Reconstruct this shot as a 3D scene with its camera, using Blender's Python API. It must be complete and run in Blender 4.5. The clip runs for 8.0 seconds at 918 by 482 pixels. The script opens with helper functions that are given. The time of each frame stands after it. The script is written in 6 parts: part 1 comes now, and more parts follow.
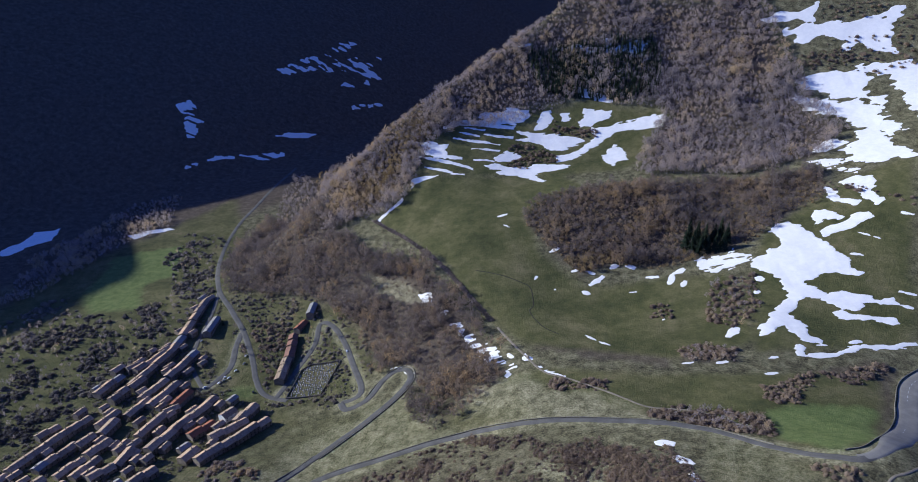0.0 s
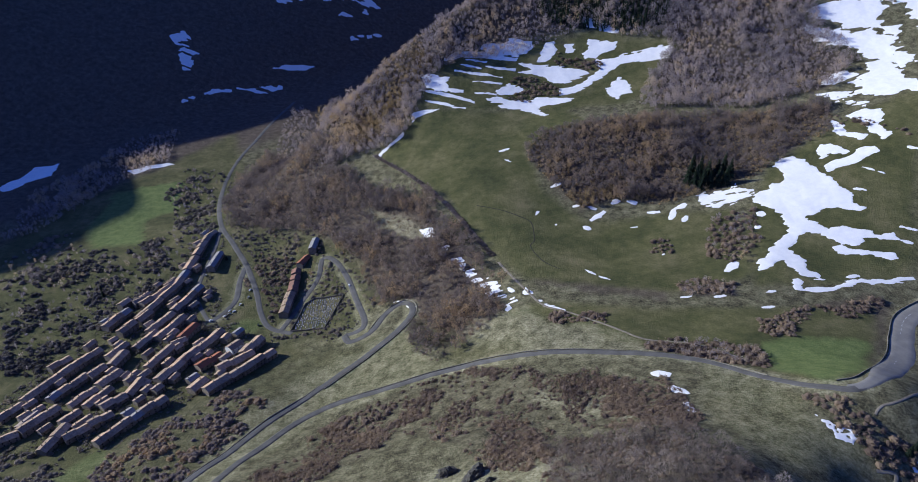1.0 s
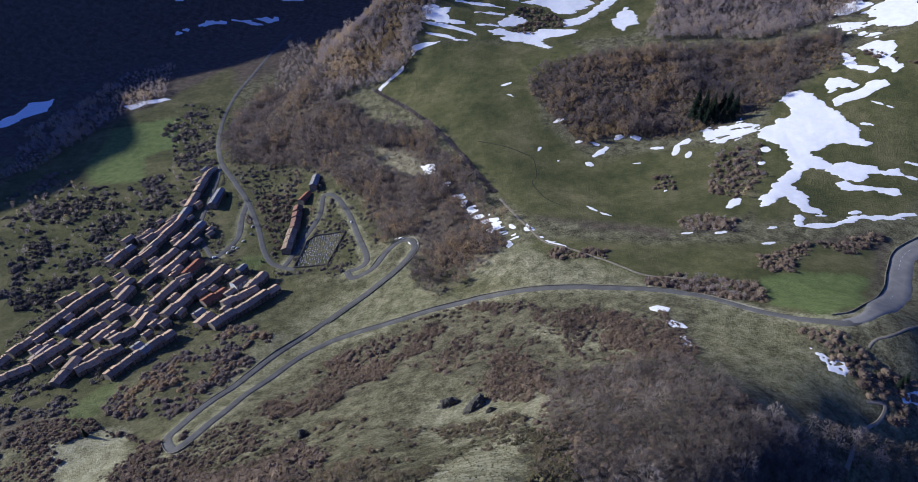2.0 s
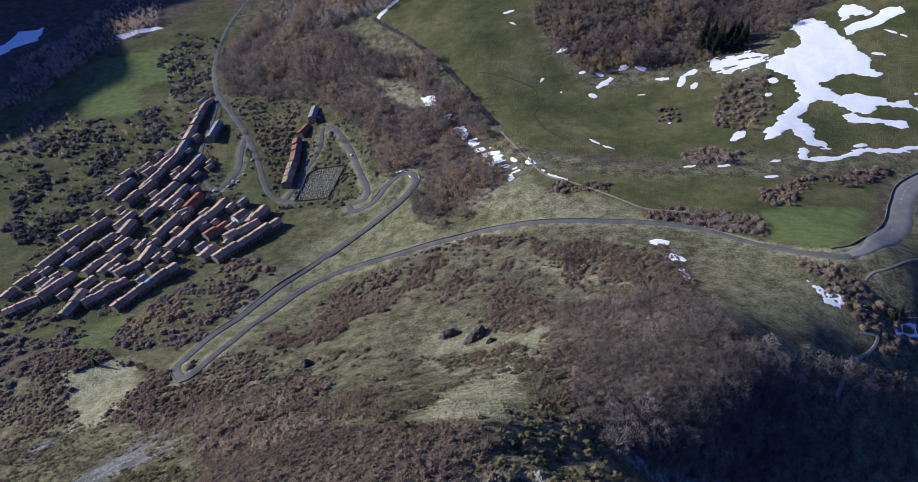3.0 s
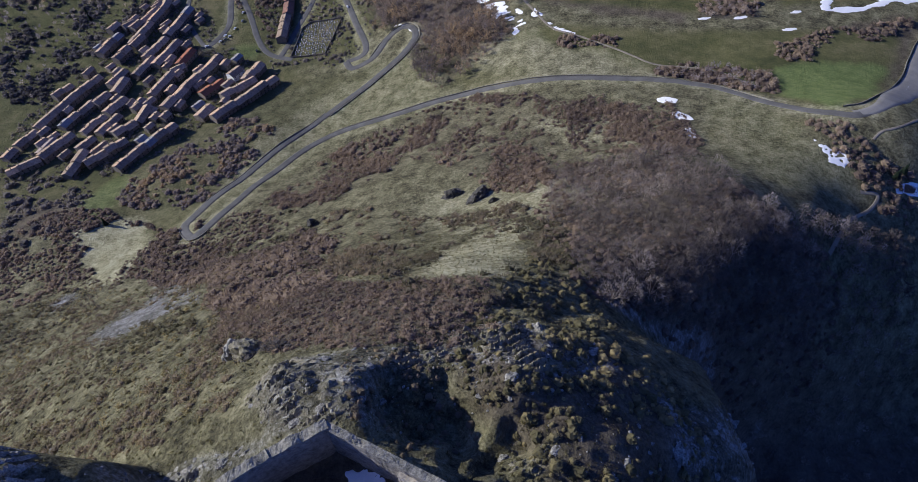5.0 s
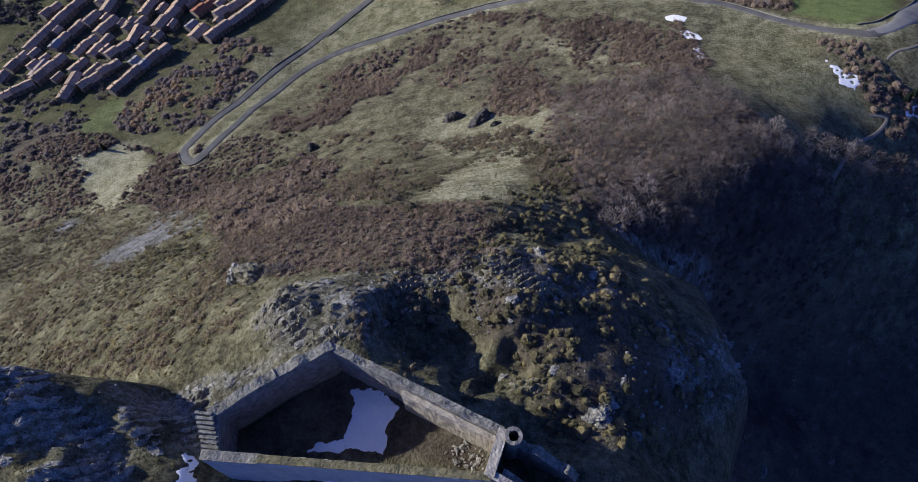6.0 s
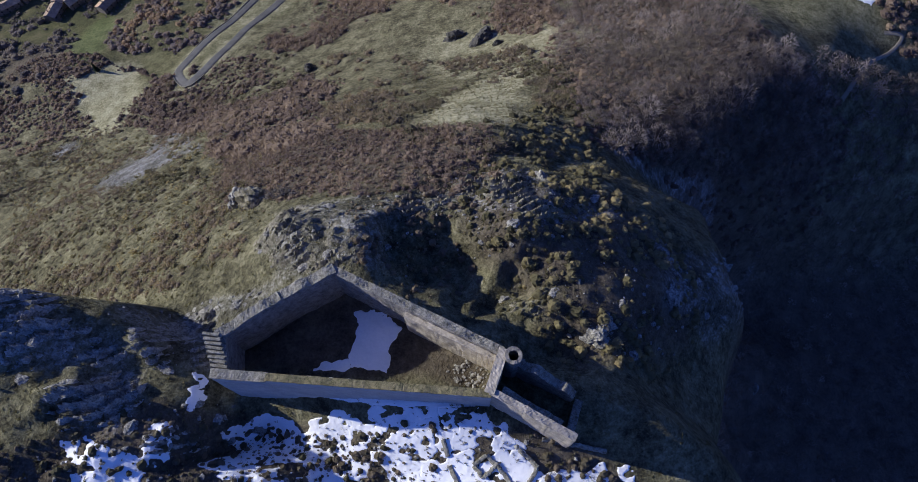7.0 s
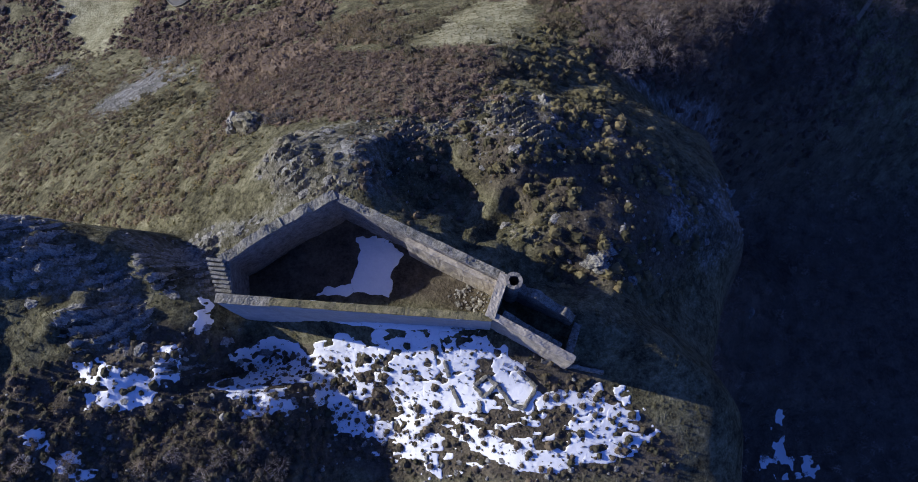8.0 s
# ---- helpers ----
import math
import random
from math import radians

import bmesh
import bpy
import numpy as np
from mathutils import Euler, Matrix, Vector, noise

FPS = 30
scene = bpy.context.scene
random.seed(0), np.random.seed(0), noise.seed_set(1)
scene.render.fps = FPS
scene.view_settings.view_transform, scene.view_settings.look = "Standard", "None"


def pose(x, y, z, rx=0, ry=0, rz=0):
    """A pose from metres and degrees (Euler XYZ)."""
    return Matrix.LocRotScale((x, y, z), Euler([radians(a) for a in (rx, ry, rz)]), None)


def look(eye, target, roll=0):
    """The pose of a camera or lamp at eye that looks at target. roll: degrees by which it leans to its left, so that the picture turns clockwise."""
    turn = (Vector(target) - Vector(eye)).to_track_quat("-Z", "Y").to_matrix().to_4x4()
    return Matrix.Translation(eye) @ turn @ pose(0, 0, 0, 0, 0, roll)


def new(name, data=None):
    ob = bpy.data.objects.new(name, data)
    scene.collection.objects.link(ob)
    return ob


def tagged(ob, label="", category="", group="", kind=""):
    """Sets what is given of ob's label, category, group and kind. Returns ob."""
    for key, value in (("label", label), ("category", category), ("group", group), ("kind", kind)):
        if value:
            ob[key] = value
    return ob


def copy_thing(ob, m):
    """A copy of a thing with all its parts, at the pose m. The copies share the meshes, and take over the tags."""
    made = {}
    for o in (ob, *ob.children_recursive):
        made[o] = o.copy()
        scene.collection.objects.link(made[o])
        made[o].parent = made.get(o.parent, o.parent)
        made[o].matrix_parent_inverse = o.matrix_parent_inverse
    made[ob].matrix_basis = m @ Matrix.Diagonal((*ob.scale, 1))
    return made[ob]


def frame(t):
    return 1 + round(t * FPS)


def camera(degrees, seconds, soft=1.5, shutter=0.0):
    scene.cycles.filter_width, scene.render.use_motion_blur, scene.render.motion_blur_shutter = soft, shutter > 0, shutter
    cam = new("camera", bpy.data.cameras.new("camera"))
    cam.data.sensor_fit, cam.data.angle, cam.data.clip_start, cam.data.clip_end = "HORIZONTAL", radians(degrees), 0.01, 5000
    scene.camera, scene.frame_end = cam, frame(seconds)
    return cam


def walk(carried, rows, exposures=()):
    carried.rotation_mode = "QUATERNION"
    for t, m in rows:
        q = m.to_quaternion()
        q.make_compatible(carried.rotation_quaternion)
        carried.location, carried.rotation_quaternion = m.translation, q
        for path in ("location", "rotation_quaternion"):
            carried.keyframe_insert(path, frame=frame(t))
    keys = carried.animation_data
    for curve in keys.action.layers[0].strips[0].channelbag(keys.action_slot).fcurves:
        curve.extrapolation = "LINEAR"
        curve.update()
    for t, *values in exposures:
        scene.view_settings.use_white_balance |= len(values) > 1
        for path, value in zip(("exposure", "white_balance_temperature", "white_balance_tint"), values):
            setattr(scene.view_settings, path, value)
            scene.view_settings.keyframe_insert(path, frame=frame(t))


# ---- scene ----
# the camera hovers over the castle and tilts down
cam = camera(71.4, 8.0, soft=0.45)
EYE = Vector((0, 0, 420))
TILTS = [  # seconds, turn to the left, tilt, lean to the right
    (0.0, 0.0, -23.0, 0.0), (0.5, 0.064, -25.742, 0.047), (1.0, 0.133, -28.795, 0.073), (1.5, 0.222, -31.587, 0.159),
    (3.0, 0.452, -40.405, 0.303), (3.5, 0.554, -43.294, 0.397), (4.0, 0.676, -46.409, 0.495), (4.5, 0.793, -49.556, 0.606),
    (6.0, 1.425, -59.63, 1.206), (6.5, 1.708, -62.871, 1.507), (7.0, 2.133, -66.461, 1.91), (7.5, 2.632, -69.683, 2.386),
    (8.0, 3.359, -73.096, 3.084),
]


def hover(t):
    """The eye, sinking slowly by about a metre."""
    s = t / 8
    return EYE + Vector((0.34, 0.37, -1.13)) * s + Vector((0.2, 0.59, 0.3)) * s * (s - 1)


def ahead(yaw, pitch):
    a, b = radians(yaw), radians(pitch)
    return Vector((-math.sin(a) * math.cos(b), math.cos(a) * math.cos(b), math.sin(b)))


walk(cam, [(t, look(hover(t), hover(t) + ahead(yaw, pitch), -lean)) for t, yaw, pitch, lean in TILTS], [(0.0, 0.42, 4800, 24), (4.0, 0.42, 4900, 27), (8.0, 0.46, 4950, 28)])

# low winter sun, clear sky
SUN_UP, SUN_SIDE = radians(22), Vector((-0.975, 0.22, 0)).normalized()
to_sun = SUN_SIDE * math.cos(SUN_UP) + Vector((0, 0, math.sin(SUN_UP)))
lamp = bpy.data.lights.new("sun", "SUN")
lamp.energy, lamp.angle, lamp.color = 4.6, radians(0.53), (1.0, 0.90, 0.55)
new("sun", lamp).matrix_world = look((0, 0, 900), Vector((0, 0, 900)) - to_sun)
world = bpy.data.worlds.new("sky")
scene.world = world
world.use_nodes = True
sky = world.node_tree.nodes.new("ShaderNodeTexSky")
sky.sky_type, sky.sun_disc, sky.sun_elevation = "NISHITA", False, SUN_UP
sky.ozone_density = 8.0
sky.sun_rotation = math.atan2(SUN_SIDE.x, SUN_SIDE.y)
backdrop = world.node_tree.nodes["Background"]
backdrop.inputs["Strength"].default_value = 0.076
deep = world.node_tree.nodes.new("ShaderNodeMix")  # clear mountain air: a deeper blue
deep.data_type, deep.blend_type = "RGBA", "MULTIPLY"
deep.inputs[0].default_value, deep.inputs[7].default_value = 1.0, (0.97, 0.87, 1.12, 1)
world.node_tree.links.new(sky.outputs[0], deep.inputs[6])
world.node_tree.links.new(deep.outputs[2], backdrop.inputs["Color"])


# ---- materials ----
def shader(name):
    m = bpy.data.materials.new(name)
    m.use_nodes = True
    t = m.node_tree
    return m, t, t.nodes["Principled BSDF"]


def lumps(t, where, size, detail=5.0, rough_=0.6):
    n = t.nodes.new("ShaderNodeTexNoise")
    n.inputs["Scale"].default_value, n.inputs["Detail"].default_value, n.inputs["Roughness"].default_value = 1 / size, detail, rough_
    t.links.new(where, n.inputs["Vector"])
    return n.outputs["Fac"]


def ramp(t, fac, stops):
    r = t.nodes.new("ShaderNodeValToRGB")
    e = r.color_ramp.elements
    while len(e) < len(stops):
        e.new(0.5)
    for k, (p, c) in enumerate(stops):
        e[k].position, e[k].color = p, (*c, 1) if len(c) == 3 else c
    t.links.new(fac, r.inputs[0])
    return r.outputs["Color"]


def blend(t, fac, a, b, mode="MIX"):
    n = t.nodes.new("ShaderNodeMix")
    n.data_type, n.blend_type = "RGBA", mode
    for value, socket in ((fac, n.inputs[0]), (a, n.inputs[6]), (b, n.inputs[7])):
        if hasattr(value, "is_linked"):
            t.links.new(value, socket)
        else:
            socket.default_value = value if isinstance(value, float) else (*value, 1)
    return n.outputs[2]


def sums(t, op, a, b):
    n = t.nodes.new("ShaderNodeMath")
    n.operation = op
    for value, socket in ((a, n.inputs[0]), (b, n.inputs[1])):
        if hasattr(value, "is_linked"):
            t.links.new(value, socket)
        else:
            socket.default_value = value
    return n.outputs[0]


def dent(t, p, fac, strength, depth):
    b = t.nodes.new("ShaderNodeBump")
    b.inputs["Strength"].default_value, b.inputs["Distance"].default_value = strength, depth
    t.links.new(fac, b.inputs["Height"])
    t.links.new(b.outputs[0], p.inputs["Normal"])


def plain(name, dark, light, size=2.0, fine=0.3, gloss=0.9, relief=0.3, depth=0.1, metal=0.0, object_space=False, vary=0.0):
    """A weathered surface: two colours mixed by coarse and fine lumps; vary: how far pieces differ from one another."""
    m, t, p = shader(name)
    where = t.nodes.new("ShaderNodeTexCoord").outputs["Object"] if object_space else t.nodes.new("ShaderNodeNewGeometry").outputs["Position"]
    coarse, small = lumps(t, where, size), lumps(t, where, fine, 4.0)
    mixed = sums(t, "ADD", sums(t, "MULTIPLY", coarse, 0.6), sums(t, "MULTIPLY", small, 0.4))
    colour = ramp(t, mixed, [(0.36, dark), (0.64, light)])
    if vary:
        info = t.nodes.new("ShaderNodeObjectInfo")
        tint = ramp(t, info.outputs["Random"], [(0.0, (1 - vary, 1 - vary, 1 - vary)), (0.5, (1, 1, 1)), (1.0, (1 + vary, 1 + 0.7 * vary, 1 + 0.4 * vary))])
        colour = blend(t, 1.0, colour, tint, "MULTIPLY")
    t.links.new(colour, p.inputs["Base Color"])
    p.inputs["Roughness"].default_value, p.inputs["Metallic"].default_value = gloss, metal
    p.inputs["Specular IOR Level"].default_value = 0.3
    dent(t, p, small, relief, depth)
    return m


def foliage(name, stops):
    """Leaves and twigs, each plant with a tint of its own."""
    m, t, p = shader(name)
    tint = t.nodes.new("ShaderNodeAttribute")
    tint.attribute_name = "tint"
    bit = t.nodes.new("ShaderNodeNewGeometry").outputs["Random Per Island"]
    fac = sums(t, "ADD", sums(t, "MULTIPLY", tint.outputs["Fac"], 0.85), sums(t, "MULTIPLY", bit, 0.15))
    colour = ramp(t, fac, stops)
    t.links.new(colour, p.inputs["Base Color"])
    p.inputs["Roughness"].default_value, p.inputs["Specular IOR Level"].default_value = 0.85, 0.15
    thin, both = t.nodes.new("ShaderNodeBsdfTranslucent"), t.nodes.new("ShaderNodeMixShader")
    both.inputs[0].default_value = 0.45
    t.links.new(colour, thin.inputs["Color"])
    t.links.new(p.outputs[0], both.inputs[1])
    t.links.new(thin.outputs[0], both.inputs[2])
    t.links.new(both.outputs[0], t.nodes["Material Output"].inputs["Surface"])
    return m


def ground_material():
    m, t, p = shader("hillside")
    where = t.nodes.new("ShaderNodeNewGeometry").outputs["Position"]
    wide, mid, tuft, speck = lumps(t, where, 45), lumps(t, where, 9), lumps(t, where, 1.8, 6.0, 0.7), lumps(t, where, 0.5)
    patch = sums(t, "ADD", sums(t, "ADD", sums(t, "MULTIPLY", mid, 0.36), sums(t, "MULTIPLY", tuft, 0.40)), sums(t, "MULTIPLY", speck, 0.24))

    def kind(name, gain=1.6):
        a = t.nodes.new("ShaderNodeAttribute")
        a.attribute_name = name
        n = t.nodes.new("ShaderNodeMath")
        n.operation, n.use_clamp = "ADD", True
        t.links.new(sums(t, "MULTIPLY", sums(t, "SUBTRACT", patch, 0.5), gain), n.inputs[0])
        t.links.new(a.outputs["Fac"], n.inputs[1])
        return sums(t, "MULTIPLY", n.outputs[0], ramp_to(a.outputs["Fac"]))

    def ramp_to(fac):
        n = t.nodes.new("ShaderNodeMapRange")
        n.inputs["From Min"].default_value, n.inputs["From Max"].default_value = 0.0, 0.25
        t.links.new(fac, n.inputs["Value"])
        return n.outputs[0]

    colour = ramp(t, patch, [(0.40, (0.036, 0.033, 0.020)), (0.47, (0.105, 0.096, 0.052)), (0.54, (0.195, 0.180, 0.098)), (0.62, (0.33, 0.30, 0.18))])
    litter = ramp(t, patch, [(0.38, (0.055, 0.043, 0.034)), (0.52, (0.12, 0.096, 0.072)), (0.64, (0.20, 0.165, 0.11))])
    green = ramp(t, sums(t, "ADD", sums(t, "MULTIPLY", wide, 0.4), sums(t, "MULTIPLY", patch, 0.6)), [(0.40, (0.056, 0.062, 0.024)), (0.5, (0.105, 0.105, 0.040)), (0.60, (0.185, 0.160, 0.078))])
    lush = ramp(t, patch, [(0.40, (0.10, 0.14, 0.042)), (0.60, (0.20, 0.235, 0.078))])
    dry = ramp(t, patch, [(0.40, (0.21, 0.195, 0.10)), (0.5, (0.36, 0.335, 0.19)), (0.60, (0.52, 0.48, 0.31))])
    stone = ramp(t, patch, [(0.36, (0.07, 0.066, 0.055)), (0.5, (0.19, 0.183, 0.165)), (0.60, (0.47, 0.46, 0.45))])
    for name, shade_, gain in (("litter", litter, 1.2), ("green", green, 1.0), ("lush", lush, 1.2), ("dry", dry, 1.6), ("stone", stone, 2.4)):
        colour = blend(t, kind(name, gain), colour, shade_)
    t.links.new(colour, p.inputs["Base Color"])
    p.inputs["Roughness"].default_value, p.inputs["Specular IOR Level"].default_value = 0.95, 0.1
    dent(t, p, sums(t, "ADD", tuft, sums(t, "MULTIPLY", speck, 0.35)), 1.0, 1.4)
    return m


HILLSIDE = ground_material()
SNOW = plain("snow", (0.78, 0.77, 0.75), (0.90, 0.88, 0.84), 6, 0.5, 0.55, 0.35, 0.12)
ASPHALT = plain("asphalt", (0.075, 0.071, 0.065), (0.135, 0.128, 0.115), 9, 0.6, 0.85, 0.25, 0.03)
PALE_ASPHALT = plain("worn_pale_asphalt", (0.17, 0.16, 0.14), (0.26, 0.245, 0.215), 11, 0.6, 0.85, 0.25, 0.03)
PAINT_LINE = plain("worn_road_paint", (0.35, 0.35, 0.33), (0.6, 0.6, 0.57), 1.0, 0.2, 0.7, 0.1, 0.01)
DIRT = plain("trodden_earth", (0.16, 0.135, 0.095), (0.30, 0.26, 0.19), 5, 0.5, 0.95, 0.5, 0.1)
MASONRY = plain("limestone_masonry", (0.11, 0.10, 0.085), (0.34, 0.31, 0.26), 1.4, 0.4, 0.95, 1.0, 0.25)
DARK_EARTH = plain("wet_dark_earth", (0.03, 0.028, 0.018), (0.07, 0.064, 0.04), 3, 0.4, 0.9, 0.5, 0.1)
# pale mortar with the low sun's warm light mixed into its colour
SUNLIT_MORTAR = plain("sunlit_pale_mortar", (0.27, 0.235, 0.18), (0.50, 0.44, 0.34), 2.2, 0.35, 0.95, 0.6, 0.08)
# smooth wall face; light bounced up from the snow is put into its paleness
SNOWLIT_RENDER = plain("smooth_snowlit_render", (0.36, 0.345, 0.32), (0.52, 0.50, 0.46), 3.0, 0.4, 0.9, 0.3, 0.05)
GRASSY = plain("grass_grown_rubble", (0.075, 0.072, 0.030), (0.30, 0.255, 0.13), 0.9, 0.16, 0.95, 1.0, 0.2)
DARK_ROCK = plain("dark_volcanic_rock", (0.035, 0.033, 0.030), (0.13, 0.12, 0.10), 1.6, 0.4, 0.95, 1.0, 0.4)
COPING = plain("mossy_wall_top", (0.085, 0.078, 0.052), (0.36, 0.335, 0.27), 0.7, 0.22, 0.95, 0.8, 0.15)
ROCK = plain("limestone_rock", (0.075, 0.07, 0.058), (0.43, 0.405, 0.34), 1.6, 0.4, 0.95, 1.0, 0.4)
TURFED_ROCK = plain("turf_grown_limestone", (0.062, 0.058, 0.026), (0.335, 0.30, 0.215), 1.3, 0.35, 0.95, 1.0, 0.4)
PLASTER = plain("stone_and_render", (0.12, 0.102, 0.082), (0.27, 0.235, 0.19), 3.0, 0.5, 0.9, 0.5, 0.06, vary=0.3)
WHITEWASH = plain("white_render", (0.66, 0.65, 0.62), (0.8, 0.79, 0.76), 3.0, 0.5, 0.9, 0.2, 0.03)
TILES = plain("weathered_roof_tiles", (0.235, 0.165, 0.11), (0.53, 0.40, 0.265), 2.0, 0.4, 0.95, 0.9, 0.1, vary=0.28)
RED_TILES = plain("red_roof_tiles", (0.22, 0.085, 0.045), (0.36, 0.155, 0.08), 2.0, 0.4, 0.95, 0.9, 0.1)
OLD_RED_TILES = plain("old_red_roof_tiles", (0.16, 0.085, 0.06), (0.29, 0.17, 0.12), 2.0, 0.4, 0.95, 0.9, 0.1, vary=0.2)
GREY_TILES = plain("grey_roof_tiles", (0.20, 0.19, 0.18), (0.34, 0.32, 0.30), 2.5, 0.4, 0.9, 0.8, 0.08)
BROWN_TILES = plain("brown_sheet_roof", (0.26, 0.20, 0.16), (0.33, 0.26, 0.21), 4, 0.6, 0.8, 0.3, 0.05)
TIMBER = plain("weathered_timber", (0.12, 0.09, 0.06), (0.24, 0.19, 0.13), 1.0, 0.2, 0.9, 0.4, 0.03)
GLASS = plain("dark_window_glass", (0.02, 0.022, 0.026), (0.03, 0.033, 0.038), 1.0, 0.3, 0.12, 0.0, 0.01)
RUBBER = plain("tyre_rubber", (0.02, 0.02, 0.02), (0.035, 0.035, 0.035), 0.5, 0.1, 0.8)
GRANITE = plain("grave_granite", (0.16, 0.16, 0.17), (0.5, 0.5, 0.5), 2.2, 0.3, 0.5, 0.1, 0.02, vary=0.5)
PAINTS = [plain(n, a, b, 2, 0.5, 0.35, 0.02, 0.01) for n, a, b in (("white_car_paint", (0.7, 0.7, 0.7), (0.78, 0.78, 0.78)), ("grey_car_paint", (0.25, 0.26, 0.27), (0.3, 0.31, 0.32)), ("dark_car_paint", (0.03, 0.035, 0.045), (0.045, 0.05, 0.06)))]
# bare twigs, cooler and paler: the blue haze of distance is in the colour
HAZY_WOOD = foliage("hazy_bare_twigs", [(0.0, (0.23, 0.205, 0.212)), (0.4, (0.385, 0.33, 0.32)), (0.7, (0.48, 0.40, 0.335)), (1.0, (0.56, 0.42, 0.225))])
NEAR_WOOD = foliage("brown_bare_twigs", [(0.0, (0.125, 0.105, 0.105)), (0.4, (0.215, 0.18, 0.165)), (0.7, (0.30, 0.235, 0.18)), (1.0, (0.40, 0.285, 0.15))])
DARK_TWIGS = foliage("dark_grey_twigs", [(0.0, (0.085, 0.077, 0.072)), (0.55, (0.175, 0.155, 0.135)), (1.0, (0.31, 0.26, 0.20))])
GREY_WOOD = foliage("grey_bark_twigs", [(0.0, (0.10, 0.085, 0.078)), (0.6, (0.24, 0.20, 0.168)), (1.0, (0.46, 0.39, 0.33))])
RUSSET = foliage("russet_twigs", [(0.0, (0.135, 0.105, 0.085)), (0.5, (0.245, 0.185, 0.135)), (1.0, (0.35, 0.27, 0.18))])
OCHRE = foliage("ochre_twigs", [(0.0, (0.16, 0.125, 0.08)), (0.5, (0.31, 0.235, 0.125)), (1.0, (0.46, 0.34, 0.155))])
BOX_LEAF = foliage("olive_box_leaves", [(0.0, (0.096, 0.090, 0.048)), (0.5, (0.228, 0.198, 0.098)), (1.0, (0.444, 0.360, 0.168))])
SCRUB = foliage("olive_brown_twigs", [(0.0, (0.105, 0.10, 0.055)), (0.35, (0.17, 0.145, 0.09)), (0.65, (0.225, 0.18, 0.125)), (1.0, (0.34, 0.27, 0.16))])
NEEDLES = foliage("dark_fir_needles", [(0.0, (0.018, 0.028, 0.02)), (0.6, (0.035, 0.052, 0.032)), (1.0, (0.07, 0.085, 0.045))])
GRASS_TUFT = foliage("winter_grass_tufts", [(0.0, (0.095, 0.088, 0.04)), (0.55, (0.19, 0.17, 0.08)), (1.0, (0.34, 0.295, 0.16))])


# ---- the lie of the land ----
def step(a, lo, hi):
    t = np.clip((a - lo) / (hi - lo), 0, 1)
    return t * t * (3 - 2 * t)


def soft(a, k):
    return k * np.logaddexp(0, a / k)


def lattice(ix, iy, seed):
    """A repeatable random number from 0 to 1 for each lattice corner."""
    h = (ix.astype(np.int64) * 374761393 + iy.astype(np.int64) * 668265263 + seed * 974711) & 0xFFFFFFFF
    h = ((h ^ (h >> 13)) * 1274126177) & 0xFFFFFFFF
    return ((h ^ (h >> 16)) & 0xFFFF) / 65535.0


def grain(x, y, size, seed=0):
    """Smooth value noise from -1 to 1, with lumps about size metres across."""
    u, v = x / size, y / size
    iu, iv = np.floor(u), np.floor(v)
    fu, fv = u - iu, v - iv
    fu, fv = fu * fu * (3 - 2 * fu), fv * fv * (3 - 2 * fv)
    a, b = lattice(iu, iv, seed), lattice(iu + 1, iv, seed)
    c, d = lattice(iu, iv + 1, seed), lattice(iu + 1, iv + 1, seed)
    return 2 * ((a * (1 - fu) + b * fu) * (1 - fv) + (c * (1 - fu) + d * fu) * fv) - 1


def rough(x, y, size, layers=4, seed=0):
    total = 0
    for k in range(layers):
        total = total + grain(x + 17.3 * k, y - 9.1 * k, size / 2 ** k, seed + k) / 2 ** k
    return total / 1.6


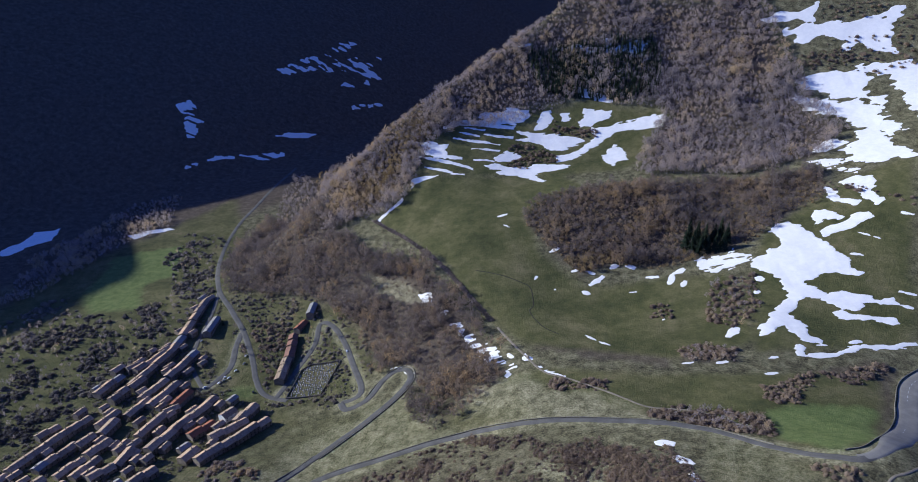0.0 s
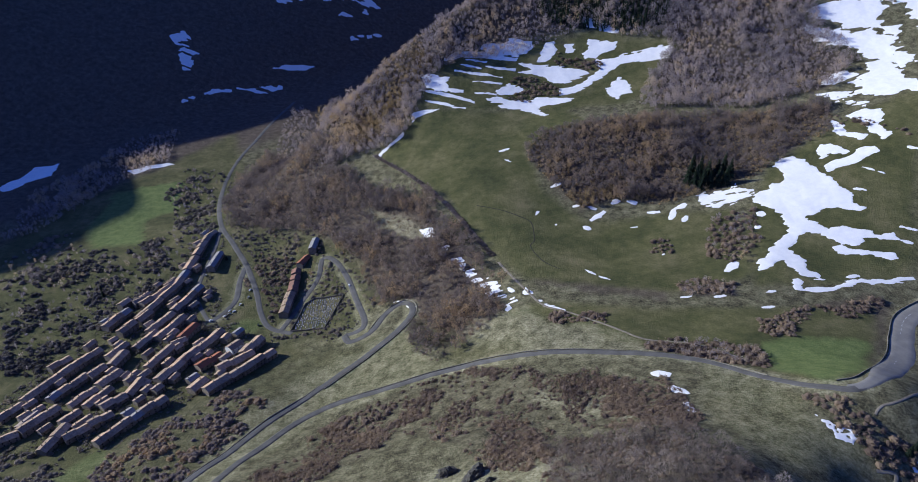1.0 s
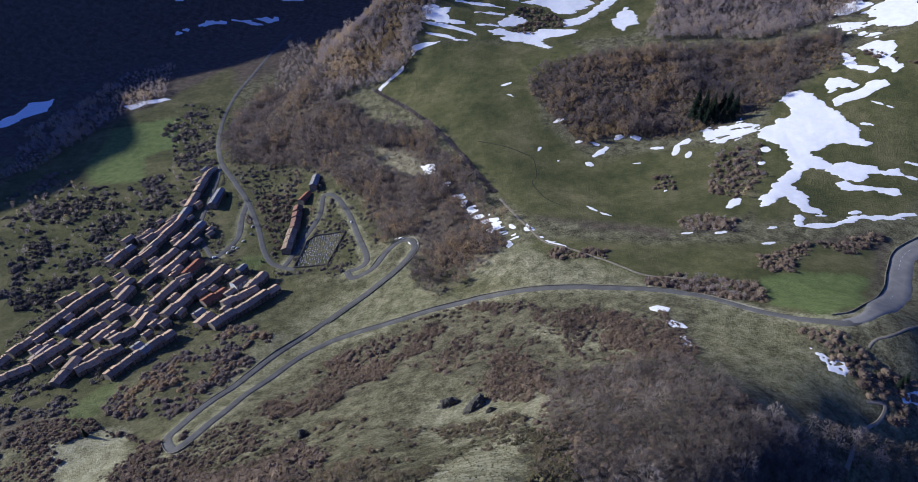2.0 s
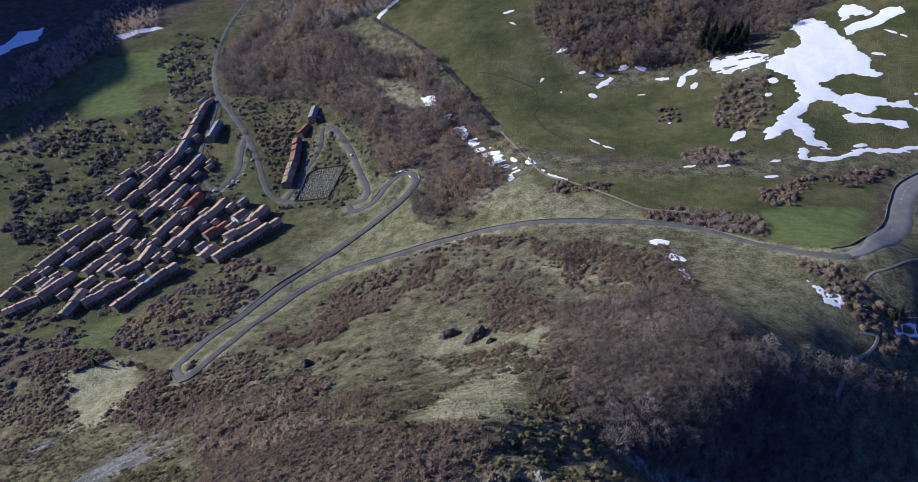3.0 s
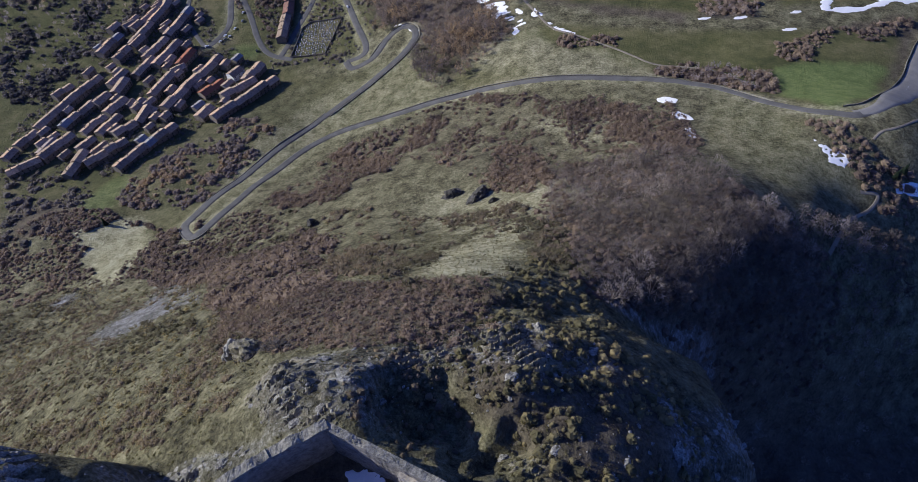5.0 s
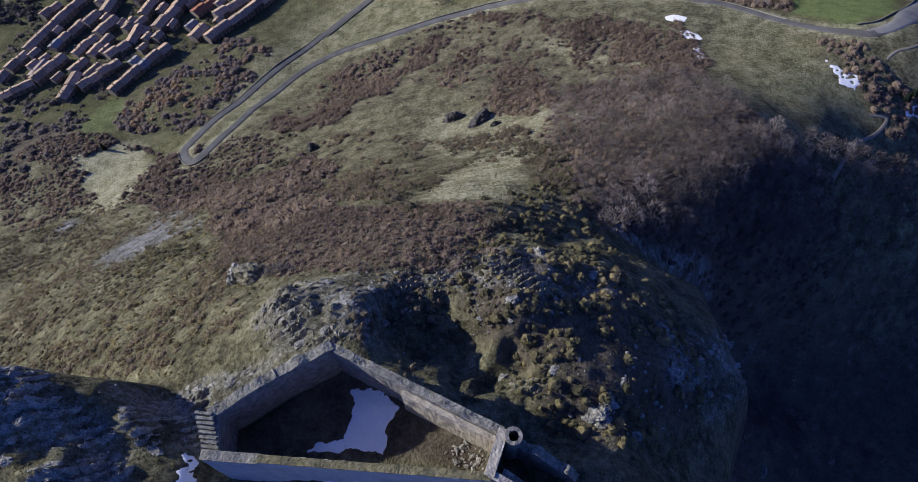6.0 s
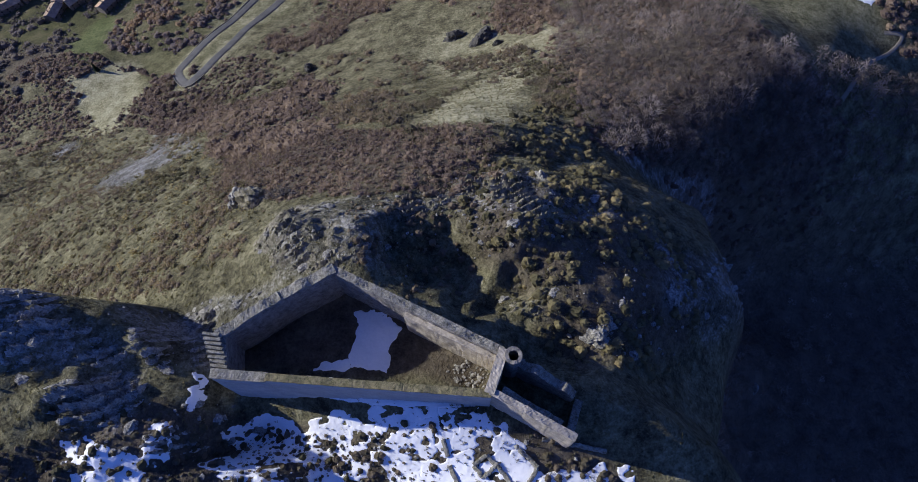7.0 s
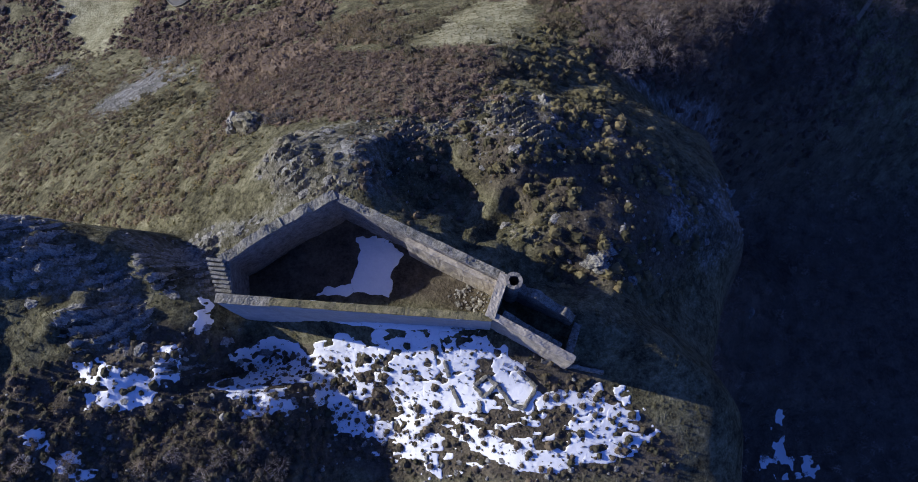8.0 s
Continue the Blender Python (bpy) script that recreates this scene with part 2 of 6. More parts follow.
def height(x, y):
    """The ground's height: valley, shelf and meadow, wooded spur, shaded mountain, castle hill."""
    x, y = np.asarray(x, float), np.asarray(y, float)
    q = (y - x) * 0.7071
    shelf = 75 * step(x + 0.3 * (y - 500), -190, 130) + 18 * step(x, 100, 330)
    climb = 0.2 * soft(y - 620, 40) + 0.0014 * np.minimum(np.maximum(0, y - 820), 520) ** 2 + 0.35 * soft(y - 1340, 50)
    upland = shelf + climb * step(x + 0.15 * (y - 800), -440, -170) + 0.3 * soft(x - 260, 50) * step(y, 430, 700)
    knoll = 26 * np.exp(-(((x - 165) / 110) ** 2 + ((y - 800) / 95) ** 2))
    upland = upland + knoll + 7 * rough(x, y, 260, 3, 5) * step(y, 480, 700)
    spur = 1 - step(q + 0.72 * soft(y - 1040, 60), 800, 930)
    valley = -8 + 0.05 * np.maximum(0, y - 700)
    low = valley + (upland - valley) * spur
    # extra height and steepness out of view in the west, added to shade the valley
    crest = 355 + 120 * (1 - step(y, 950, 1250))
    unseen_shade_rise = 0.19 * soft(q - 1420, 25) * (1 - step(y, 1080, 1250))
    low = low + np.minimum(0.58 * soft(q - 1262, 25) + unseen_shade_rise, crest) * (1 + 0.10 * rough(x, y, 420, 3, 9))
    low = low - 45 * step(x, 150, 300) * (1 - step(y, 180, 330))
    flat = 30 * (1 - step(y, 4, 34))
    cx = 70 * step(y, 60, 300) + flat
    dx, dy = x - cx, y - 40
    cliff = 3.0 - 2.4 * step(y, 105, 210)
    right = (0.66 - 0.16 * step(y, 40, 55) * (1 - step(y, 80, 105)) + 0.3 * step(y, 85, 112) * (1 - step(y, 120, 160))) * np.maximum(dx, 0) + cliff * soft(dx + 1.6 * flat - 72 - 6 * grain(x, y, 25, 61), 3)
    left = 0.66 * np.minimum(dx, 0)
    sy = 0.45 + 0.47 * step(dy, -12, 12)
    wave = 1 + 0.05 * grain(x, y, 60, 21)
    r = np.maximum(0, np.sqrt((left + right) ** 2 + (dy * sy) ** 2 + 60) - 18) * wave
    e = np.exp(-(r / 190) ** 1.35)
    z = low + (293 - low) * e
    summit = 1 - step(e, 0.975, 0.995)
    crag = step(e, 0.35, 0.75) * summit
    west = step(-x - 34, 0, 26) * (1 - step(y + 0.10 * (x + 100) + 3 * grain(x, y, 11, 93) - 8 * step(-x, 60, 76), 31, 43))
    west = np.maximum(west, step(-x - 8, 0, 34) * (1 - step(y, 7, 20))) * step(x, -330, -230)
    ridge = 279.5 + 0.20 * np.minimum(-x - 8, 220) + (2.2 * rough(x, y, 17, 4, 91) + 0.8 * rough(x, y, 4, 2, 95)) * step(-x, 20, 50)
    z = z * (1 - west) + ridge * west
    z = z + 2.5 * np.exp(-(((x + 104) / 9) ** 2 + ((y - 30) / 5) ** 2)) + 1.5 * np.exp(-(((x + 84) / 8) ** 2 + ((y - 17) / 5) ** 2))
    z = z + 6 * np.exp(-(((x + 40) / 14) ** 2 + ((y - 60) / 10) ** 2)) - 3 * np.exp(-(((x + 9) / 12) ** 2 + ((y - 57) / 10) ** 2))
    beside = 0.44 * (x + 26.6) + 0.9 * (y - 44.9) - 2
    z = z - (0.14 * np.minimum(soft(x + 15, 3), 70) + 0.3 * np.minimum(soft(x - 33 - 0.12 * (y - 60), 3), 40)) * step(beside, 0, 12) * (1 - step(y - 0.25 * x, 84, 116))
    z = z + (1.7 * rough(x, y, 9, 3, 83) + 2.4 * rough(0.8 * x + 0.5 * y, 1.3 * y - 0.4 * x, 19, 3, 84)) * step(beside, 2, 9) * step(x, -15, -5) * (1 - step(y, 90, 120))
    z = z - (0.03 * np.clip(soft(x + 62, 6), 0, 38) + 0.08 * np.clip(soft(x + 24, 6), 0, 70)) * (1 - step(y, 9, 21)) * (1 - west)
    z = z + 20 * np.exp(-(((x - 265) / 72) ** 2 + ((y - 312) / 48) ** 2))
    for ax, ay, rx, ry, tall in ((-77, 20.5, 8, 4.5, 4.6), (-95, 33, 11, 6, 2.6), (-118, 44, 12, 6, 4.0), (-64, 33, 6, 3.5, 2.2), (-58, 14, 5, 3, 1.8)):
        z = z + tall * np.exp(-((x - ax) / rx) ** 2 - ((y - ay) / ry) ** 2) * (0.55 + 1.5 * (0.45 - np.abs(rough(x + 0.5 * y, 1.6 * y - 0.4 * x, 7, 3, 79))))
    wx, wy = x + 9 * rough(x, y, 16, 3, 48) + 7 * rough(x, y, 6, 3, 50) + 0.35 * (y - 48), y + 7 * rough(x, y, 14, 3, 49) + 5 * rough(x, y, 6, 3, 52)
    z = z - 9 * np.exp(-((wx / np.where(wx > 0, 15, 11)) ** 2 + ((wy - 48) / np.where(wy > 48, 17, 13)) ** 2)) * (1 + 0.5 * rough(x, y, 11, 3, 47)) + 2.5 * np.exp(-(((x + 23) / 7) ** 2 + ((y - 56) / 8) ** 2))
    z = z - 7 * np.exp(-(((x - 20) / 11) ** 2 + ((y - 33) / 5.5) ** 2))
    z = z + 15 * np.exp(-(((x - 285) / 70) ** 2 + ((y - 266) / 60) ** 2))
    inner = 99.0
    for ax, ay, bx, by in ((-46, 25, -46.5, 32.5), (-46.5, 32.5, -26, 44.5), (-26, 44.5, 5.5, 28.5), (5.5, 28.5, 4.2, 21), (4.2, 21, -46, 25)):
        inner = np.minimum(inner, ((by - ay) * (x - ax) - (bx - ax) * (y - ay)) / np.hypot(bx - ax, by - ay))
    yard = step(inner, -0.6, 0.6)
    z = z * (1 - yard) + (290.8 + 0.5 * rough(x, y, 6, 2, 33)) * yard
    knob = np.exp(-(((x + 36) / 17) ** 2 + ((y - 62) / 9) ** 2)) + np.exp(-(((x + 104) / 22) ** 2 + ((y - 34) / 13) ** 2)) + 0.8 * np.exp(-(((x + 58) / 12) ** 2 + ((y - 39) / 7) ** 2)) + 0.8 * np.exp(-(((x - 15) / 20) ** 2 + ((y - 82) / 6) ** 2))
    z = z + knob * (3.2 * (0.5 - np.abs(rough(x + 0.6 * y, y, 11, 3, 71))) + 1.3 * (0.4 - np.abs(rough(x, y, 4.5, 2, 75))))
    return z + crag * (2.4 * rough(x, y, 24, 4, 31) + 0.5 * rough(x, y, 5, 2, 55)) + 0.6 * rough(x, y, 14, 3, 40) * summit

# plan outlines, in metres
upper_wood = [(216, 1164), (482, 1110), (494, 1023), (490, 914), (524, 865), (476, 822), (401, 819), (323, 861), (270, 872), (294, 940), (326, 968), (308, 1010), (205, 1050), (138, 1036), (34, 1021), (-36, 990), (-62, 958), (-81, 899), (-122, 865), (-174, 868), (-198, 911), (-273, 1292), (-253, 1340), (-180, 1340), (-95, 1340), (29, 1340), (127, 1340), (120, 1137), (166, 1149)]
lower_wood = [(-367, 959), (-320, 1076), (-171, 850), (-113, 782), (-47, 728), (-16, 663), (10, 612), (38, 536), (46, 493), (8, 466), (-22, 438), (-51, 485), (-46, 527), (-50, 553), (-89, 566), (-118, 649), (-164, 705), (-236, 755), (-305, 772), (-345, 835)]
knoll_wood = [(81, 783), (116, 826), (213, 837), (327, 822), (390, 809), (459, 785), (437, 722), (380, 711), (341, 679), (280, 670), (232, 663), (183, 683), (140, 668), (124, 700), (99, 734)]
bare_glade = [(-124, 743), (-60, 703), (-33, 650), (-58, 661), (-103, 693)]
valley_wood = [(-626, 768), (-667, 917), (-629, 1002), (-605, 1125), (-531, 1159), (-500, 1026), (-553, 948), (-572, 860), (-593, 792)]
garden_scrub = [(-594, 718), (-551, 776), (-440, 701), (-415, 763), (-397, 797), (-455, 917), (-451, 1003), (-411, 1003), (-337, 781), (-349, 738), (-372, 634), (-389, 588), (-405, 547), (-422, 481), (-459, 518)]
garden_green = [(-527, 791), (-539, 917), (-453, 958), (-423, 858), (-459, 823), (-427, 746), (-495, 748)]
meadow_basin = [(-60, 908), (148, 884), (173, 834), (81, 783), (103, 703), (143, 646), (240, 643), (293, 631), (283, 515), (200, 495), (120, 516), (66, 535), (40, 578), (-10, 701), (-65, 783), (-116, 847), (-80, 882)]
meadow_right = [(356, 684), (437, 736), (559, 767), (419, 501), (275, 496), (285, 577)]
meadow_terrace = [(-58, 957), (15, 1016), (203, 1032), (320, 980), (272, 916), (232, 883), (148, 884), (-56, 912)]
meadow_lower = [(40, 486), (83, 490), (166, 467), (258, 458), (359, 460), (336, 415), (268, 325), (229, 321), (186, 397), (138, 403), (75, 467)]
green_corner = [(236, 400), (281, 410), (324, 405), (272, 331), (235, 319), (218, 348)]
pale_slope = [(5, 498), (59, 486), (73, 467), (139, 420), (142, 393), (53, 416), (20, 434), (0, 472)]
road_bank = [(-188, 413), (-132, 480), (-52, 505), (-16, 442), (53, 410), (-47, 424), (-120, 416), (-177, 308), (-199, 307)]
field_right = [(176, 361), (204, 331), (213, 301), (214, 278), (237, 263), (217, 240), (175, 239), (148, 284), (160, 326)]
dry_clearing = [(-290, 290), (-269, 307), (-241, 300), (-222, 276), (-233, 256), (-229, 230), (-247, 232), (-275, 257)]
dry_crown = [(-20, 114), (-19, 131), (-14, 170), (2, 185), (20, 198), (30, 170), (29, 145), (18, 120), (5, 109), (-6, 105)]
dry_knoll = [(-32, 237), (-20, 270), (3, 271), (38, 257), (66, 256), (64, 223), (40, 199), (21, 210), (-4, 201)]
dry_upper = [(47, 350), (80, 345), (108, 322), (107, 290), (68, 317)]
hill_scrub = [(-109, 360), (-86, 399), (-36, 420), (52, 400), (90, 351), (142, 345), (149, 318), (140, 273), (76, 275), (55, 241), (37, 244), (-39, 325), (-69, 297), (-98, 278), (-154, 294)]
flank_wood = [(51, 276), (120, 272), (150, 218), (184, 186), (198, 174), (174, 162), (73, 115), (49, 116), (40, 137), (39, 197)]
flank_far_wood = [(48, 134), (83, 166), (184, 203), (175, 168), (189, 150), (144, 144), (83, 121), (57, 117)]
heath = [(-119, 157), (-77, 146), (-22, 109), (8, 103), (6, 85), (-14, 74), (-26, 73), (-48, 79), (-72, 94)]
left_scrub = [(-307, 211), (-259, 240), (-137, 188), (-68, 121), (-65, 87), (-52, 74), (-52, 61), (-74, 54), (-101, 60), (-187, 85)]
mid_scrub = [(-206, 279), (-127, 285), (-34, 242), (31, 224), (47, 153), (26, 108), (5, 93), (-19, 116), (-69, 182), (-148, 207)]
slope_scrub = [(-282, 322), (-206, 276), (-154, 283), (-79, 221), (-51, 120), (-107, 152), (-214, 246), (-273, 233), (-300, 212), (-355, 295), (-319, 318)]
bank_scrub = [(-277, 350), (-252, 396), (-212, 438), (-169, 443), (-190, 339), (-216, 312), (-250, 324)]
box_scrub = [(4, 87), (26, 76), (43, 78), (52, 64), (57, 49), (56, 38), (24, 31), (17, 39), (20, 47), (4, 55), (0, 65)]
spot_scrub = [(4, 46), (19, 48), (21, 42), (20, 39), (5, 40)]
terrace_scrub = [(-62, 21), (-33, 17), (-7, 18), (12, 17), (25, 12), (42, -1), (42, -8), (-87, -8), (-90, 9), (-77, 15)]
dark_brush = [(-89, 4), (-76, 4), (-52, 5), (-44, 2), (-29, 3), (-29, -9), (-87, -8)]
scree_upper = [(-178, 147), (-184, 166), (-185, 177), (-171, 176), (-180, 198), (-156, 179), (-135, 153), (-135, 146), (-148, 148), (-147, 136), (-153, 130)]
scree_top = [(-192, 218), (-166, 201), (-121, 156), (-117, 146), (-147, 174), (-176, 199)]
scree_small = [(-266, 210), (-267, 223), (-261, 228), (-255, 221), (-255, 209), (-257, 203)]
crag_front = [(-49.4, 57.8), (-46.5, 69.5), (-25.3, 71.1), (-8.6, 72.7), (-0.3, 79.9), (15.1, 86.0), (28.9, 74.9), (37.8, 71.0), (18.5, 62.1), (-0.3, 68.5), (-18.5, 60.3), (-20.2, 49.5), (-30.3, 48.4), (-41.7, 48.7)]
crag_left = [(-73.9, 41.6), (-65.2, 46.2), (-49.6, 46.3), (-35.8, 48.4), (-43.1, 46.4), (-57.3, 40.6), (-54.0, 29.0), (-62.8, 32.5)]
crag_far = [(48.1, 62.7), (61.3, 63.0), (162.8, 133.4), (161.8, 128.8), (59.8, 39.8), (48.0, 47.1)]
crag_west = [(-185.5, 72.9), (-157.7, 70.2), (-121.7, 64.0), (-100.0, 51.0), (-67.3, 30.5), (-72.9, 25.8), (-86.0, 24.9), (-91.9, 26.3)]
crag_lit = [(-81.0, 19.6), (-78.6, 24.7), (-70.2, 27.8), (-63.9, 22.4), (-66.0, 15.7), (-76.6, 15.3)]
snow_terrace = [(-49.1, 10.8), (-46.0, 18.6), (-32.9, 17.2), (-19.3, 20.1), (-7.1, 20.0), (4.5, 19.5), (10.4, 15.1), (15.1, 7.4), (23.4, 9.7), (32.9, 8.7), (38.5, 0.8), (32.3, -3.7), (18.4, -6.0), (5.8, -5.0), (-4.9, -8.7), (-13.5, -6.5), (-27.4, 0.4), (-29.9, 6.3), (-44.6, 3.6)]
terrace_low = [(-53.5, 14.1), (-30.1, 17.1), (-12.2, 12.0), (-4.9, 2.8), (-12.3, -8.2), (-47.8, -7.9)]
hedge_road = [(152, 415), (192, 407), (230, 387), (218, 351), (191, 367), (143, 396)]
hedge_basin = [(201, 506), (224, 516), (256, 500), (245, 481), (200, 485)]
hedge_gully = [(248, 437), (305, 462), (302, 448), (267, 409), (240, 409)]
hedge_bank = [(308, 458), (380, 478), (370, 461), (327, 440)]
bush_basin = [(269, 616), (323, 631), (307, 572), (275, 536), (248, 554)]
bush_upper = [(442, 778), (517, 681), (511, 671), (486, 716), (448, 730)]
bush_snow = [(563, 1028), (671, 988), (656, 940), (603, 939), (508, 988)]
bush_path = [(76, 477), (128, 456), (123, 442), (79, 459)]
bush_east = [(215, 307), (235, 301), (252, 272), (276, 267), (265, 234), (241, 242), (229, 269)]
bush_meadow = [(200, 600), (225, 593), (220, 565), (196, 572)]
rough_band = [(69, 563), (133, 526), (200, 495), (185, 480), (117, 503), (72, 534)]
farm_garden = [(-248, 698), (-209, 689), (-207, 641), (-201, 576), (-218, 565), (-255, 647)]
road_bush = [(-113, 380), (-75, 395), (-45, 401), (-68, 343)]
spur_foot_wood = [(-328, 1064), (-346, 1249), (-330, 1313), (-171, 954), (-168, 860), (-228, 872)]
shade_wood = [(161, 213), (198, 219), (233, 225), (261, 228), (246, 181), (190, 167), (193, 192)]
village_ground = [(-419, 409), (-410, 451), (-380, 537), (-398, 593), (-350, 667), (-350, 775), (-320, 754), (-309, 651), (-247, 555), (-187, 514), (-263, 424), (-292, 369), (-343, 369), (-396, 372)]
ochre_edge = [(-196, 900), (-156, 935), (-123, 973), (-78, 1012), (6, 1031), (62, 1035), (-4, 1011), (-54, 971), (-74, 918), (-114, 879), (-156, 861)]
spruce_belt = [(114, 1109), (211, 1113), (312, 1083), (324, 1049), (312, 1009), (285, 1031), (239, 1029), (167, 1046), (131, 1069)]
ochre_knoll = [(124, 700), (187, 701), (250, 680), (291, 683), (345, 689), (280, 670), (232, 663), (183, 683), (140, 668)]
snow_belt = [(192, 1111), (230, 1105), (266, 1094), (281, 1098), (303, 1088), (308, 1073), (288, 1079), (266, 1088), (210, 1102)]
knoll_scrub = [(-27, 67), (-14, 71), (4, 81), (8, 63), (2, 50), (-10, 43), (-19, 50)]
crown_scrub = [(21, 122), (40, 160), (48, 145), (46, 117), (44, 88), (23, 75), (12, 77), (4, 85), (11, 98)]
snow_tongue = [(372, 700), (385, 698), (394, 683), (401, 662), (407, 651), (411, 632), (415, 617), (412, 609), (419, 598), (415, 596), (398, 604), (382, 605), (370, 598), (362, 599), (364, 590), (373, 578), (367, 573), (352, 578), (343, 573), (335, 560), (326, 553), (329, 541), (332, 530), (329, 516), (338, 507), (335, 503), (324, 506), (319, 514), (315, 525), (312, 533), (302, 528), (292, 520), (287, 523), (289, 536), (301, 543), (311, 557), (325, 570), (336, 580), (339, 593), (342, 607), (338, 617), (332, 621), (321, 638), (332, 649), (344, 651), (350, 657), (362, 659), (366, 674), (361, 686)]
snow_border = [(303, 492), (310, 504), (315, 505), (316, 496), (311, 489), (324, 492), (338, 491), (351, 496), (363, 501), (377, 503), (394, 500), (412, 504), (423, 506), (419, 500), (391, 496), (370, 497), (352, 491), (337, 487), (320, 483), (306, 486)]
snow_upper = [(503, 969), (522, 974), (543, 966), (557, 964), (576, 962), (589, 965), (614, 960), (636, 959), (665, 933), (610, 816), (609, 857), (621, 894), (617, 916), (623, 937), (595, 952), (590, 934), (578, 928), (578, 910), (594, 898), (583, 880), (572, 907), (558, 916), (544, 919), (532, 936), (517, 947), (508, 956)]
snow_ridge = [(480, 1081), (513, 1079), (549, 1073), (568, 1079), (576, 1079), (566, 1073), (555, 1063), (556, 1054), (534, 1063), (514, 1067), (495, 1074)]
terrace_snow_a = [(-53, 958), (-60, 970), (-51, 975), (-30, 968), (-15, 964), (-23, 954), (-17, 945), (4, 939), (4, 935), (-29, 940), (-51, 950)]
terrace_snow_b = [(-24, 996), (-9, 1008), (26, 1010), (57, 1005), (87, 997), (87, 994), (48, 998), (22, 1001), (-4, 999)]
terrace_snow_c = [(27, 1015), (40, 1023), (62, 1021), (76, 1029), (111, 1024), (114, 1016), (101, 1005), (83, 1002), (61, 1005), (44, 1009)]
terrace_snow_d = [(54, 938), (72, 949), (88, 944), (98, 939), (79, 933), (58, 930)]
terrace_snow_e = [(37, 920), (54, 927), (74, 917), (103, 916), (111, 921), (136, 917), (163, 909), (150, 900), (125, 900), (109, 894), (123, 875), (118, 871), (93, 892), (69, 900), (57, 905), (64, 914), (45, 913)]
terrace_snow_f = [(91, 989), (108, 988), (134, 983), (159, 977), (187, 966), (191, 960), (173, 952), (155, 945), (139, 949), (124, 965), (107, 971), (86, 973), (108, 977)]
terrace_snow_g = [(148, 921), (146, 935), (166, 935), (189, 949), (208, 962), (206, 979), (226, 976), (244, 979), (260, 980), (285, 980), (302, 980), (317, 973), (307, 958), (281, 959), (258, 965), (241, 964), (226, 958), (205, 946), (187, 934), (169, 921)]
terrace_snow_h = [(130, 991), (119, 992), (133, 1021), (146, 1022), (149, 1008), (142, 997)]
snow_stripes = [(8, 997, 41, 992, 2.2), (0, 988, 32, 981, 2.0), (37, 985, 84, 978, 2.6), (-9, 977, 64, 964, 2.6), (19, 957, 63, 952, 2.4), (-61, 949, 21, 914, 3.4), (-52, 927, -10, 908, 2.6), (-12, 906, 8, 902, 1.6), (21, 934, 54, 930, 2.6), (94, 1122, 124, 1124, 2.5), (163, 1114, 221, 1105, 3.0), (238, 1112, 253, 1105, 6.0), (440, 657, 458, 639, 1.6), (421, 627, 432, 621, 2.0), (441, 569, 455, 562, 2.0), (431, 553, 442, 546, 2.2), (360, 506, 373, 507, 2.6), (493, 668, 502, 660, 2.0)]
snow_bend = [(532, 844), (553, 843), (557, 830), (555, 789), (559, 773), (563, 757), (540, 766), (529, 770), (515, 767), (501, 785), (496, 789), (512, 794), (504, 806), (500, 813), (513, 817), (526, 824)]
snow_strip = [(-120, 846), (-82, 879), (-79, 869), (-100, 858), (-115, 839)]
snow_line = [(-71, 899), (-68, 908), (-49, 907), (-30, 903), (-53, 902), (-63, 897), (-69, 892)]
snow_glade = [(-50, 674), (-34, 670), (-28, 650), (-44, 656)]
snow_gully = [(-26, 632), (-16, 633), (38, 538), (55, 500), (43, 485), (42, 504), (21, 533), (-6, 598)]
snow_path = [(63, 526), (80, 489), (96, 477), (94, 472), (77, 484), (59, 514)]
snow_valley = [(-737, 940), (-717, 967), (-719, 1004), (-688, 1018), (-673, 975), (-704, 947), (-722, 916)]
snow_dark_a = [(-567, 1264), (-556, 1297), (-504, 1343), (-487, 1346), (-532, 1296)]
snow_dark_b = [(-477, 1356), (-434, 1383), (-396, 1410), (-385, 1390), (-439, 1352)]
snow_dark_c = [(-423, 1450), (-390, 1479), (-340, 1501), (-363, 1476)]
snow_dark_d = [(-457, 1657), (-383, 1774), (-321, 1885), (-291, 1899), (-355, 1785), (-225, 1894), (-225, 1806), (-202, 1816), (-243, 1748), (-312, 1698), (-277, 1781), (-360, 1723), (-436, 1654)]
snow_dark_e = [(-633, 1432), (-610, 1462), (-566, 1413), (-584, 1393), (-557, 1361), (-585, 1354)]
snow_dark_f = [(-276, 1644), (-201, 1707), (-204, 1695), (-272, 1634)]
snow_dark_g = [(-558, 998), (-502, 1031), (-492, 1022), (-542, 985)]
snow_hedge = [(135, 355), (141, 356), (147, 353), (149, 349), (146, 345), (139, 347), (135, 350)]
snow_hedge_b = [(139, 331), (145, 333), (151, 326), (152, 320), (149, 319), (143, 322), (139, 326)]
snow_hedge_c = [(142, 309), (146, 310), (147, 303), (145, 295), (142, 294), (141, 301)]
village_foot = [(-396, 372), (-371, 382), (-338, 369), (-310, 355), (-304, 321), (-315, 294), (-339, 286)]
foot_green = [(-313, 335), (-307, 358), (-293, 372), (-279, 358), (-279, 326), (-286, 300), (-298, 304)]
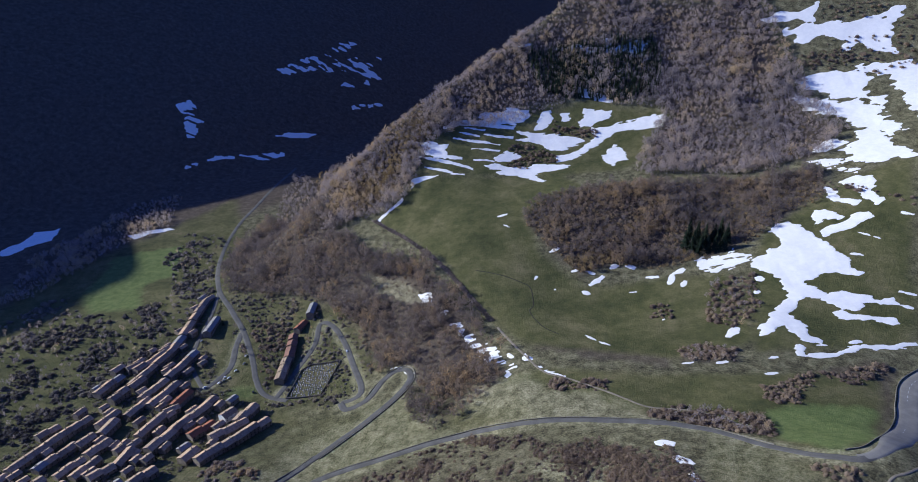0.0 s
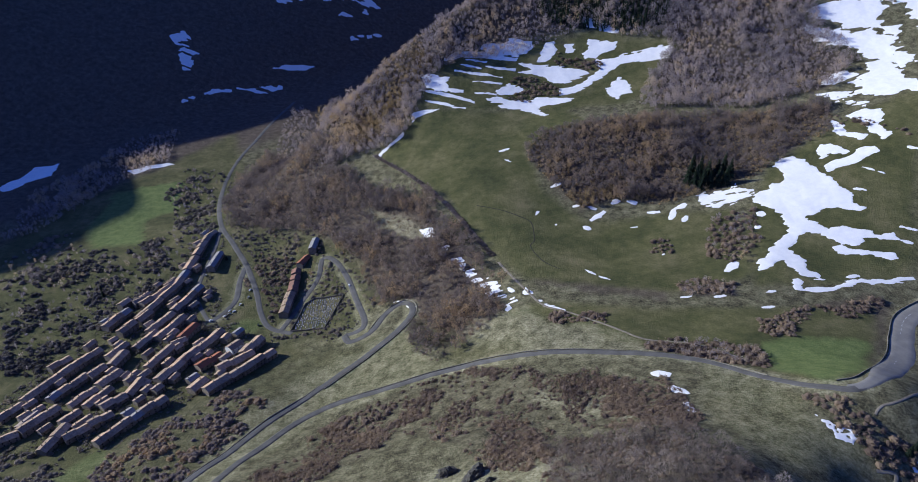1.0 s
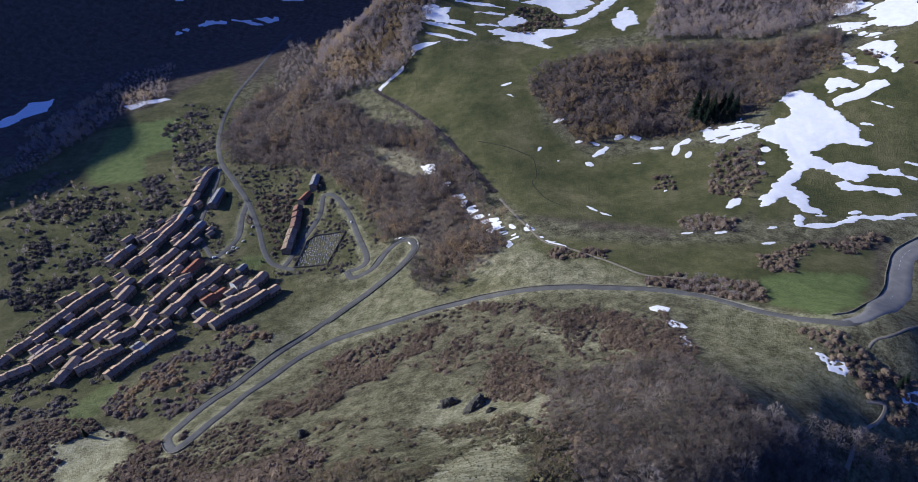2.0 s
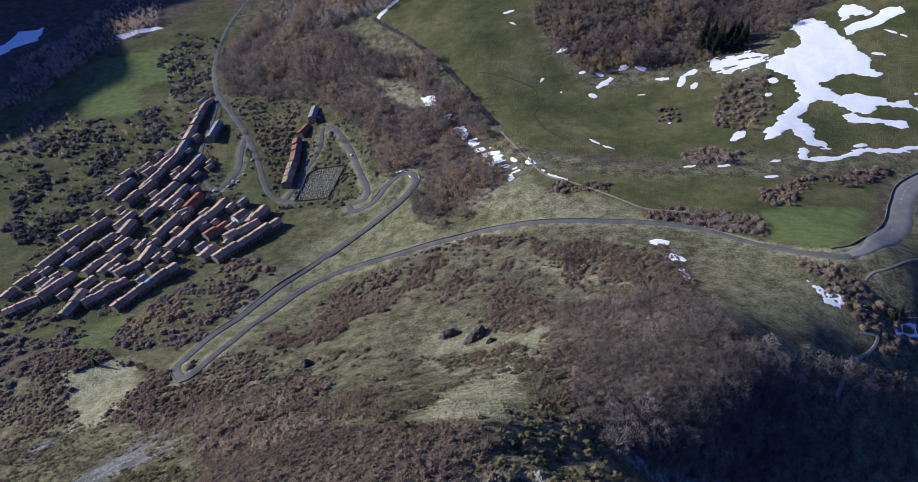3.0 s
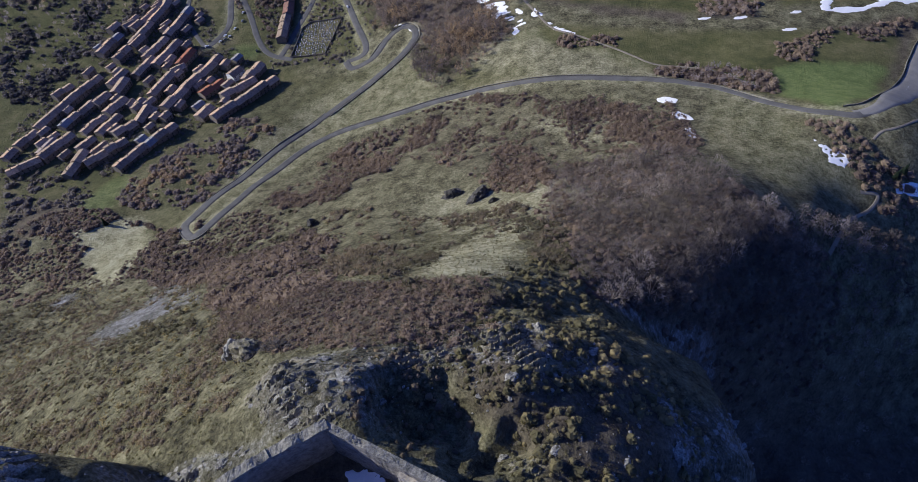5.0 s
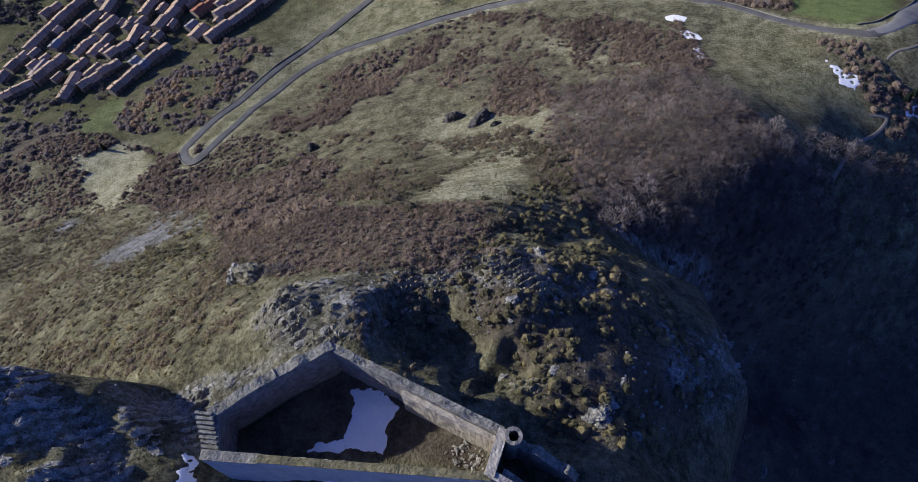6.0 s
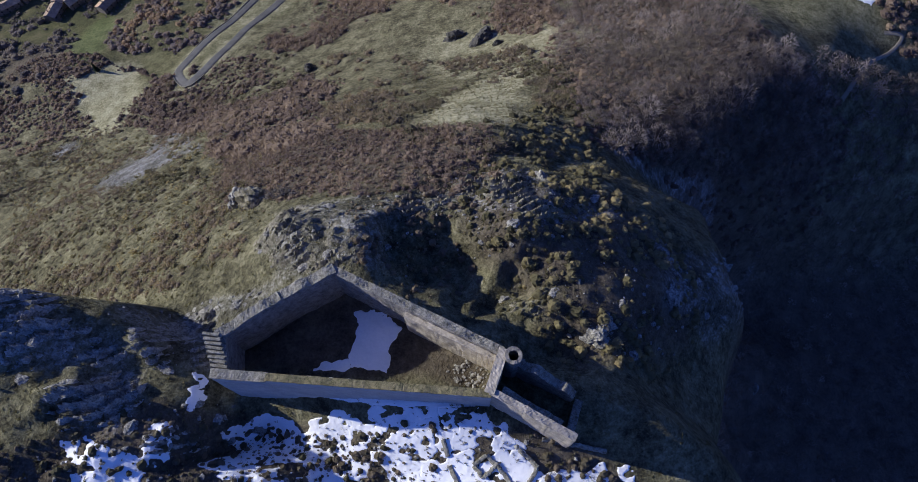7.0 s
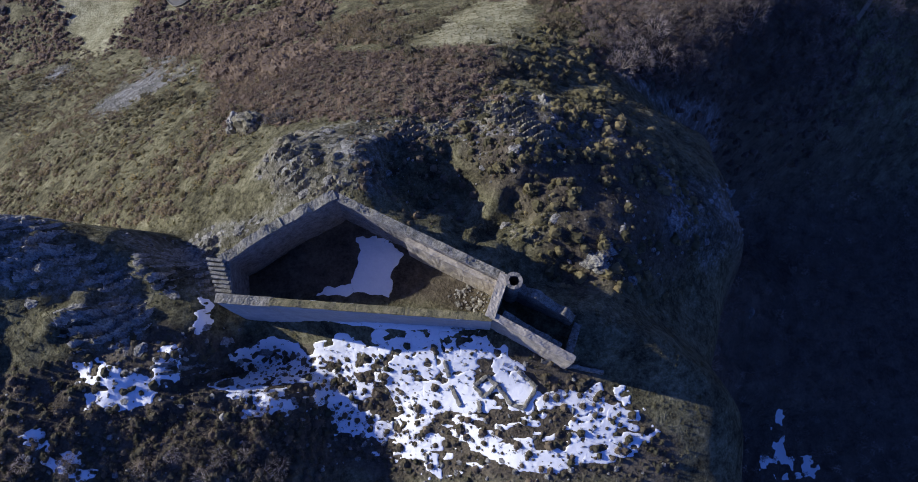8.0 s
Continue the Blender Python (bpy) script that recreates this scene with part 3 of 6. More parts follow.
bend_brown = [(310, 462), (365, 480), (379, 465), (351, 427), (299, 361), (306, 403), (301, 432)]
shed_green = [(-253, 566), (-233, 576), (-218, 565), (-221, 550), (-239, 546)]
snow_bush = [(211, 289), (220, 282), (233, 273), (227, 265), (218, 269), (217, 279)]
snow_east = [(256, 258), (275, 264), (273, 256), (257, 254)]
snow_hairpin = [(-74, 556), (-65, 560), (-47, 541), (-44, 529), (-49, 535), (-61, 554)]
snow_left = [(-76.5, 12.6), (-72.1, 13.4), (-68.1, 11.3), (-63.2, 10.1), (-61.3, 11.5), (-60.2, 15.8), (-57.9, 16.6), (-57.3, 13.8), (-58.9, 9.6), (-61.7, 7.1), (-66.1, 5.4), (-72.1, 5.7), (-74.1, 4.0), (-74.5, 8.0)]
snow_nook = [(-56.2, 21.7), (-55.3, 24.0), (-54.2, 25.0), (-53.8, 22.7), (-55.1, 19.9)]
snow_lowleft = [(-82.4, -0.6), (-80.4, 0.4), (-78.9, -1.8), (-77.5, -3.7), (-74.9, -3.1), (-72.6, -4.4), (-74.5, -5.0), (-79.1, -3.7)]
snow_wallfoot = [(-29.4, 22.8), (-11.9, 21.8), (3.4, 20.4), (-4.8, 19.9), (-19.2, 20.8)]
snow_cliff = [(162.5, -16.1), (174.7, 12.2), (178.6, -9.9), (195.1, -11.4), (193.6, -20.8), (172.7, -20.7)]
hedge_terrace = [(66, 956), (90, 969), (131, 952), (150, 937), (144, 919), (111, 918), (102, 910), (70, 921), (79, 933), (100, 938)]
hedge_hollow = [(143, 984), (149, 1003), (161, 997), (190, 984), (210, 980), (216, 965), (191, 966), (167, 975)]
copse_snow = [(522, 1010), (545, 1008), (575, 1000), (601, 986), (626, 972), (616, 965), (589, 975), (557, 974), (527, 978), (513, 996)]
copse_crest = [(566, 1075), (599, 1073), (658, 1054), (663, 1044), (629, 1039), (582, 1045), (562, 1059)]
copse_east = [(653, 1009), (687, 1025), (689, 1014), (672, 990), (657, 940), (635, 949), (646, 982)]
crest_thicket = [(74, 360), (93, 373), (106, 354), (136, 343), (147, 326), (147, 295), (130, 256), (120, 274), (109, 298), (95, 300), (75, 310)]
farm_yard = [(-318, 790), (-250, 750), (-200, 725), (-140, 690), (-90, 575), (-112, 515), (-190, 535), (-225, 590), (-265, 660)]
valley_floor = [(-640, 700), (-600, 860), (-520, 990), (-430, 1150), (-380, 1040), (-330, 800), (-240, 640), (-190, 545), (-150, 500), (-230, 430), (-300, 340), (-380, 330), (-480, 480)]
road_strip = [(-300, 330), (-230, 430), (-150, 505), (-40, 510), (60, 425), (-110, 404), (-180, 300), (-240, 268)]
shade_track = [(40, 121), (44, 110), (56, 109), (74, 111), (96, 117), (118, 129), (116, 135), (92, 124), (72, 117), (54, 116)]
drain = [(20, 690), (45, 677), (68, 662), (81, 648), (81, 614), (76, 601), (85, 570), (100, 551)]
ochre_flank = [(-290, 1290), (-240, 1330), (-150, 1330), (-60, 1180), (-60, 1010), (-120, 900), (-200, 930)]
snow_court = [(-23.3, 39.9), (-19.4, 40.2), (-16.2, 39.1), (-13.0, 36.2), (-14.8, 33.7), (-16.2, 31.9), (-16.4, 27.2), (-19.5, 27.6), (-23.1, 28.2), (-23.8, 30.7), (-22.2, 34.4)]
snow_corner = [(-30.9, 27.5), (-28.7, 29.1), (-24.1, 29.7), (-23.7, 28.2), (-27.3, 27.4)]
snow_arm = [(273, 666), (280, 670), (301, 666), (315, 673), (321, 657), (329, 654), (320, 644), (309, 645), (291, 636), (279, 644), (271, 654)]
snow_finger = [(408, 669), (422, 676), (440, 678), (453, 685), (466, 682), (467, 671), (449, 668), (437, 664), (425, 663), (409, 660)]
snow_thumb = [(409, 692), (418, 705), (429, 703), (437, 689), (445, 682), (433, 681), (422, 687), (412, 682)]
snow_stream = [(365, 569), (373, 576), (389, 578), (403, 572), (415, 563), (431, 561), (431, 553), (414, 555), (397, 560), (400, 555), (392, 549), (377, 553), (373, 561)]
snow_rill = [(368, 550), (377, 553), (383, 545), (400, 540), (418, 537), (419, 528), (412, 526), (400, 534), (383, 538), (373, 537), (367, 545)]
snow_nape = [(447, 749), (452, 741), (452, 718), (467, 701), (460, 699), (448, 713), (442, 719), (443, 734)]
snow_crook = [(464, 747), (482, 751), (501, 743), (497, 728), (487, 718), (488, 695), (478, 690), (473, 710), (473, 733)]
terrace_snow_i = [(162, 1002), (161, 1016), (176, 1014), (174, 1000)]
terrace_snow_j = [(190, 987), (187, 997), (198, 1002), (198, 1019), (214, 1011), (239, 1002), (235, 991), (215, 988), (206, 984)]
terrace_snow_k = [(193, 1052), (215, 1046), (230, 1033), (244, 1023), (241, 1018), (221, 1029), (200, 1037)]
terrace_snow_l = [(211, 920), (224, 933), (233, 943), (245, 931), (247, 908), (231, 909), (225, 896), (217, 906)]
snow_saddle = [(271, 1091), (279, 1103), (301, 1100), (314, 1095), (296, 1093), (285, 1094), (298, 1077), (281, 1082)]
snow_crest = [(510, 1053), (535, 1052), (558, 1049), (589, 1041), (627, 1035), (649, 1030), (661, 1040), (673, 1041), (678, 1033), (668, 1022), (652, 1012), (642, 1010), (649, 1000), (642, 988), (640, 968), (625, 977), (607, 1002), (594, 999), (575, 1000), (586, 1009), (574, 1022), (561, 1030), (539, 1025), (521, 1034), (527, 1040), (512, 1045)]
snow_shelf = [(490, 940), (509, 936), (523, 925), (540, 911), (560, 912), (567, 896), (580, 878), (574, 871), (573, 856), (579, 839), (577, 823), (561, 818), (556, 841), (544, 853), (540, 869), (529, 885), (514, 902), (502, 909), (493, 925)]
snow_clump = [(470, 831), (485, 841), (504, 844), (513, 829), (502, 824), (483, 819)]
snow_run = [(454, 810), (473, 806), (489, 797), (492, 787), (479, 783), (494, 765), (490, 757), (478, 772), (464, 792)]
terrace_sheet_a = [(-32.2, 18.5), (-28.1, 19.1), (-22.9, 19.5), (-19.3, 18.7), (-16.9, 18.0), (-17.6, 16.2), (-20.7, 16.9), (-24.6, 16.5), (-28.6, 15.0), (-32.5, 15.7)]
terrace_sheet_b = [(-19.8, 19.5), (-13.8, 20.0), (-6.3, 20.1), (-5.7, 17.4), (-7.5, 15.4), (-6.4, 12.8), (-8.2, 10.7), (-10.7, 9.1), (-7.7, 5.1), (-8.9, 3.5), (-13.8, 5.2), (-16.2, 9.2), (-17.2, 13.0), (-15.8, 15.6)]
terrace_sheet_c = [(-4.6, 19.3), (0.5, 19.0), (3.9, 18.0), (7.3, 15.9), (9.0, 13.5), (6.2, 12.7), (1.7, 14.2), (-1.7, 14.5), (-4.0, 16.4)]
terrace_sheet_d = [(-8.8, 9.6), (-4.1, 10.9), (0.5, 11.4), (1.7, 9.5), (3.4, 6.2), (-0.6, 5.4), (-6.5, 5.1), (-9.5, 7.4)]
terrace_sheet_e = [(6.2, 11.3), (9.6, 11.9), (13.0, 8.1), (11.9, 5.1), (9.1, 6.2), (6.8, 8.9)]
terrace_sheet_f = [(13.6, 6.7), (19.3, 8.1), (22.7, 6.8), (24.9, 5.7), (23.1, 4.3), (18.6, 5.7), (14.1, 5.1)]
terrace_sheet_g = [(-2.9, 1.5), (1.7, 0.7), (6.3, -1.5), (10.7, -2.5), (15.2, -3.5), (20.7, -5.6), (16.2, -6.4), (11.8, -6.0), (6.3, -4.2), (1.7, -1.5)]
terrace_sheet_h = [(-27.8, 5.1), (-24.3, 5.5), (-23.0, 2.9), (-18.1, 2.3), (-13.8, 2.9), (-11.9, 0.0), (-8.9, -1.6), (-6.5, -3.3), (-7.0, -6.1), (-10.6, -4.5), (-14.3, -4.0), (-14.4, -1.1), (-18.6, -0.0), (-23.6, 0.5), (-27.2, 1.1)]
terrace_sheet_i = [(19.7, 1.4), (23.6, 2.7), (24.4, 1.4), (21.3, -0.2)]
terrace_sheet_j = [(28.1, -0.2), (32.6, 0.4), (32.0, -1.2), (28.0, -2.3)]
terrace_sheet_k = [(22.9, -4.0), (26.9, -3.4), (33.2, -2.0), (30.8, -3.4), (26.3, -4.8)]
terrace_sheet_l = [(23.8, 7.6), (26.3, 9.9), (27.1, 8.4), (25.3, 7.1)]
terrace_sheet_m = [(29.1, 9.6), (32.3, 8.8), (31.3, 7.4), (29.6, 8.3)]
terrace_sheet_n = [(28.3, 4.9), (31.6, 2.8), (32.7, 2.3), (29.8, 2.0), (27.9, 3.6)]
terrace_sheet_o = [(-52.2, 10.0), (-48.1, 11.8), (-46.4, 14.3), (-49.8, 16.1), (-47.5, 18.2), (-41.6, 19.4), (-36.8, 19.0), (-36.2, 16.5), (-32.0, 14.2), (-28.9, 12.0), (-29.5, 10.5), (-34.5, 11.1), (-38.1, 9.5), (-37.4, 6.2), (-39.9, 4.4), (-43.8, 3.7), (-44.7, 6.4), (-43.3, 8.6), (-45.8, 9.7)]
terrace_sheet_p = [(-28.5, 17.9), (-24.3, 19.2), (-23.9, 15.4), (-31.2, 15.6)]
snow_cleft = [(-56.5, 27.9), (-54.3, 27.7), (-54.0, 25.4), (-55.2, 26.3)]
snow_footleft = [(-78.4, -5.0), (-74.3, -6.2), (-70.5, -6.9), (-71.6, -8.0), (-75.8, -6.8)]
snow_thicket = [(-27.9, 5.5), (-24.2, 5.9), (-23.3, 1.2), (-27.5, 2.6)]
snow_scraps = [(109, 711, 122, 716, 2.6), (132, 675, 141, 677, 2.0), (147, 674, 158, 667, 3.0), (148, 648, 167, 662, 4.0), (139, 639, 145, 631, 3.4), (176, 673, 186, 680, 4.0), (195, 676, 204, 670, 4.0), (212, 652, 226, 650, 2.6), (233, 632, 242, 650, 4.0), (242, 650, 257, 657, 4.0), (244, 623, 251, 634, 3.0), (187, 628, 196, 627, 1.6), (318, 614, 326, 614, 6.0), (256, 523, 270, 539, 5.0), (199, 482, 211, 484, 1.8), (228, 479, 239, 482, 2.2)]
snow_crumbs = [(124, 550, 134, 535, 1.5), (134, 535, 146, 524, 1.5), (262, 458, 274, 460, 2.5), (276, 484, 286, 486, 1.8), (51, 790, 64, 791, 2.5), (55, 773, 65, 764, 1.2), (87, 663, 91, 671, 2.0), (107, 643, 110, 644, 1.6), (206, 566, 210, 568, 1.4), (276, 598, 282, 600, 1.5), (309, 595, 313, 591, 3.5), (302, 581, 304, 576, 2.0), (47, 527, 51, 517, 2.0), (77, 488, 93, 474, 1.4), (42, 499, 53, 502, 1.5)]
court = [(-53.1, 38.2), (-28.3, 47.6), (4.6, 30.2), (3.5, 25.1), (-50.0, 28.0)]
rubble_heap = [(-3.8, 27.6), (1.7, 29.5), (5.8, 27.8), (4.1, 24.6), (-1.3, 25.2)]
village_road = [(-353, 1333), (-370, 1229), (-378, 1132), (-385, 1032), (-374, 916), (-335, 795), (-296, 730), (-266, 682), (-239, 627), (-221, 582), (-204, 555), (-177, 542)]
farm_lane = [(-191, 547), (-186, 568), (-179, 598), (-167, 636), (-167, 671), (-149, 660), (-129, 624), (-114, 583), (-99, 540), (-101, 524), (-117, 520)]
pass_road = [(-117, 520), (-109, 508), (-89, 516), (-76, 540), (-62, 551), (-52, 546), (-48, 530), (-58, 510), (-85, 482), (-125, 442), (-161, 390), (-186, 341), (-199, 300), (-203, 286), (-192, 272), (-184, 280), (-172, 307), (-160, 349), (-118, 406), (-46, 420), (5, 422), (53, 411), (98, 399), (140, 385), (178, 368), (206, 335), (232, 312), (257, 311), (315, 363), (354, 410), (378, 447), (420, 474)]
car_park = [(245, 308), (268, 318), (329, 377), (356, 414), (382, 446), (423, 470)]
car_lane = [(-266, 677), (-264, 647), (-258, 612), (-263, 587), (-273, 566)]
village_street = [(-273, 566), (-305, 616), (-315, 658), (-320, 728), (-329, 778)]
foot_path = [(40, 578), (62, 520), (77, 486), (100, 466), (132, 431), (148, 413), (188, 402), (211, 367)]
wall_lane = [(-120, 849), (-65, 780), (-21, 712), (11, 649), (35, 593)]
castle_path = [(233, 252), (244, 251), (236, 241), (215, 226), (189, 196)]
field_track = [(249, 286), (256, 292), (274, 299), (333, 336)]
upper_rows = [(-351, 568, -337, 636, 5, 0), (-337, 636, -337, 754, 7, 0), (-380, 553, -370, 587, 3, 0), (-383, 593, -378, 606, 1, 0), (-370, 599, -361, 610, 1, 0), (-360, 596, -343, 636, 3, 0), (-359, 541, -351, 560, 2, 0), (-350, 499, -341, 522, 2, 0), (-318, 583, -306, 635, 4, 0), (-328, 542, -318, 579, 3, 0), (-314, 530, -301, 571, 3, 0), (-329, 514, -321, 544, 2, 0)]
middle_rows = [(-301, 479, -291, 513, 2, 0), (-272, 489, -251, 544, 5, 0), (-289, 529, -282, 554, 2, 1), (-294, 519, -283, 529, 1, 0), (-254, 481, -239, 504, 2, 1), (-340, 485, -336, 507, 1, 0), (-232, 508, -224, 521, 1, 2), (-215, 501, -206, 529, 2, 0), (-231, 441, -186, 505, 6, 0), (-246, 444, -238, 460, 1, 0), (-232, 475, -206, 503, 3, 0), (-371, 435, -357, 474, 4, 0)]
lower_rows = [(-406, 395, -402, 407, 1, 0), (-403, 411, -394, 432, 2, 0), (-396, 436, -366, 515, 8, 0), (-399, 483, -389, 502, 2, 0), (-354, 470, -346, 486, 2, 0), (-394, 375, -371, 392, 3, 0), (-371, 392, -355, 423, 3, 0), (-376, 399, -370, 418, 1, 3), (-347, 425, -335, 449, 3, 0), (-336, 454, -326, 477, 2, 0), (-331, 423, -321, 449, 2, 0), (-315, 420, -302, 438, 2, 0)]
outer_rows = [(-301, 438, -298, 461, 1, 0), (-339, 399, -331, 415, 2, 0), (-337, 368, -332, 397, 2, 0), (-325, 393, -317, 408, 2, 0), (-327, 382, -301, 412, 4, 0), (-295, 373, -275, 412, 4, 0), (-282, 458, -271, 488, 2, 0), (-349, 562, -343, 581, 1, 0), (-275, 412, -263, 432, 2, 0), (-193, 572, -193, 612, 3, 0), (-193, 612, -196, 656, 4, 5), (-194, 662, -188, 682, 1, 1), (-183, 684, -183, 710, 1, 4), (-307, 671, -306, 708, 1, 4)]
fir_spots = [(267, 692), (273, 684), (280, 679), (288, 678), (297, 678), (305, 677), (274, 703), (282, 698), (290, 694), (300, 694), (307, 694), (312, 686)]
conifer_spots = [(-441, 960), (-272, 300), (-296, 697), (-188, 698), (-427, 637), (258, 263), (-273, 451), (263, 266), (-317, 616), (-418, 624)]
outcrop_spots = [(-7.5, 264.3), (8.6, 255.7), (-100.1, 260.9), (-95.0, 574.9), (16.9, 245.6)]
car_spots = [(-217.9, 559.9), (-125.8, 610.9), (-246.4, 628.3), (-244.3, 613.7), (-249.6, 600.1), (-252.8, 586.9), (-256.7, 582.1), (-259.9, 577.3), (-272.3, 568.5), (-288.6, 735.1), (-150.6, 670.0), (-311.2, 682.8), (-311.3, 663.8), (-257.8, 588.3), (-256.7, 555.0)]
ledge_spots = [(-75.7, 21.7), (-69.4, 19.9), (-61.3, 27.6), (-129.1, 59.0), (-97.8, 46.8), (-51.7, 44.5), (-65.0, 15.8), (-54.1, 21.1), (-57.8, 35.9), (-51.2, 18.5), (-49.2, 14.7), (-44.4, 17.5), (-29.8, 52.0), (-35.2, 50.2), (-21.8, 53.9), (-25.3, 58.6), (-18.2, 55.9), (-45.0, 60.2), (-47.2, 56.2), (30.5, 38.7), (47.7, 49.8), (42.5, 41.8), (33.8, 43.7), (8.6, 45.6), (18.8, 45.2), (10.2, 60.6), (-21.4, 63.9), (-13.1, 66.7), (-41.0, 65.3), (-32.7, 66.4), (32.1, 74.7), (26.9, 77.4), (15.6, 83.5), (35.4, 33.1), (-86.0, 24.4), (-95.9, 34.4)]
crag_spots = [(-66.0, 83.1), (-59.0, 82.6), (-66.2, 41.8), (-70.3, 39.1), (-53.9, 43.3), (-42.7, 55.4), (-36.6, 61.3), (-38.6, 50.6), (-29.9, 59.6), (-20.1, 64.0), (-128.7, 57.8), (-150.4, 58.2), (-105.1, 50.3), (-75.5, 20.0), (-70.0, 21.1), (-77.8, 17.5), (-68.8, 25.5), (-62.3, 22.4), (-54.8, 17.5), (-56.9, 11.5), (6.0, 41.8), (29.1, 38.5), (27.4, 36.2), (48.6, 49.8), (142.9, 128.9), (151.5, 64.5), (-3.1, 74.9), (19.1, 80.8), (7.5, 54.9), (-23.2, 55.4)]
cemetery = [(-179.5, 545.6), (-174.1, 592.4), (-165.3, 600.3), (-130.8, 596.7), (-140.5, 550.9), (-142.2, 541.4)]
fence_line = (6.4, 107.2, 14.9, 116.0)


# ---- mesh tools ----
rng = np.random.default_rng(7)


def sheet(name, verts, faces, material, smooth=False, marks=None):
    """One object from numpy arrays of vertices and of triangles or quads."""
    verts, faces = np.asarray(verts, np.float32), np.asarray(faces, np.int32)
    me = bpy.data.meshes.new(name)
    me.vertices.add(len(verts))
    me.vertices.foreach_set("co", verts.ravel())
    k = faces.shape[1]
    me.loops.add(faces.size)
    me.loops.foreach_set("vertex_index", faces.ravel())
    me.polygons.add(len(faces))
    me.polygons.foreach_set("loop_start", np.arange(len(faces), dtype=np.int32) * k)
    me.polygons.foreach_set("use_smooth", np.full(len(faces), smooth))
    for key, values in (marks or {}).items():
        me.attributes.new(key, "FLOAT", "POINT").data.foreach_set("value", np.asarray(values, np.float32))
    me.update(calc_edges=True)
    me.materials.append(material)
    return new(name, me)


def part(name, bm, material, parent=None, label=""):
    """Links a bmesh as one mesh object under a thing or a part."""
    me = bpy.data.meshes.new(name)
    bm.to_mesh(me)
    bm.free()
    me.materials.append(material)
    ob = new(name, me)
    if parent is not None:
        ob.parent = parent
    return tagged(ob, label)


def thing(name, m, label, category, group=""):
    ob = new(name)
    ob.empty_display_size = 0.5
    ob.matrix_world = m
    return tagged(ob, label, category, group)


def block(bm, lo, hi, bevel=0.0):
    """A box from corner lo to corner hi, its edges rounded off by bevel."""
    made = bmesh.ops.create_cube(bm, size=1, matrix=Matrix.LocRotScale([(a + b) / 2 for a, b in zip(lo, hi)], None, [b - a for a, b in zip(lo, hi)]))
    if bevel:
        bmesh.ops.bevel(bm, geom=list({e for v in made["verts"] for e in v.link_edges}), offset=bevel, segments=1, affect="EDGES")
    return bm


def edge_distance(x, y, outline):
    """Metres inside an outline (minus: outside)."""
    inside, best = np.zeros(x.shape, bool), np.full(x.shape, 1e9)
    for (ax, ay), (bx, by) in zip(outline, outline[1:] + outline[:1]):
        ex, ey = bx - ax, by - ay
        t = np.clip(((x - ax) * ex + (y - ay) * ey) / (ex * ex + ey * ey + 1e-9), 0, 1)
        best = np.minimum(best, np.hypot(x - ax - t * ex, y - ay - t * ey))
        if ay != by:
            inside ^= ((ay > y) != (by > y)) & (x < ex * (y - ay) / (by - ay) + ax)
    return np.where(inside, best, -best)


# ---- ground ----
def spaced(stops):
    """Coordinates whose spacing changes from stop to stop: (place, spacing)."""
    out = [stops[0][0]]
    for (a, da), (b, db) in zip(stops, stops[1:]):
        while out[-1] < b:
            out.append(out[-1] + da + (db - da) * np.clip((out[-1] - a) / (b - a), 0, 1))
    return np.array(out)


xs = spaced([(-2600, 60), (-1200, 18), (-500, 9), (-140, 1.7), (-75, 1.2), (60, 1.2), (110, 1.9), (420, 8), (800, 12), (2600, 60)])
ys = spaced([(-700, 50), (-120, 5), (-25, 1.1), (95, 1.2), (120, 2.2), (330, 5), (650, 8), (1150, 10), (1900, 18), (4500, 80)])
gx, gy = np.meshgrid(xs, ys)
gz = height(gx, gy)
marks = {}


def spread(key, outlines, width, wild=0.0, strength=1.0):
    """Lays a kind of ground cover inside outlines, fading over width metres."""
    total = marks.get(key, np.zeros(gx.shape))
    bumps_ = rough(gx, gy, max(width * 3, 8), 3, len(marks) + 50) * wild if wild else 0
    for outline in outlines:
        ox, oy = np.array(outline).T
        near = (gx > ox.min() - 3 * width - wild) & (gx < ox.max() + 3 * width + wild) & (gy > oy.min() - 3 * width - wild) & (gy < oy.max() + 3 * width + wild)
        d = edge_distance(gx[near], gy[near], outline) + (bumps_[near] if wild else 0)
        total[near] = np.maximum(total[near], strength * step(d, -width, width))
    marks[key] = total


spread("litter", [upper_wood, lower_wood, knoll_wood, valley_wood], 8, 8)
spread("litter", [heath, flank_wood, flank_far_wood, hedge_road, hedge_basin, hedge_gully], 5, 5, 0.8)
spread("litter", [hill_scrub], 8, 8, 0.22)
spread("green", [meadow_basin, meadow_right, meadow_terrace, meadow_lower], 7, 5)
spread("green", [garden_scrub], 10, 10, 1.0)
spread("green", [village_ground, valley_floor, farm_yard], 14, 10, 0.85)
spread("litter", [box_scrub, dark_brush, spur_foot_wood], 5, 5, 0.75)
spread("litter", [village_ground, garden_scrub, farm_yard], 6, 9, 0.5)
spread("lush", [green_corner, garden_green], 5, 6, 0.9)
spread("lush", [foot_green, shed_green], 6, 9, 0.5)
spread("litter", [rough_band, bend_brown, village_foot], 4, 6, 0.75)
spread("dry", [pale_slope], 9, 12, 0.36)
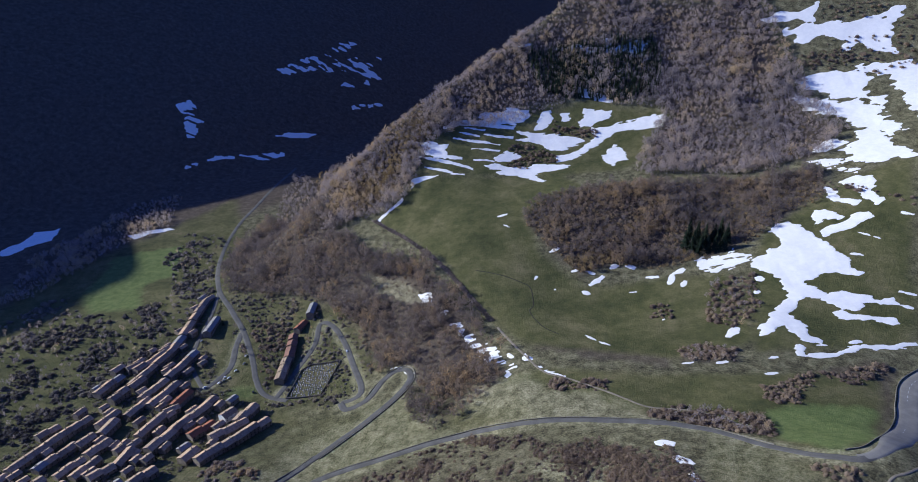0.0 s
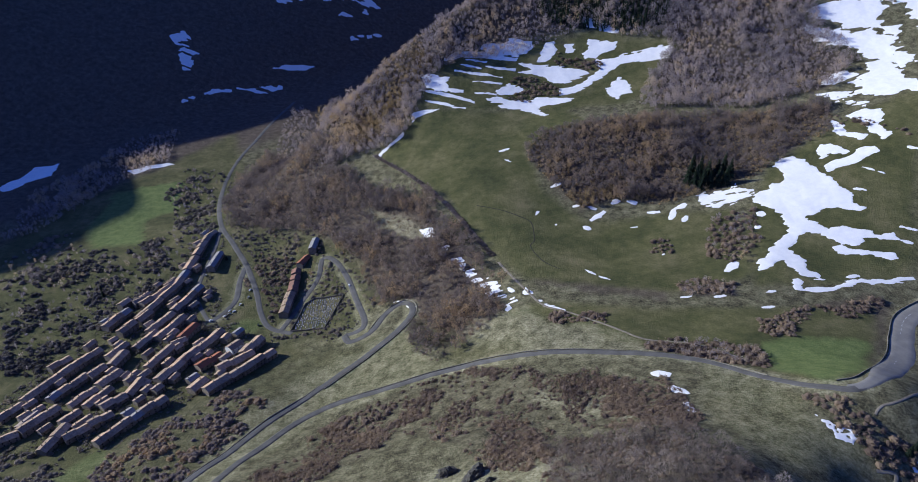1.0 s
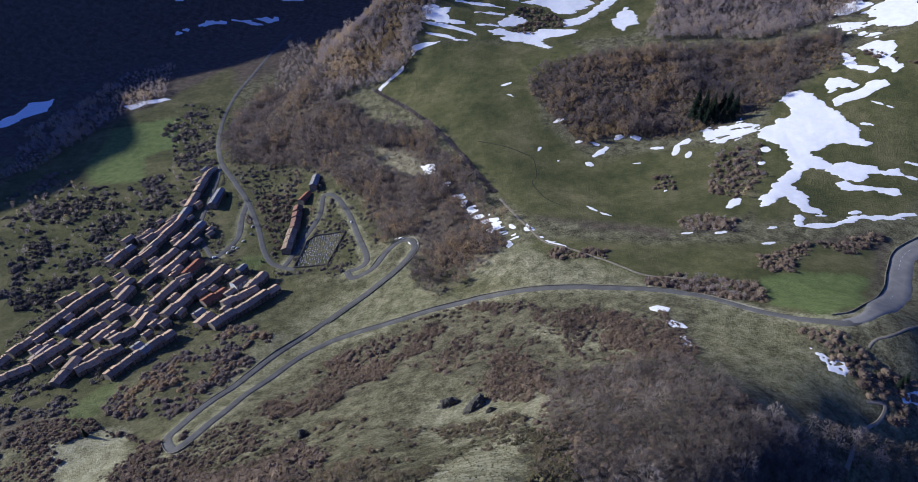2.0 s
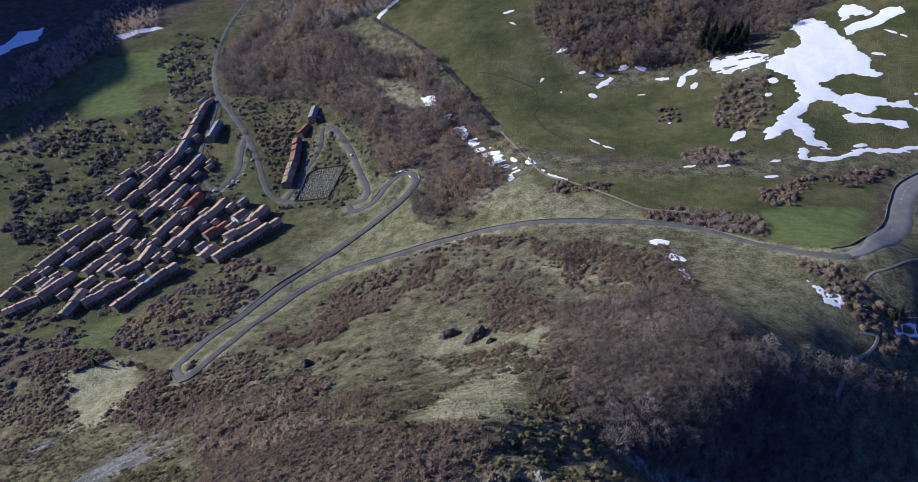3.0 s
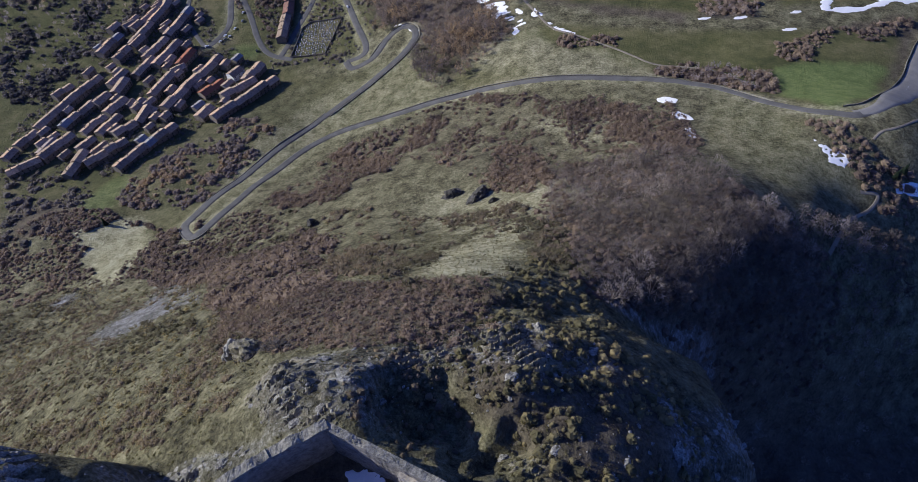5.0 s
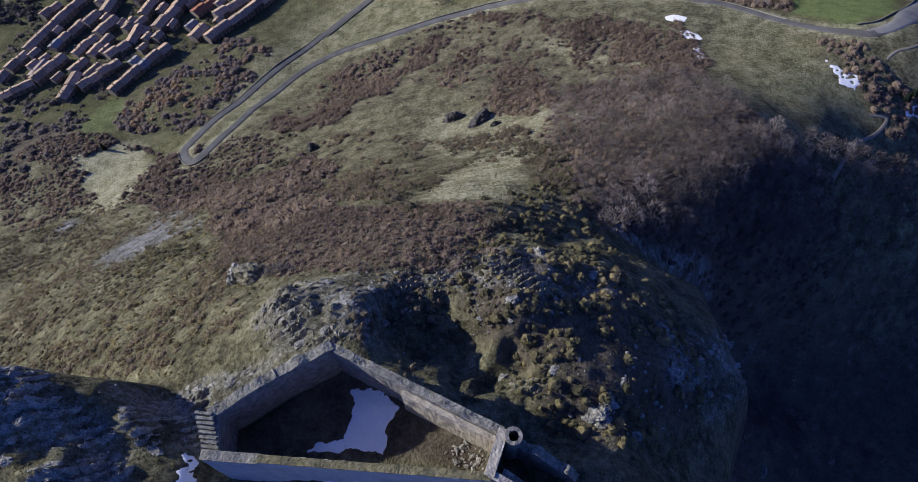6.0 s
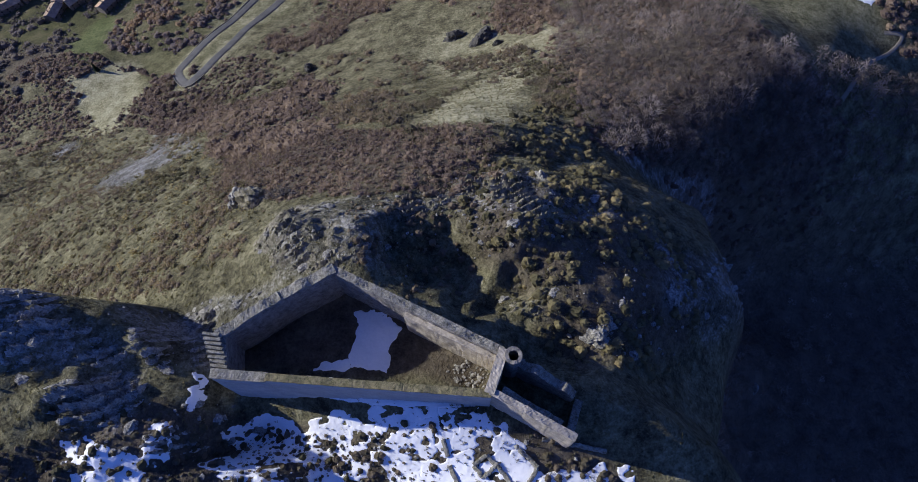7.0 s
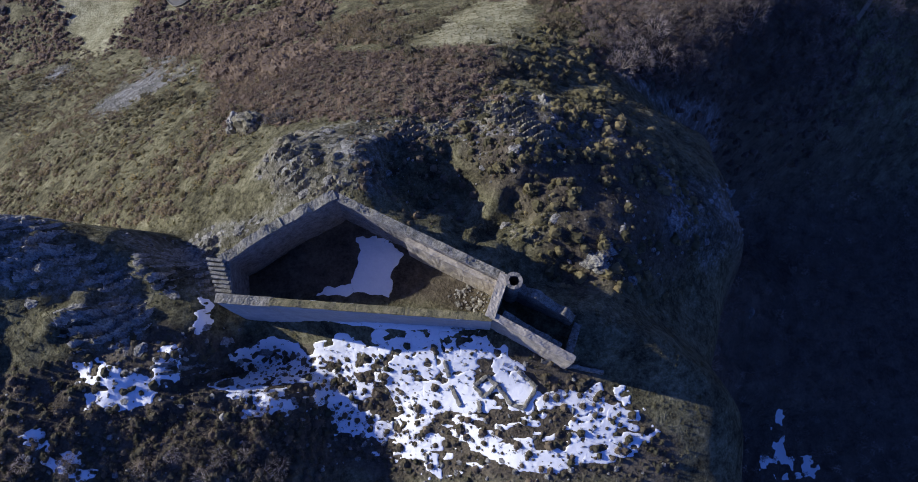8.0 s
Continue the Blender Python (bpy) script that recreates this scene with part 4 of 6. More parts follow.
spread("dry", [dry_clearing], 6, 9, 0.9)
spread("dry", [dry_crown], 9, 18, 0.82)
spread("dry", [dry_knoll, dry_upper, bare_glade], 6, 6, 0.45)
spread("dry", [road_bank], 8, 12, 0.30)
spread("dry", [field_right], 4, 3, 0.22)
spread("green", [field_right], 6, 5, 0.5)
spread("green", [road_strip], 9, 9, 0.5)
spread("litter", [meadow_right], 12, 14, 0.34)
for points in (pass_road, car_lane, farm_lane):
    line = np.array(points, float)
    away = np.full(gx.shape, 1e9)
    for (ax, ay), (bx, by) in zip(line, line[1:]):
        t = np.clip(((gx - ax) * (bx - ax) + (gy - ay) * (by - ay)) / ((bx - ax) ** 2 + (by - ay) ** 2), 0, 1)
        away = np.minimum(away, np.hypot(gx - ax - t * (bx - ax), gy - ay - t * (by - ay)))
    marks["dry"] = np.maximum(marks["dry"], 0.42 * (1 - step(away, 4, 12)))
spread("stone", [scree_upper, scree_small, scree_top], 4, 8, 0.85)
spread("stone", [crag_front, crag_left], 3, 3, 0.38)
spread("stone", [crag_far, crag_lit], 3, 3, 0.42)
spread("stone", [shade_track], 3, 2, 0.6)
spread("stone", [crag_west], 3, 3, 0.25)
# court: brown litter, laid heavily to stand in for the walls' shade as well
spread("litter", [court, terrace_scrub], 2, 2, 0.8)
marks["litter"] = np.maximum(marks["litter"], np.maximum(step((gy - gx) * 0.7071, 1000, 1080), step(gy, 1100, 1200)))
marks["litter"] = np.maximum(marks["litter"], step(gx, 62, 90) * (1 - step(gy, 110, 200)) * step(gy, -300, -200))
nx, ny = len(xs), len(ys)
corner = (np.arange(ny - 1)[:, None] * nx + np.arange(nx - 1)).ravel()
ground = sheet("ground", np.stack([gx, gy, gz], -1).reshape(-1, 3), np.stack([corner, corner + 1, corner + nx + 1, corner + nx], -1), HILLSIDE, True, {k: v.ravel() for k, v in marks.items()})
tagged(ground, "winter hillside of olive grass, brown litter and pale rock", "ground", kind="structure")


# ---- snow ----
def ground_at(x, y):
    """The height of the ground's own mesh."""
    x, y = np.asarray(x, float), np.asarray(y, float)
    i, j = np.clip(np.searchsorted(xs, x) - 1, 0, len(xs) - 2), np.clip(np.searchsorted(ys, y) - 1, 0, len(ys) - 2)
    u, v = (x - xs[i]) / (xs[i + 1] - xs[i]), (y - ys[j]) / (ys[j + 1] - ys[j])
    return (gz[j, i] * (1 - u) + gz[j, i + 1] * u) * (1 - v) + (gz[j + 1, i] * (1 - u) + gz[j + 1, i + 1] * u) * v


def snow_field(outline, cell, wild, size, cover=0.0, streak=1.0, deep=0.14, seed=3, holes=0.0):
    """A patch of old snow with a melted, rounded rim; cover widens it, holes lets the grass through."""
    ox, oy = np.array(outline).T
    px, py = np.arange(ox.min() - 2 * wild, ox.max() + 2 * wild + cell, cell), np.arange(oy.min() - 2 * wild, oy.max() + 2 * wild + cell, cell)
    vx, vy = np.meshgrid(px, py)
    d = edge_distance(vx, vy, outline) + wild * (1.5 * rough(vx / streak, vy * streak ** 0.5, size, 3, seed) + cover)
    if holes:
        d = np.minimum(d, 2.2 * size * (0.42 - holes + rough(vx / streak, vy * streak ** 0.5, size * 0.8, 3, seed + 7)))
    keep = (d[:-1, :-1] + d[1:, :-1] + d[:-1, 1:] + d[1:, 1:]) > 0
    w = len(px)
    base = (np.arange(len(py) - 1)[:, None] * w + np.arange(w - 1))[keep]
    if not len(base):
        return None
    dy_, dx_ = np.gradient(d, cell)
    quads = np.stack([base, base + 1, base + w + 1, base + w], -1)
    used, quads = np.unique(quads, return_inverse=True)
    quads = quads.reshape(-1, 4)
    rim = np.bincount(quads.ravel(), minlength=len(used)) < 4
    gx_, gy_, dd = dx_.ravel()[used], dy_.ravel()[used], d.ravel()[used]
    pull = np.where(rim, dd / (gx_ ** 2 + gy_ ** 2 + 0.05), 0)
    sx, sy = np.clip(-pull * gx_, -0.8 * cell, 0.8 * cell), np.clip(-pull * gy_, -0.8 * cell, 0.8 * cell)
    x, y = vx.ravel()[used] + sx, vy.ravel()[used] + sy
    z = ground_at(x, y) + np.where(rim, -0.05, deep + 0.03 * cell + 0.05 * rough(x, y, 4 * cell, 2, 12))
    ob = sheet("snow_patch", np.stack([x, y, z], -1), quads, SNOW, True)
    return tagged(ob, "patch of old white snow lying on winter grass", "snow", kind="stuff")


def snow_streak(ax, ay, bx, by, wide):
    """A narrow bank of snow from a to b."""
    long_ = math.dist((ax, ay), (bx, by)) + 0.01
    px, py = (by - ay) / long_ * wide, -(bx - ax) / long_ * wide
    rim = [(ax + px * 0.4, ay + py * 0.4), (ax - px * 0.4, ay - py * 0.4), ((ax + bx) / 2 - px, (ay + by) / 2 - py), (bx - px * 0.6, by - py * 0.6), (bx + px * 0.6, by + py * 0.6), ((ax + bx) / 2 + px, (ay + by) / 2 + py)]
    snow_field(rim, 0.8, 1.1, 6, 0.2, 1.5)


for outline, cell, wild, size, holes in (
    (snow_tongue, 0.9, 2.2, 8, 0.0), (snow_arm, 0.9, 2.5, 7, 0.12), (snow_finger, 0.9, 1.8, 7, 0.0), (snow_thumb, 0.9, 1.8, 7, 0.0), (snow_stream, 0.9, 1.6, 6, 0.0), (snow_rill, 0.9, 1.4, 6, 0.0),
    (snow_border, 0.9, 1.4, 6, 0.0), (snow_nape, 1.0, 2.0, 8, 0.0), (snow_crook, 1.0, 2.0, 8, 0.0), (snow_ridge, 1.6, 2.5, 10, 0.0), (snow_crest, 1.4, 4.0, 10, 0.0), (snow_upper, 1.3, 5.0, 12, 0.0),
    (snow_shelf, 1.2, 5.0, 10, 0.0), (snow_bend, 1.2, 4.0, 9, 0.0), (snow_clump, 1.1, 2.5, 8, 0.0), (snow_run, 1.1, 2.5, 8, 0.1), (snow_saddle, 1.3, 2.5, 8, 0.0), (snow_belt, 1.6, 4, 10, 0.0),
):
    snow_field(outline, cell, wild * 1.3, size * 0.7, 0.35, 2.2, 0.18, 3, holes)
for outline in (terrace_snow_a, terrace_snow_b, terrace_snow_c, terrace_snow_d, terrace_snow_e, terrace_snow_f, terrace_snow_g, terrace_snow_h, terrace_snow_i, terrace_snow_j, terrace_snow_k, terrace_snow_l, snow_line):
    snow_field(outline, 0.9, 2.6, 5, 0.35, 3.0, 0.18)
for outline, cell, wild, size, holes in (
    (snow_strip, 1.0, 1.5, 8, 0.0), (snow_glade, 1.0, 2.0, 6, 0.0), (snow_gully, 1.0, 2.0, 7, 0.45), (snow_path, 0.9, 1.4, 6, 0.2), (snow_valley, 2.0, 5, 18, 0.0),
    (snow_dark_a, 2.2, 6, 20, 0.1), (snow_dark_b, 2.2, 6, 20, 0.1), (snow_dark_c, 2.2, 5, 20, 0.0), (snow_dark_d, 2.4, 7, 16, 0.45), (snow_dark_e, 2.4, 7, 16, 0.4), (snow_dark_f, 2.4, 5, 18, 0.1),
    (snow_dark_g, 1.8, 4, 14, 0.0), (snow_hedge, 0.6, 0.8, 5, 0.0), (snow_hedge_b, 0.6, 0.8, 5, 0.0), (snow_hedge_c, 0.6, 0.8, 5, 0.0), (snow_bush, 0.6, 2, 4, 0.3), (snow_east, 0.8, 1.5, 8, 0.0), (snow_hairpin, 0.9, 1.6, 6, 0.0),
):
    snow_field(outline, cell, wild, size, 0.1, 1.5, 0.18, 3, holes)
for n, outline in enumerate((terrace_sheet_a, terrace_sheet_b, terrace_sheet_c, terrace_sheet_d, terrace_sheet_e, terrace_sheet_f, terrace_sheet_g, terrace_sheet_h, terrace_sheet_i, terrace_sheet_j, terrace_sheet_k, terrace_sheet_l, terrace_sheet_m, terrace_sheet_n, terrace_sheet_o, terrace_sheet_p, snow_left, snow_nook, snow_cleft, snow_lowleft, snow_footleft, snow_thicket)):
    snow_field(outline, 0.2, 0.9, 2.0, 0.7, 1.3, 0.12, 3 + n, 0.12 if n not in (3, 4, 5, 6) else 0.0)
snow_field(snow_terrace, 0.22, 1.2, 3.0, 0.0, 1.5, 0.10, 5, 0.42)
for outline, cell, wild, size, holes in ((snow_wallfoot, 0.25, 0.5, 3, 0.0), (snow_cliff, 0.6, 3, 5, 0.4), (snow_court, 0.18, 0.7, 2.5, 0.0), (snow_corner, 0.18, 0.5, 2.5, 0.0)):
    snow_field(outline, cell, wild, size, 0.3, 1.0, 0.12, 3, holes)
for bank in snow_stripes + snow_scraps + snow_crumbs:
    snow_streak(*bank)


# ---- roads ----
def smooth_line(points, gap):
    """A rounded line through points, cut every gap metres."""
    p = np.array([points[0], *points, points[-1]], float)
    out = []
    for a, b, c, d in zip(p, p[1:], p[2:], p[3:]):
        n = max(2, int(np.hypot(*(c - b)) / gap))
        for t in np.arange(n)[:, None] / n:
            out.append(0.5 * (2 * b + (c - a) * t + (2 * a - 5 * b + 4 * c - d) * t * t + (3 * b - a - 3 * c + d) * t ** 3))
    return np.vstack([np.vstack(out), p[-1:]])


def ribbon(name, points, width, material, label, category, lift=0.25, gap=2.0, taper=0.0, bench=0.5):
    line = smooth_line(points, gap)
    way = np.gradient(line, axis=0)
    way /= np.hypot(*way.T)[:, None] + 1e-9
    across = np.linspace(-1, 1, 7)
    edge_wobble = (1 + 0.04 * rough(line[:, 0], line[:, 1], 9, 2, 77)) * (1 - taper * (1 - step(np.linspace(0, 1, len(line)), 0, 0.3)))
    x = line[:, :1] - way[:, 1:] * across * width / 2 * edge_wobble[:, None]
    y = line[:, 1:] + way[:, :1] * across * width / 2 * edge_wobble[:, None]
    z = ground_at(x, y)
    z = (1 - bench) * z + bench * z.max(1, keepdims=True)
    z = np.maximum(z, ground_at(x, y)) + lift
    z[:, 0] -= lift + 0.4
    z[:, -1] -= lift + 0.4
    n, k = len(line), len(across)
    c = (np.arange(n - 1)[:, None] * k + np.arange(k - 1)).ravel()
    ob = sheet(name, np.stack([x, y, z], -1).reshape(-1, 3), np.stack([c, c + k, c + k + 1, c + 1], -1), material, True)
    return tagged(ob, label, category, kind="structure")


ribbon("road_car_park", car_park, 19.0, PALE_ASPHALT, "wide asphalt car park on the pass", "car park", 0.42, 2.0, 0.65)


def dashes(name, points, offset, long, gap, wide, label):
    """Broken painted lines that follow a road."""
    line = smooth_line(points, 0.5)
    way = np.gradient(line, axis=0)
    way /= np.hypot(*way.T)[:, None] + 1e-9
    verts, faces = [], []
    for k in range(0, len(line) - int(long / 0.5) - 1, int((long + gap) / 0.5)):
        for m in (k, k + int(long / 0.5)):
            for o in (offset - wide / 2, offset + wide / 2):
                x, y = line[m, 0] - way[m, 1] * o, line[m, 1] + way[m, 0] * o
                verts.append((x, y, float(ground_at(x, y)) + 0.55))
        n = len(verts)
        faces.append((n - 4, n - 2, n - 1, n - 3))
    return tagged(sheet(name, np.array(verts), np.array(faces), PAINT_LINE), label, "road marking", kind="structure")


dashes("trim_road_marking", car_park, 1.5, 4.0, 4.0, 0.45, "worn white dashed line on the asphalt")


def kerb_wall(name, points, offset, tall, material, label, category):
    """A low wall or rail that follows a road at a fixed distance from its middle."""
    line = smooth_line(points, 2.0)
    way = np.gradient(line, axis=0)
    way /= np.hypot(*way.T)[:, None] + 1e-9
    cols = []
    for o, up in ((offset - 0.22, -1.0), (offset - 0.22, tall), (offset + 0.22, tall), (offset + 0.22, -1.0)):
        x, y = line[:, 0] - way[:, 1] * o, line[:, 1] + way[:, 0] * o
        cols.append(np.stack([x, y, ground_at(x, y) + 0.35 + up + 0.1 * rough(x, y, 3, 2, 90)], -1))
    verts = np.stack(cols, 1).reshape(-1, 3)
    c = (np.arange(len(line) - 1)[:, None] * 4 + np.arange(3)).ravel()
    return tagged(sheet(name, verts, np.stack([c, c + 4, c + 5, c + 1], -1), material), label, category, kind="structure")


kerb_wall("trim_pass_wall", pass_road[17:26], 3.9, 0.7, COPING, "low mossy stone parapet along the road", "parapet")
kerb_wall("trim_bend_wall", pass_road[9:16], -3.9, 0.8, COPING, "low dark parapet round the hairpin", "parapet")
kerb_wall("trim_top_bend_wall", pass_road[2:10], 3.9, 0.7, COPING, "low stone parapet round the upper hairpin", "parapet")
kerb_wall("trim_car_park_wall", car_park, 9.6, 0.7, COPING, "low stone parapet round the car park", "parapet")
ribbon("road_village", village_road, 7.5, ASPHALT, "worn grey asphalt road leading into the village", "road")
ribbon("road_farm", farm_lane, 7.0, ASPHALT, "narrow asphalt lane round the cemetery", "road")
ribbon("road_pass", pass_road, 7.2, ASPHALT, "winding grey asphalt road with two hairpin bends", "road", 0.35)
ribbon("road_parking", car_lane, 8.0, ASPHALT, "asphalt lane with parked cars beside the village", "road")
ribbon("road_street", village_street, 6.0, ASPHALT, "village street between rows of houses", "road")
ribbon("path_meadow", foot_path, 3.0, DIRT, "trodden earth path across the meadow", "path", 0.2, 2.0, 0.0, 0.1)
ribbon("path_castle", castle_path, 2.8, DIRT, "pale earth path climbing to the castle", "path", 0.2, 2.0, 0.0, 0.1)
ribbon("path_drain", drain, 1.6, DARK_EARTH, "narrow dark drainage ditch in the meadow", "ditch", 0.12, 2.0, 0.0, 0.1)
ribbon("path_field", field_track, 2.2, DIRT, "earth track beside the field", "path", 0.2, 2.0, 0.0, 0.1)


# ---- plants ----
def blade(a, b, width, spin=0.0):
    """A thin triangle from a to b, width metres wide at a."""
    a, b = np.asarray(a, float), np.asarray(b, float)
    d = b - a
    side = np.cross(d, (math.cos(spin), math.sin(spin), 0.3))
    side *= width / 2 / (np.linalg.norm(side) + 1e-9)
    return np.array([a - side, a + side, b])


def stick(a, b, ra, rb):
    """A tapered three-sided stick, as triangles."""
    a, b = np.asarray(a, float), np.asarray(b, float)
    d = (b - a) / np.linalg.norm(b - a)
    u = np.cross(d, (0.3, 0.9, 0.1))
    u /= np.linalg.norm(u)
    v = np.cross(d, u)
    ring = [u * math.cos(k * 2.094) + v * math.sin(k * 2.094) for k in range(3)]
    return np.vstack([[a + ra * ring[k], a + ra * ring[(k + 1) % 3], b + rb * ring[k], b + rb * ring[k], a + ra * ring[(k + 1) % 3], b + rb * ring[(k + 1) % 3]] for k in range(3)])


def haze_tree(seed, twigs=60):
    """A leafless tree seen from afar, one metre high: trunk, rising limbs and a soft round haze of fine twigs."""
    r = np.random.default_rng(seed)
    out = [blade((0, 0, -0.03), (0, 0, 0.7), 0.04, 0.4)]
    for k in range(4):
        a = k * 1.6 + r.uniform(-0.4, 0.4)
        out.append(blade((0, 0, r.uniform(0.15, 0.4)), (0.24 * math.cos(a), 0.24 * math.sin(a), r.uniform(0.6, 0.9)), 0.03, a))
    wide = r.uniform(0.27, 0.40)
    for k in range(twigs):
        way = r.normal(0, 1, 3)
        way /= np.linalg.norm(way)
        spot = np.array((0, 0, 0.56)) + way * (wide, wide, 0.36) * r.uniform(0.2, 1) ** 0.5 * (1 + 0.25 * math.sin(3 * math.atan2(way[1], way[0]) + seed))
        d = way * 0.6 + r.normal(0, 0.5, 3) + (0, 0, 0.35)
        d /= np.linalg.norm(d)
        out.append(blade(spot - d * 0.06, spot + d * r.uniform(0.09, 0.17), 0.05, r.uniform(0, 6)))
    return np.vstack(out)


def fir_haze(seed):
    """A dark spruce seen from afar, one metre high: a narrow cone of drooping boughs."""
    r = np.random.default_rng(seed)
    out = [blade((0, 0, -0.03), (0, 0, 1.0), 0.05, 0.4)]
    for k in range(34):
        z, a = 0.08 + 0.88 * k / 33, r.uniform(0, 6.283)
        reach = 0.24 * (1.02 - z) * r.uniform(0.8, 1.2)
        out.append(blade((0, 0, z), (reach * math.cos(a), reach * math.sin(a), z - 0.35 * reach), 0.16 * (1.1 - z), a + 1.2))
    return np.vstack(out)


def far_bush(seed):
    """A rounded leafless shrub seen from afar, about one metre in radius."""
    return soft_bush(seed, 20, 0.36, 0.85, 0.55, 5)


def bush(seed, blades=44, width=0.10, high=0.8):
    """A leafless bush about one metre in radius: a rounded haze of stems over a few roots."""
    r = np.random.default_rng(seed)
    out = []
    for k in range(blades):
        a, tilt = r.uniform(0, 6.283), math.acos(r.uniform(0.0, 1.0))
        way = np.array((math.cos(a) * math.sin(tilt), math.sin(a) * math.sin(tilt), high * math.cos(tilt)))
        reach = r.uniform(0.65, 1.0) * (1 + 0.2 * math.sin(2 * a + seed))
        start = way * r.uniform(0.05, 0.6) * reach
        tip = way * reach + np.array((0, 0, 0.12)) + r.normal(0, 0.07, 3)
        out.append(blade(start - (0, 0, 0.08), tip, width, r.uniform(0, 6)))
    return np.vstack(out)


def soft_bush(seed, sprays=56, size=0.30, high=0.8, heart=0.6, sides=7):
    """A rounded leafless shrub about one metre in radius: a lumpy dense heart under a haze of fine sprays."""
    r = np.random.default_rng(seed)
    rings = []
    for tilt in (1.65, 1.05, 0.5):
        angles = [k * math.tau / sides + tilt for k in range(sides)]
        rings.append([np.array((math.cos(a) * math.sin(tilt), math.sin(a) * math.sin(tilt), high * math.cos(tilt))) * heart * r.uniform(0.75, 1.2) for a in angles])
    out = []
    for low_, up in zip(rings, rings[1:]):
        for k in range(sides):
            j = (k + 1) % sides
            out += [np.array([low_[k], low_[j], up[k]]), np.array([up[k], low_[j], up[j]])]
    out += [np.array([rings[2][k], rings[2][(k + 1) % sides], (0, 0, high * heart)]) for k in range(sides)]
    for k in range(sprays):
        a, tilt = r.uniform(0, 6.283), math.acos(r.uniform(-0.1, 1.0))
        way = np.array((math.cos(a) * math.sin(tilt), math.sin(a) * math.sin(tilt), high * math.cos(tilt)))
        spot = way * r.uniform(0.6, 0.95) * (1 + 0.22 * math.sin(2 * a + seed) + 0.12 * math.sin(5 * a))
        d = way + r.normal(0, 0.35, 3) + (0, 0, 0.35)
        out.append(blade(spot - d * 0.1, spot + d / np.linalg.norm(d) * size * r.uniform(0.7, 1.3), size * 0.62, r.uniform(0, 6)))
    return np.vstack(out)


def vase_tree(seed, limbs=9, sprays=150):
    """A leafless tree one metre high with pale limbs fanning up into a round crown of twigs."""
    r = np.random.default_rng(seed)
    out = [stick((0, 0, -0.04), (0.01, 0, 0.22), 0.022, 0.016)]
    for k in range(limbs):
        a, tilt = k * 2.4 + r.uniform(-0.4, 0.4), math.acos(r.uniform(0.15, 1.0))
        way = np.array((math.cos(a) * math.sin(tilt), math.sin(a) * math.sin(tilt), math.cos(tilt)))
        root, mid = np.array((0, 0, r.uniform(0.12, 0.25))), np.array((0, 0, 0.42)) + way * 0.2
        tip = np.array((0, 0, 0.5)) + way * (0.44, 0.44, 0.46) * r.uniform(0.85, 1.05)
        out += [stick(root, mid, 0.010, 0.006), stick(mid, tip, 0.006, 0.002)]
    for k in range(sprays):
        a, tilt = r.uniform(0, 6.283), math.acos(r.uniform(-0.35, 1.0))
        way = np.array((math.cos(a) * math.sin(tilt), math.sin(a) * math.sin(tilt), math.cos(tilt)))
        spot = np.array((0, 0, 0.52)) + way * (0.40, 0.40, 0.40) * r.uniform(0.45, 1) ** 0.5 * (1 + 0.15 * math.sin(3 * a + seed))
        d = way + r.normal(0, 0.5, 3) + (0, 0, 0.25)
        out.append(blade(spot - d * 0.04, spot + d / np.linalg.norm(d) * r.uniform(0.07, 0.13), 0.018, r.uniform(0, 6)))
    return np.vstack(out)


def scatter(outline, gap, thin=0.0, seed=1, lumpy=30, margin=0.0, ragged=5.0):
    """Jittered spots inside an outline, thinned by broad lumps."""
    r = np.random.default_rng(seed)
    ox, oy = np.array(outline).T
    px, py = np.meshgrid(np.arange(ox.min(), ox.max(), gap), np.arange(oy.min(), oy.max(), gap))
    px, py = (px + r.uniform(-0.5, 0.5, px.shape) * gap).ravel(), (py + r.uniform(-0.5, 0.5, py.shape) * gap).ravel()
    keep = edge_distance(px, py, outline) + rough(px, py, 18 + 2 * ragged, 3, seed + 8) * ragged > margin
    keep &= (rough(px, py, lumpy, 3, seed + 3) > thin - 0.45 * (1 - thin)) | (r.random(px.shape) < 0.12)
    px, py = px[keep], py[keep]
    return np.stack([px, py, height(px, py)], -1)


def off_road(spots, gap=6.0):
    """Drops spots that lie on a road."""
    keep = np.ones(len(spots), bool)
    for bare in (dry_clearing, dry_crown, scree_upper, scree_small):
        keep &= edge_distance(spots[:, 0], spots[:, 1], bare) + 9 * rough(spots[:, 0], spots[:, 1], 12, 3, 90) < 2
    for points, w in ((pass_road, 6.0), (village_road, 6.5), (farm_lane, 5.5), (car_lane, 6), (village_street, 5), (foot_path, 3), (castle_path, 3)):
        line = smooth_line(points, 4.0)
        for a in range(0, len(line), 40):
            seg = line[a:a + 40]
            d = np.hypot(spots[:, :1] - seg[:, 0], spots[:, 1:2] - seg[:, 1]).min(1)
            keep &= d > w
    return spots[keep]


def apart(spots, *bare):
    """Drops spots that lie inside any of the outlines."""
    for outline in bare:
        spots = spots[edge_distance(spots[:, 0], spots[:, 1], outline) < 0]
    return spots


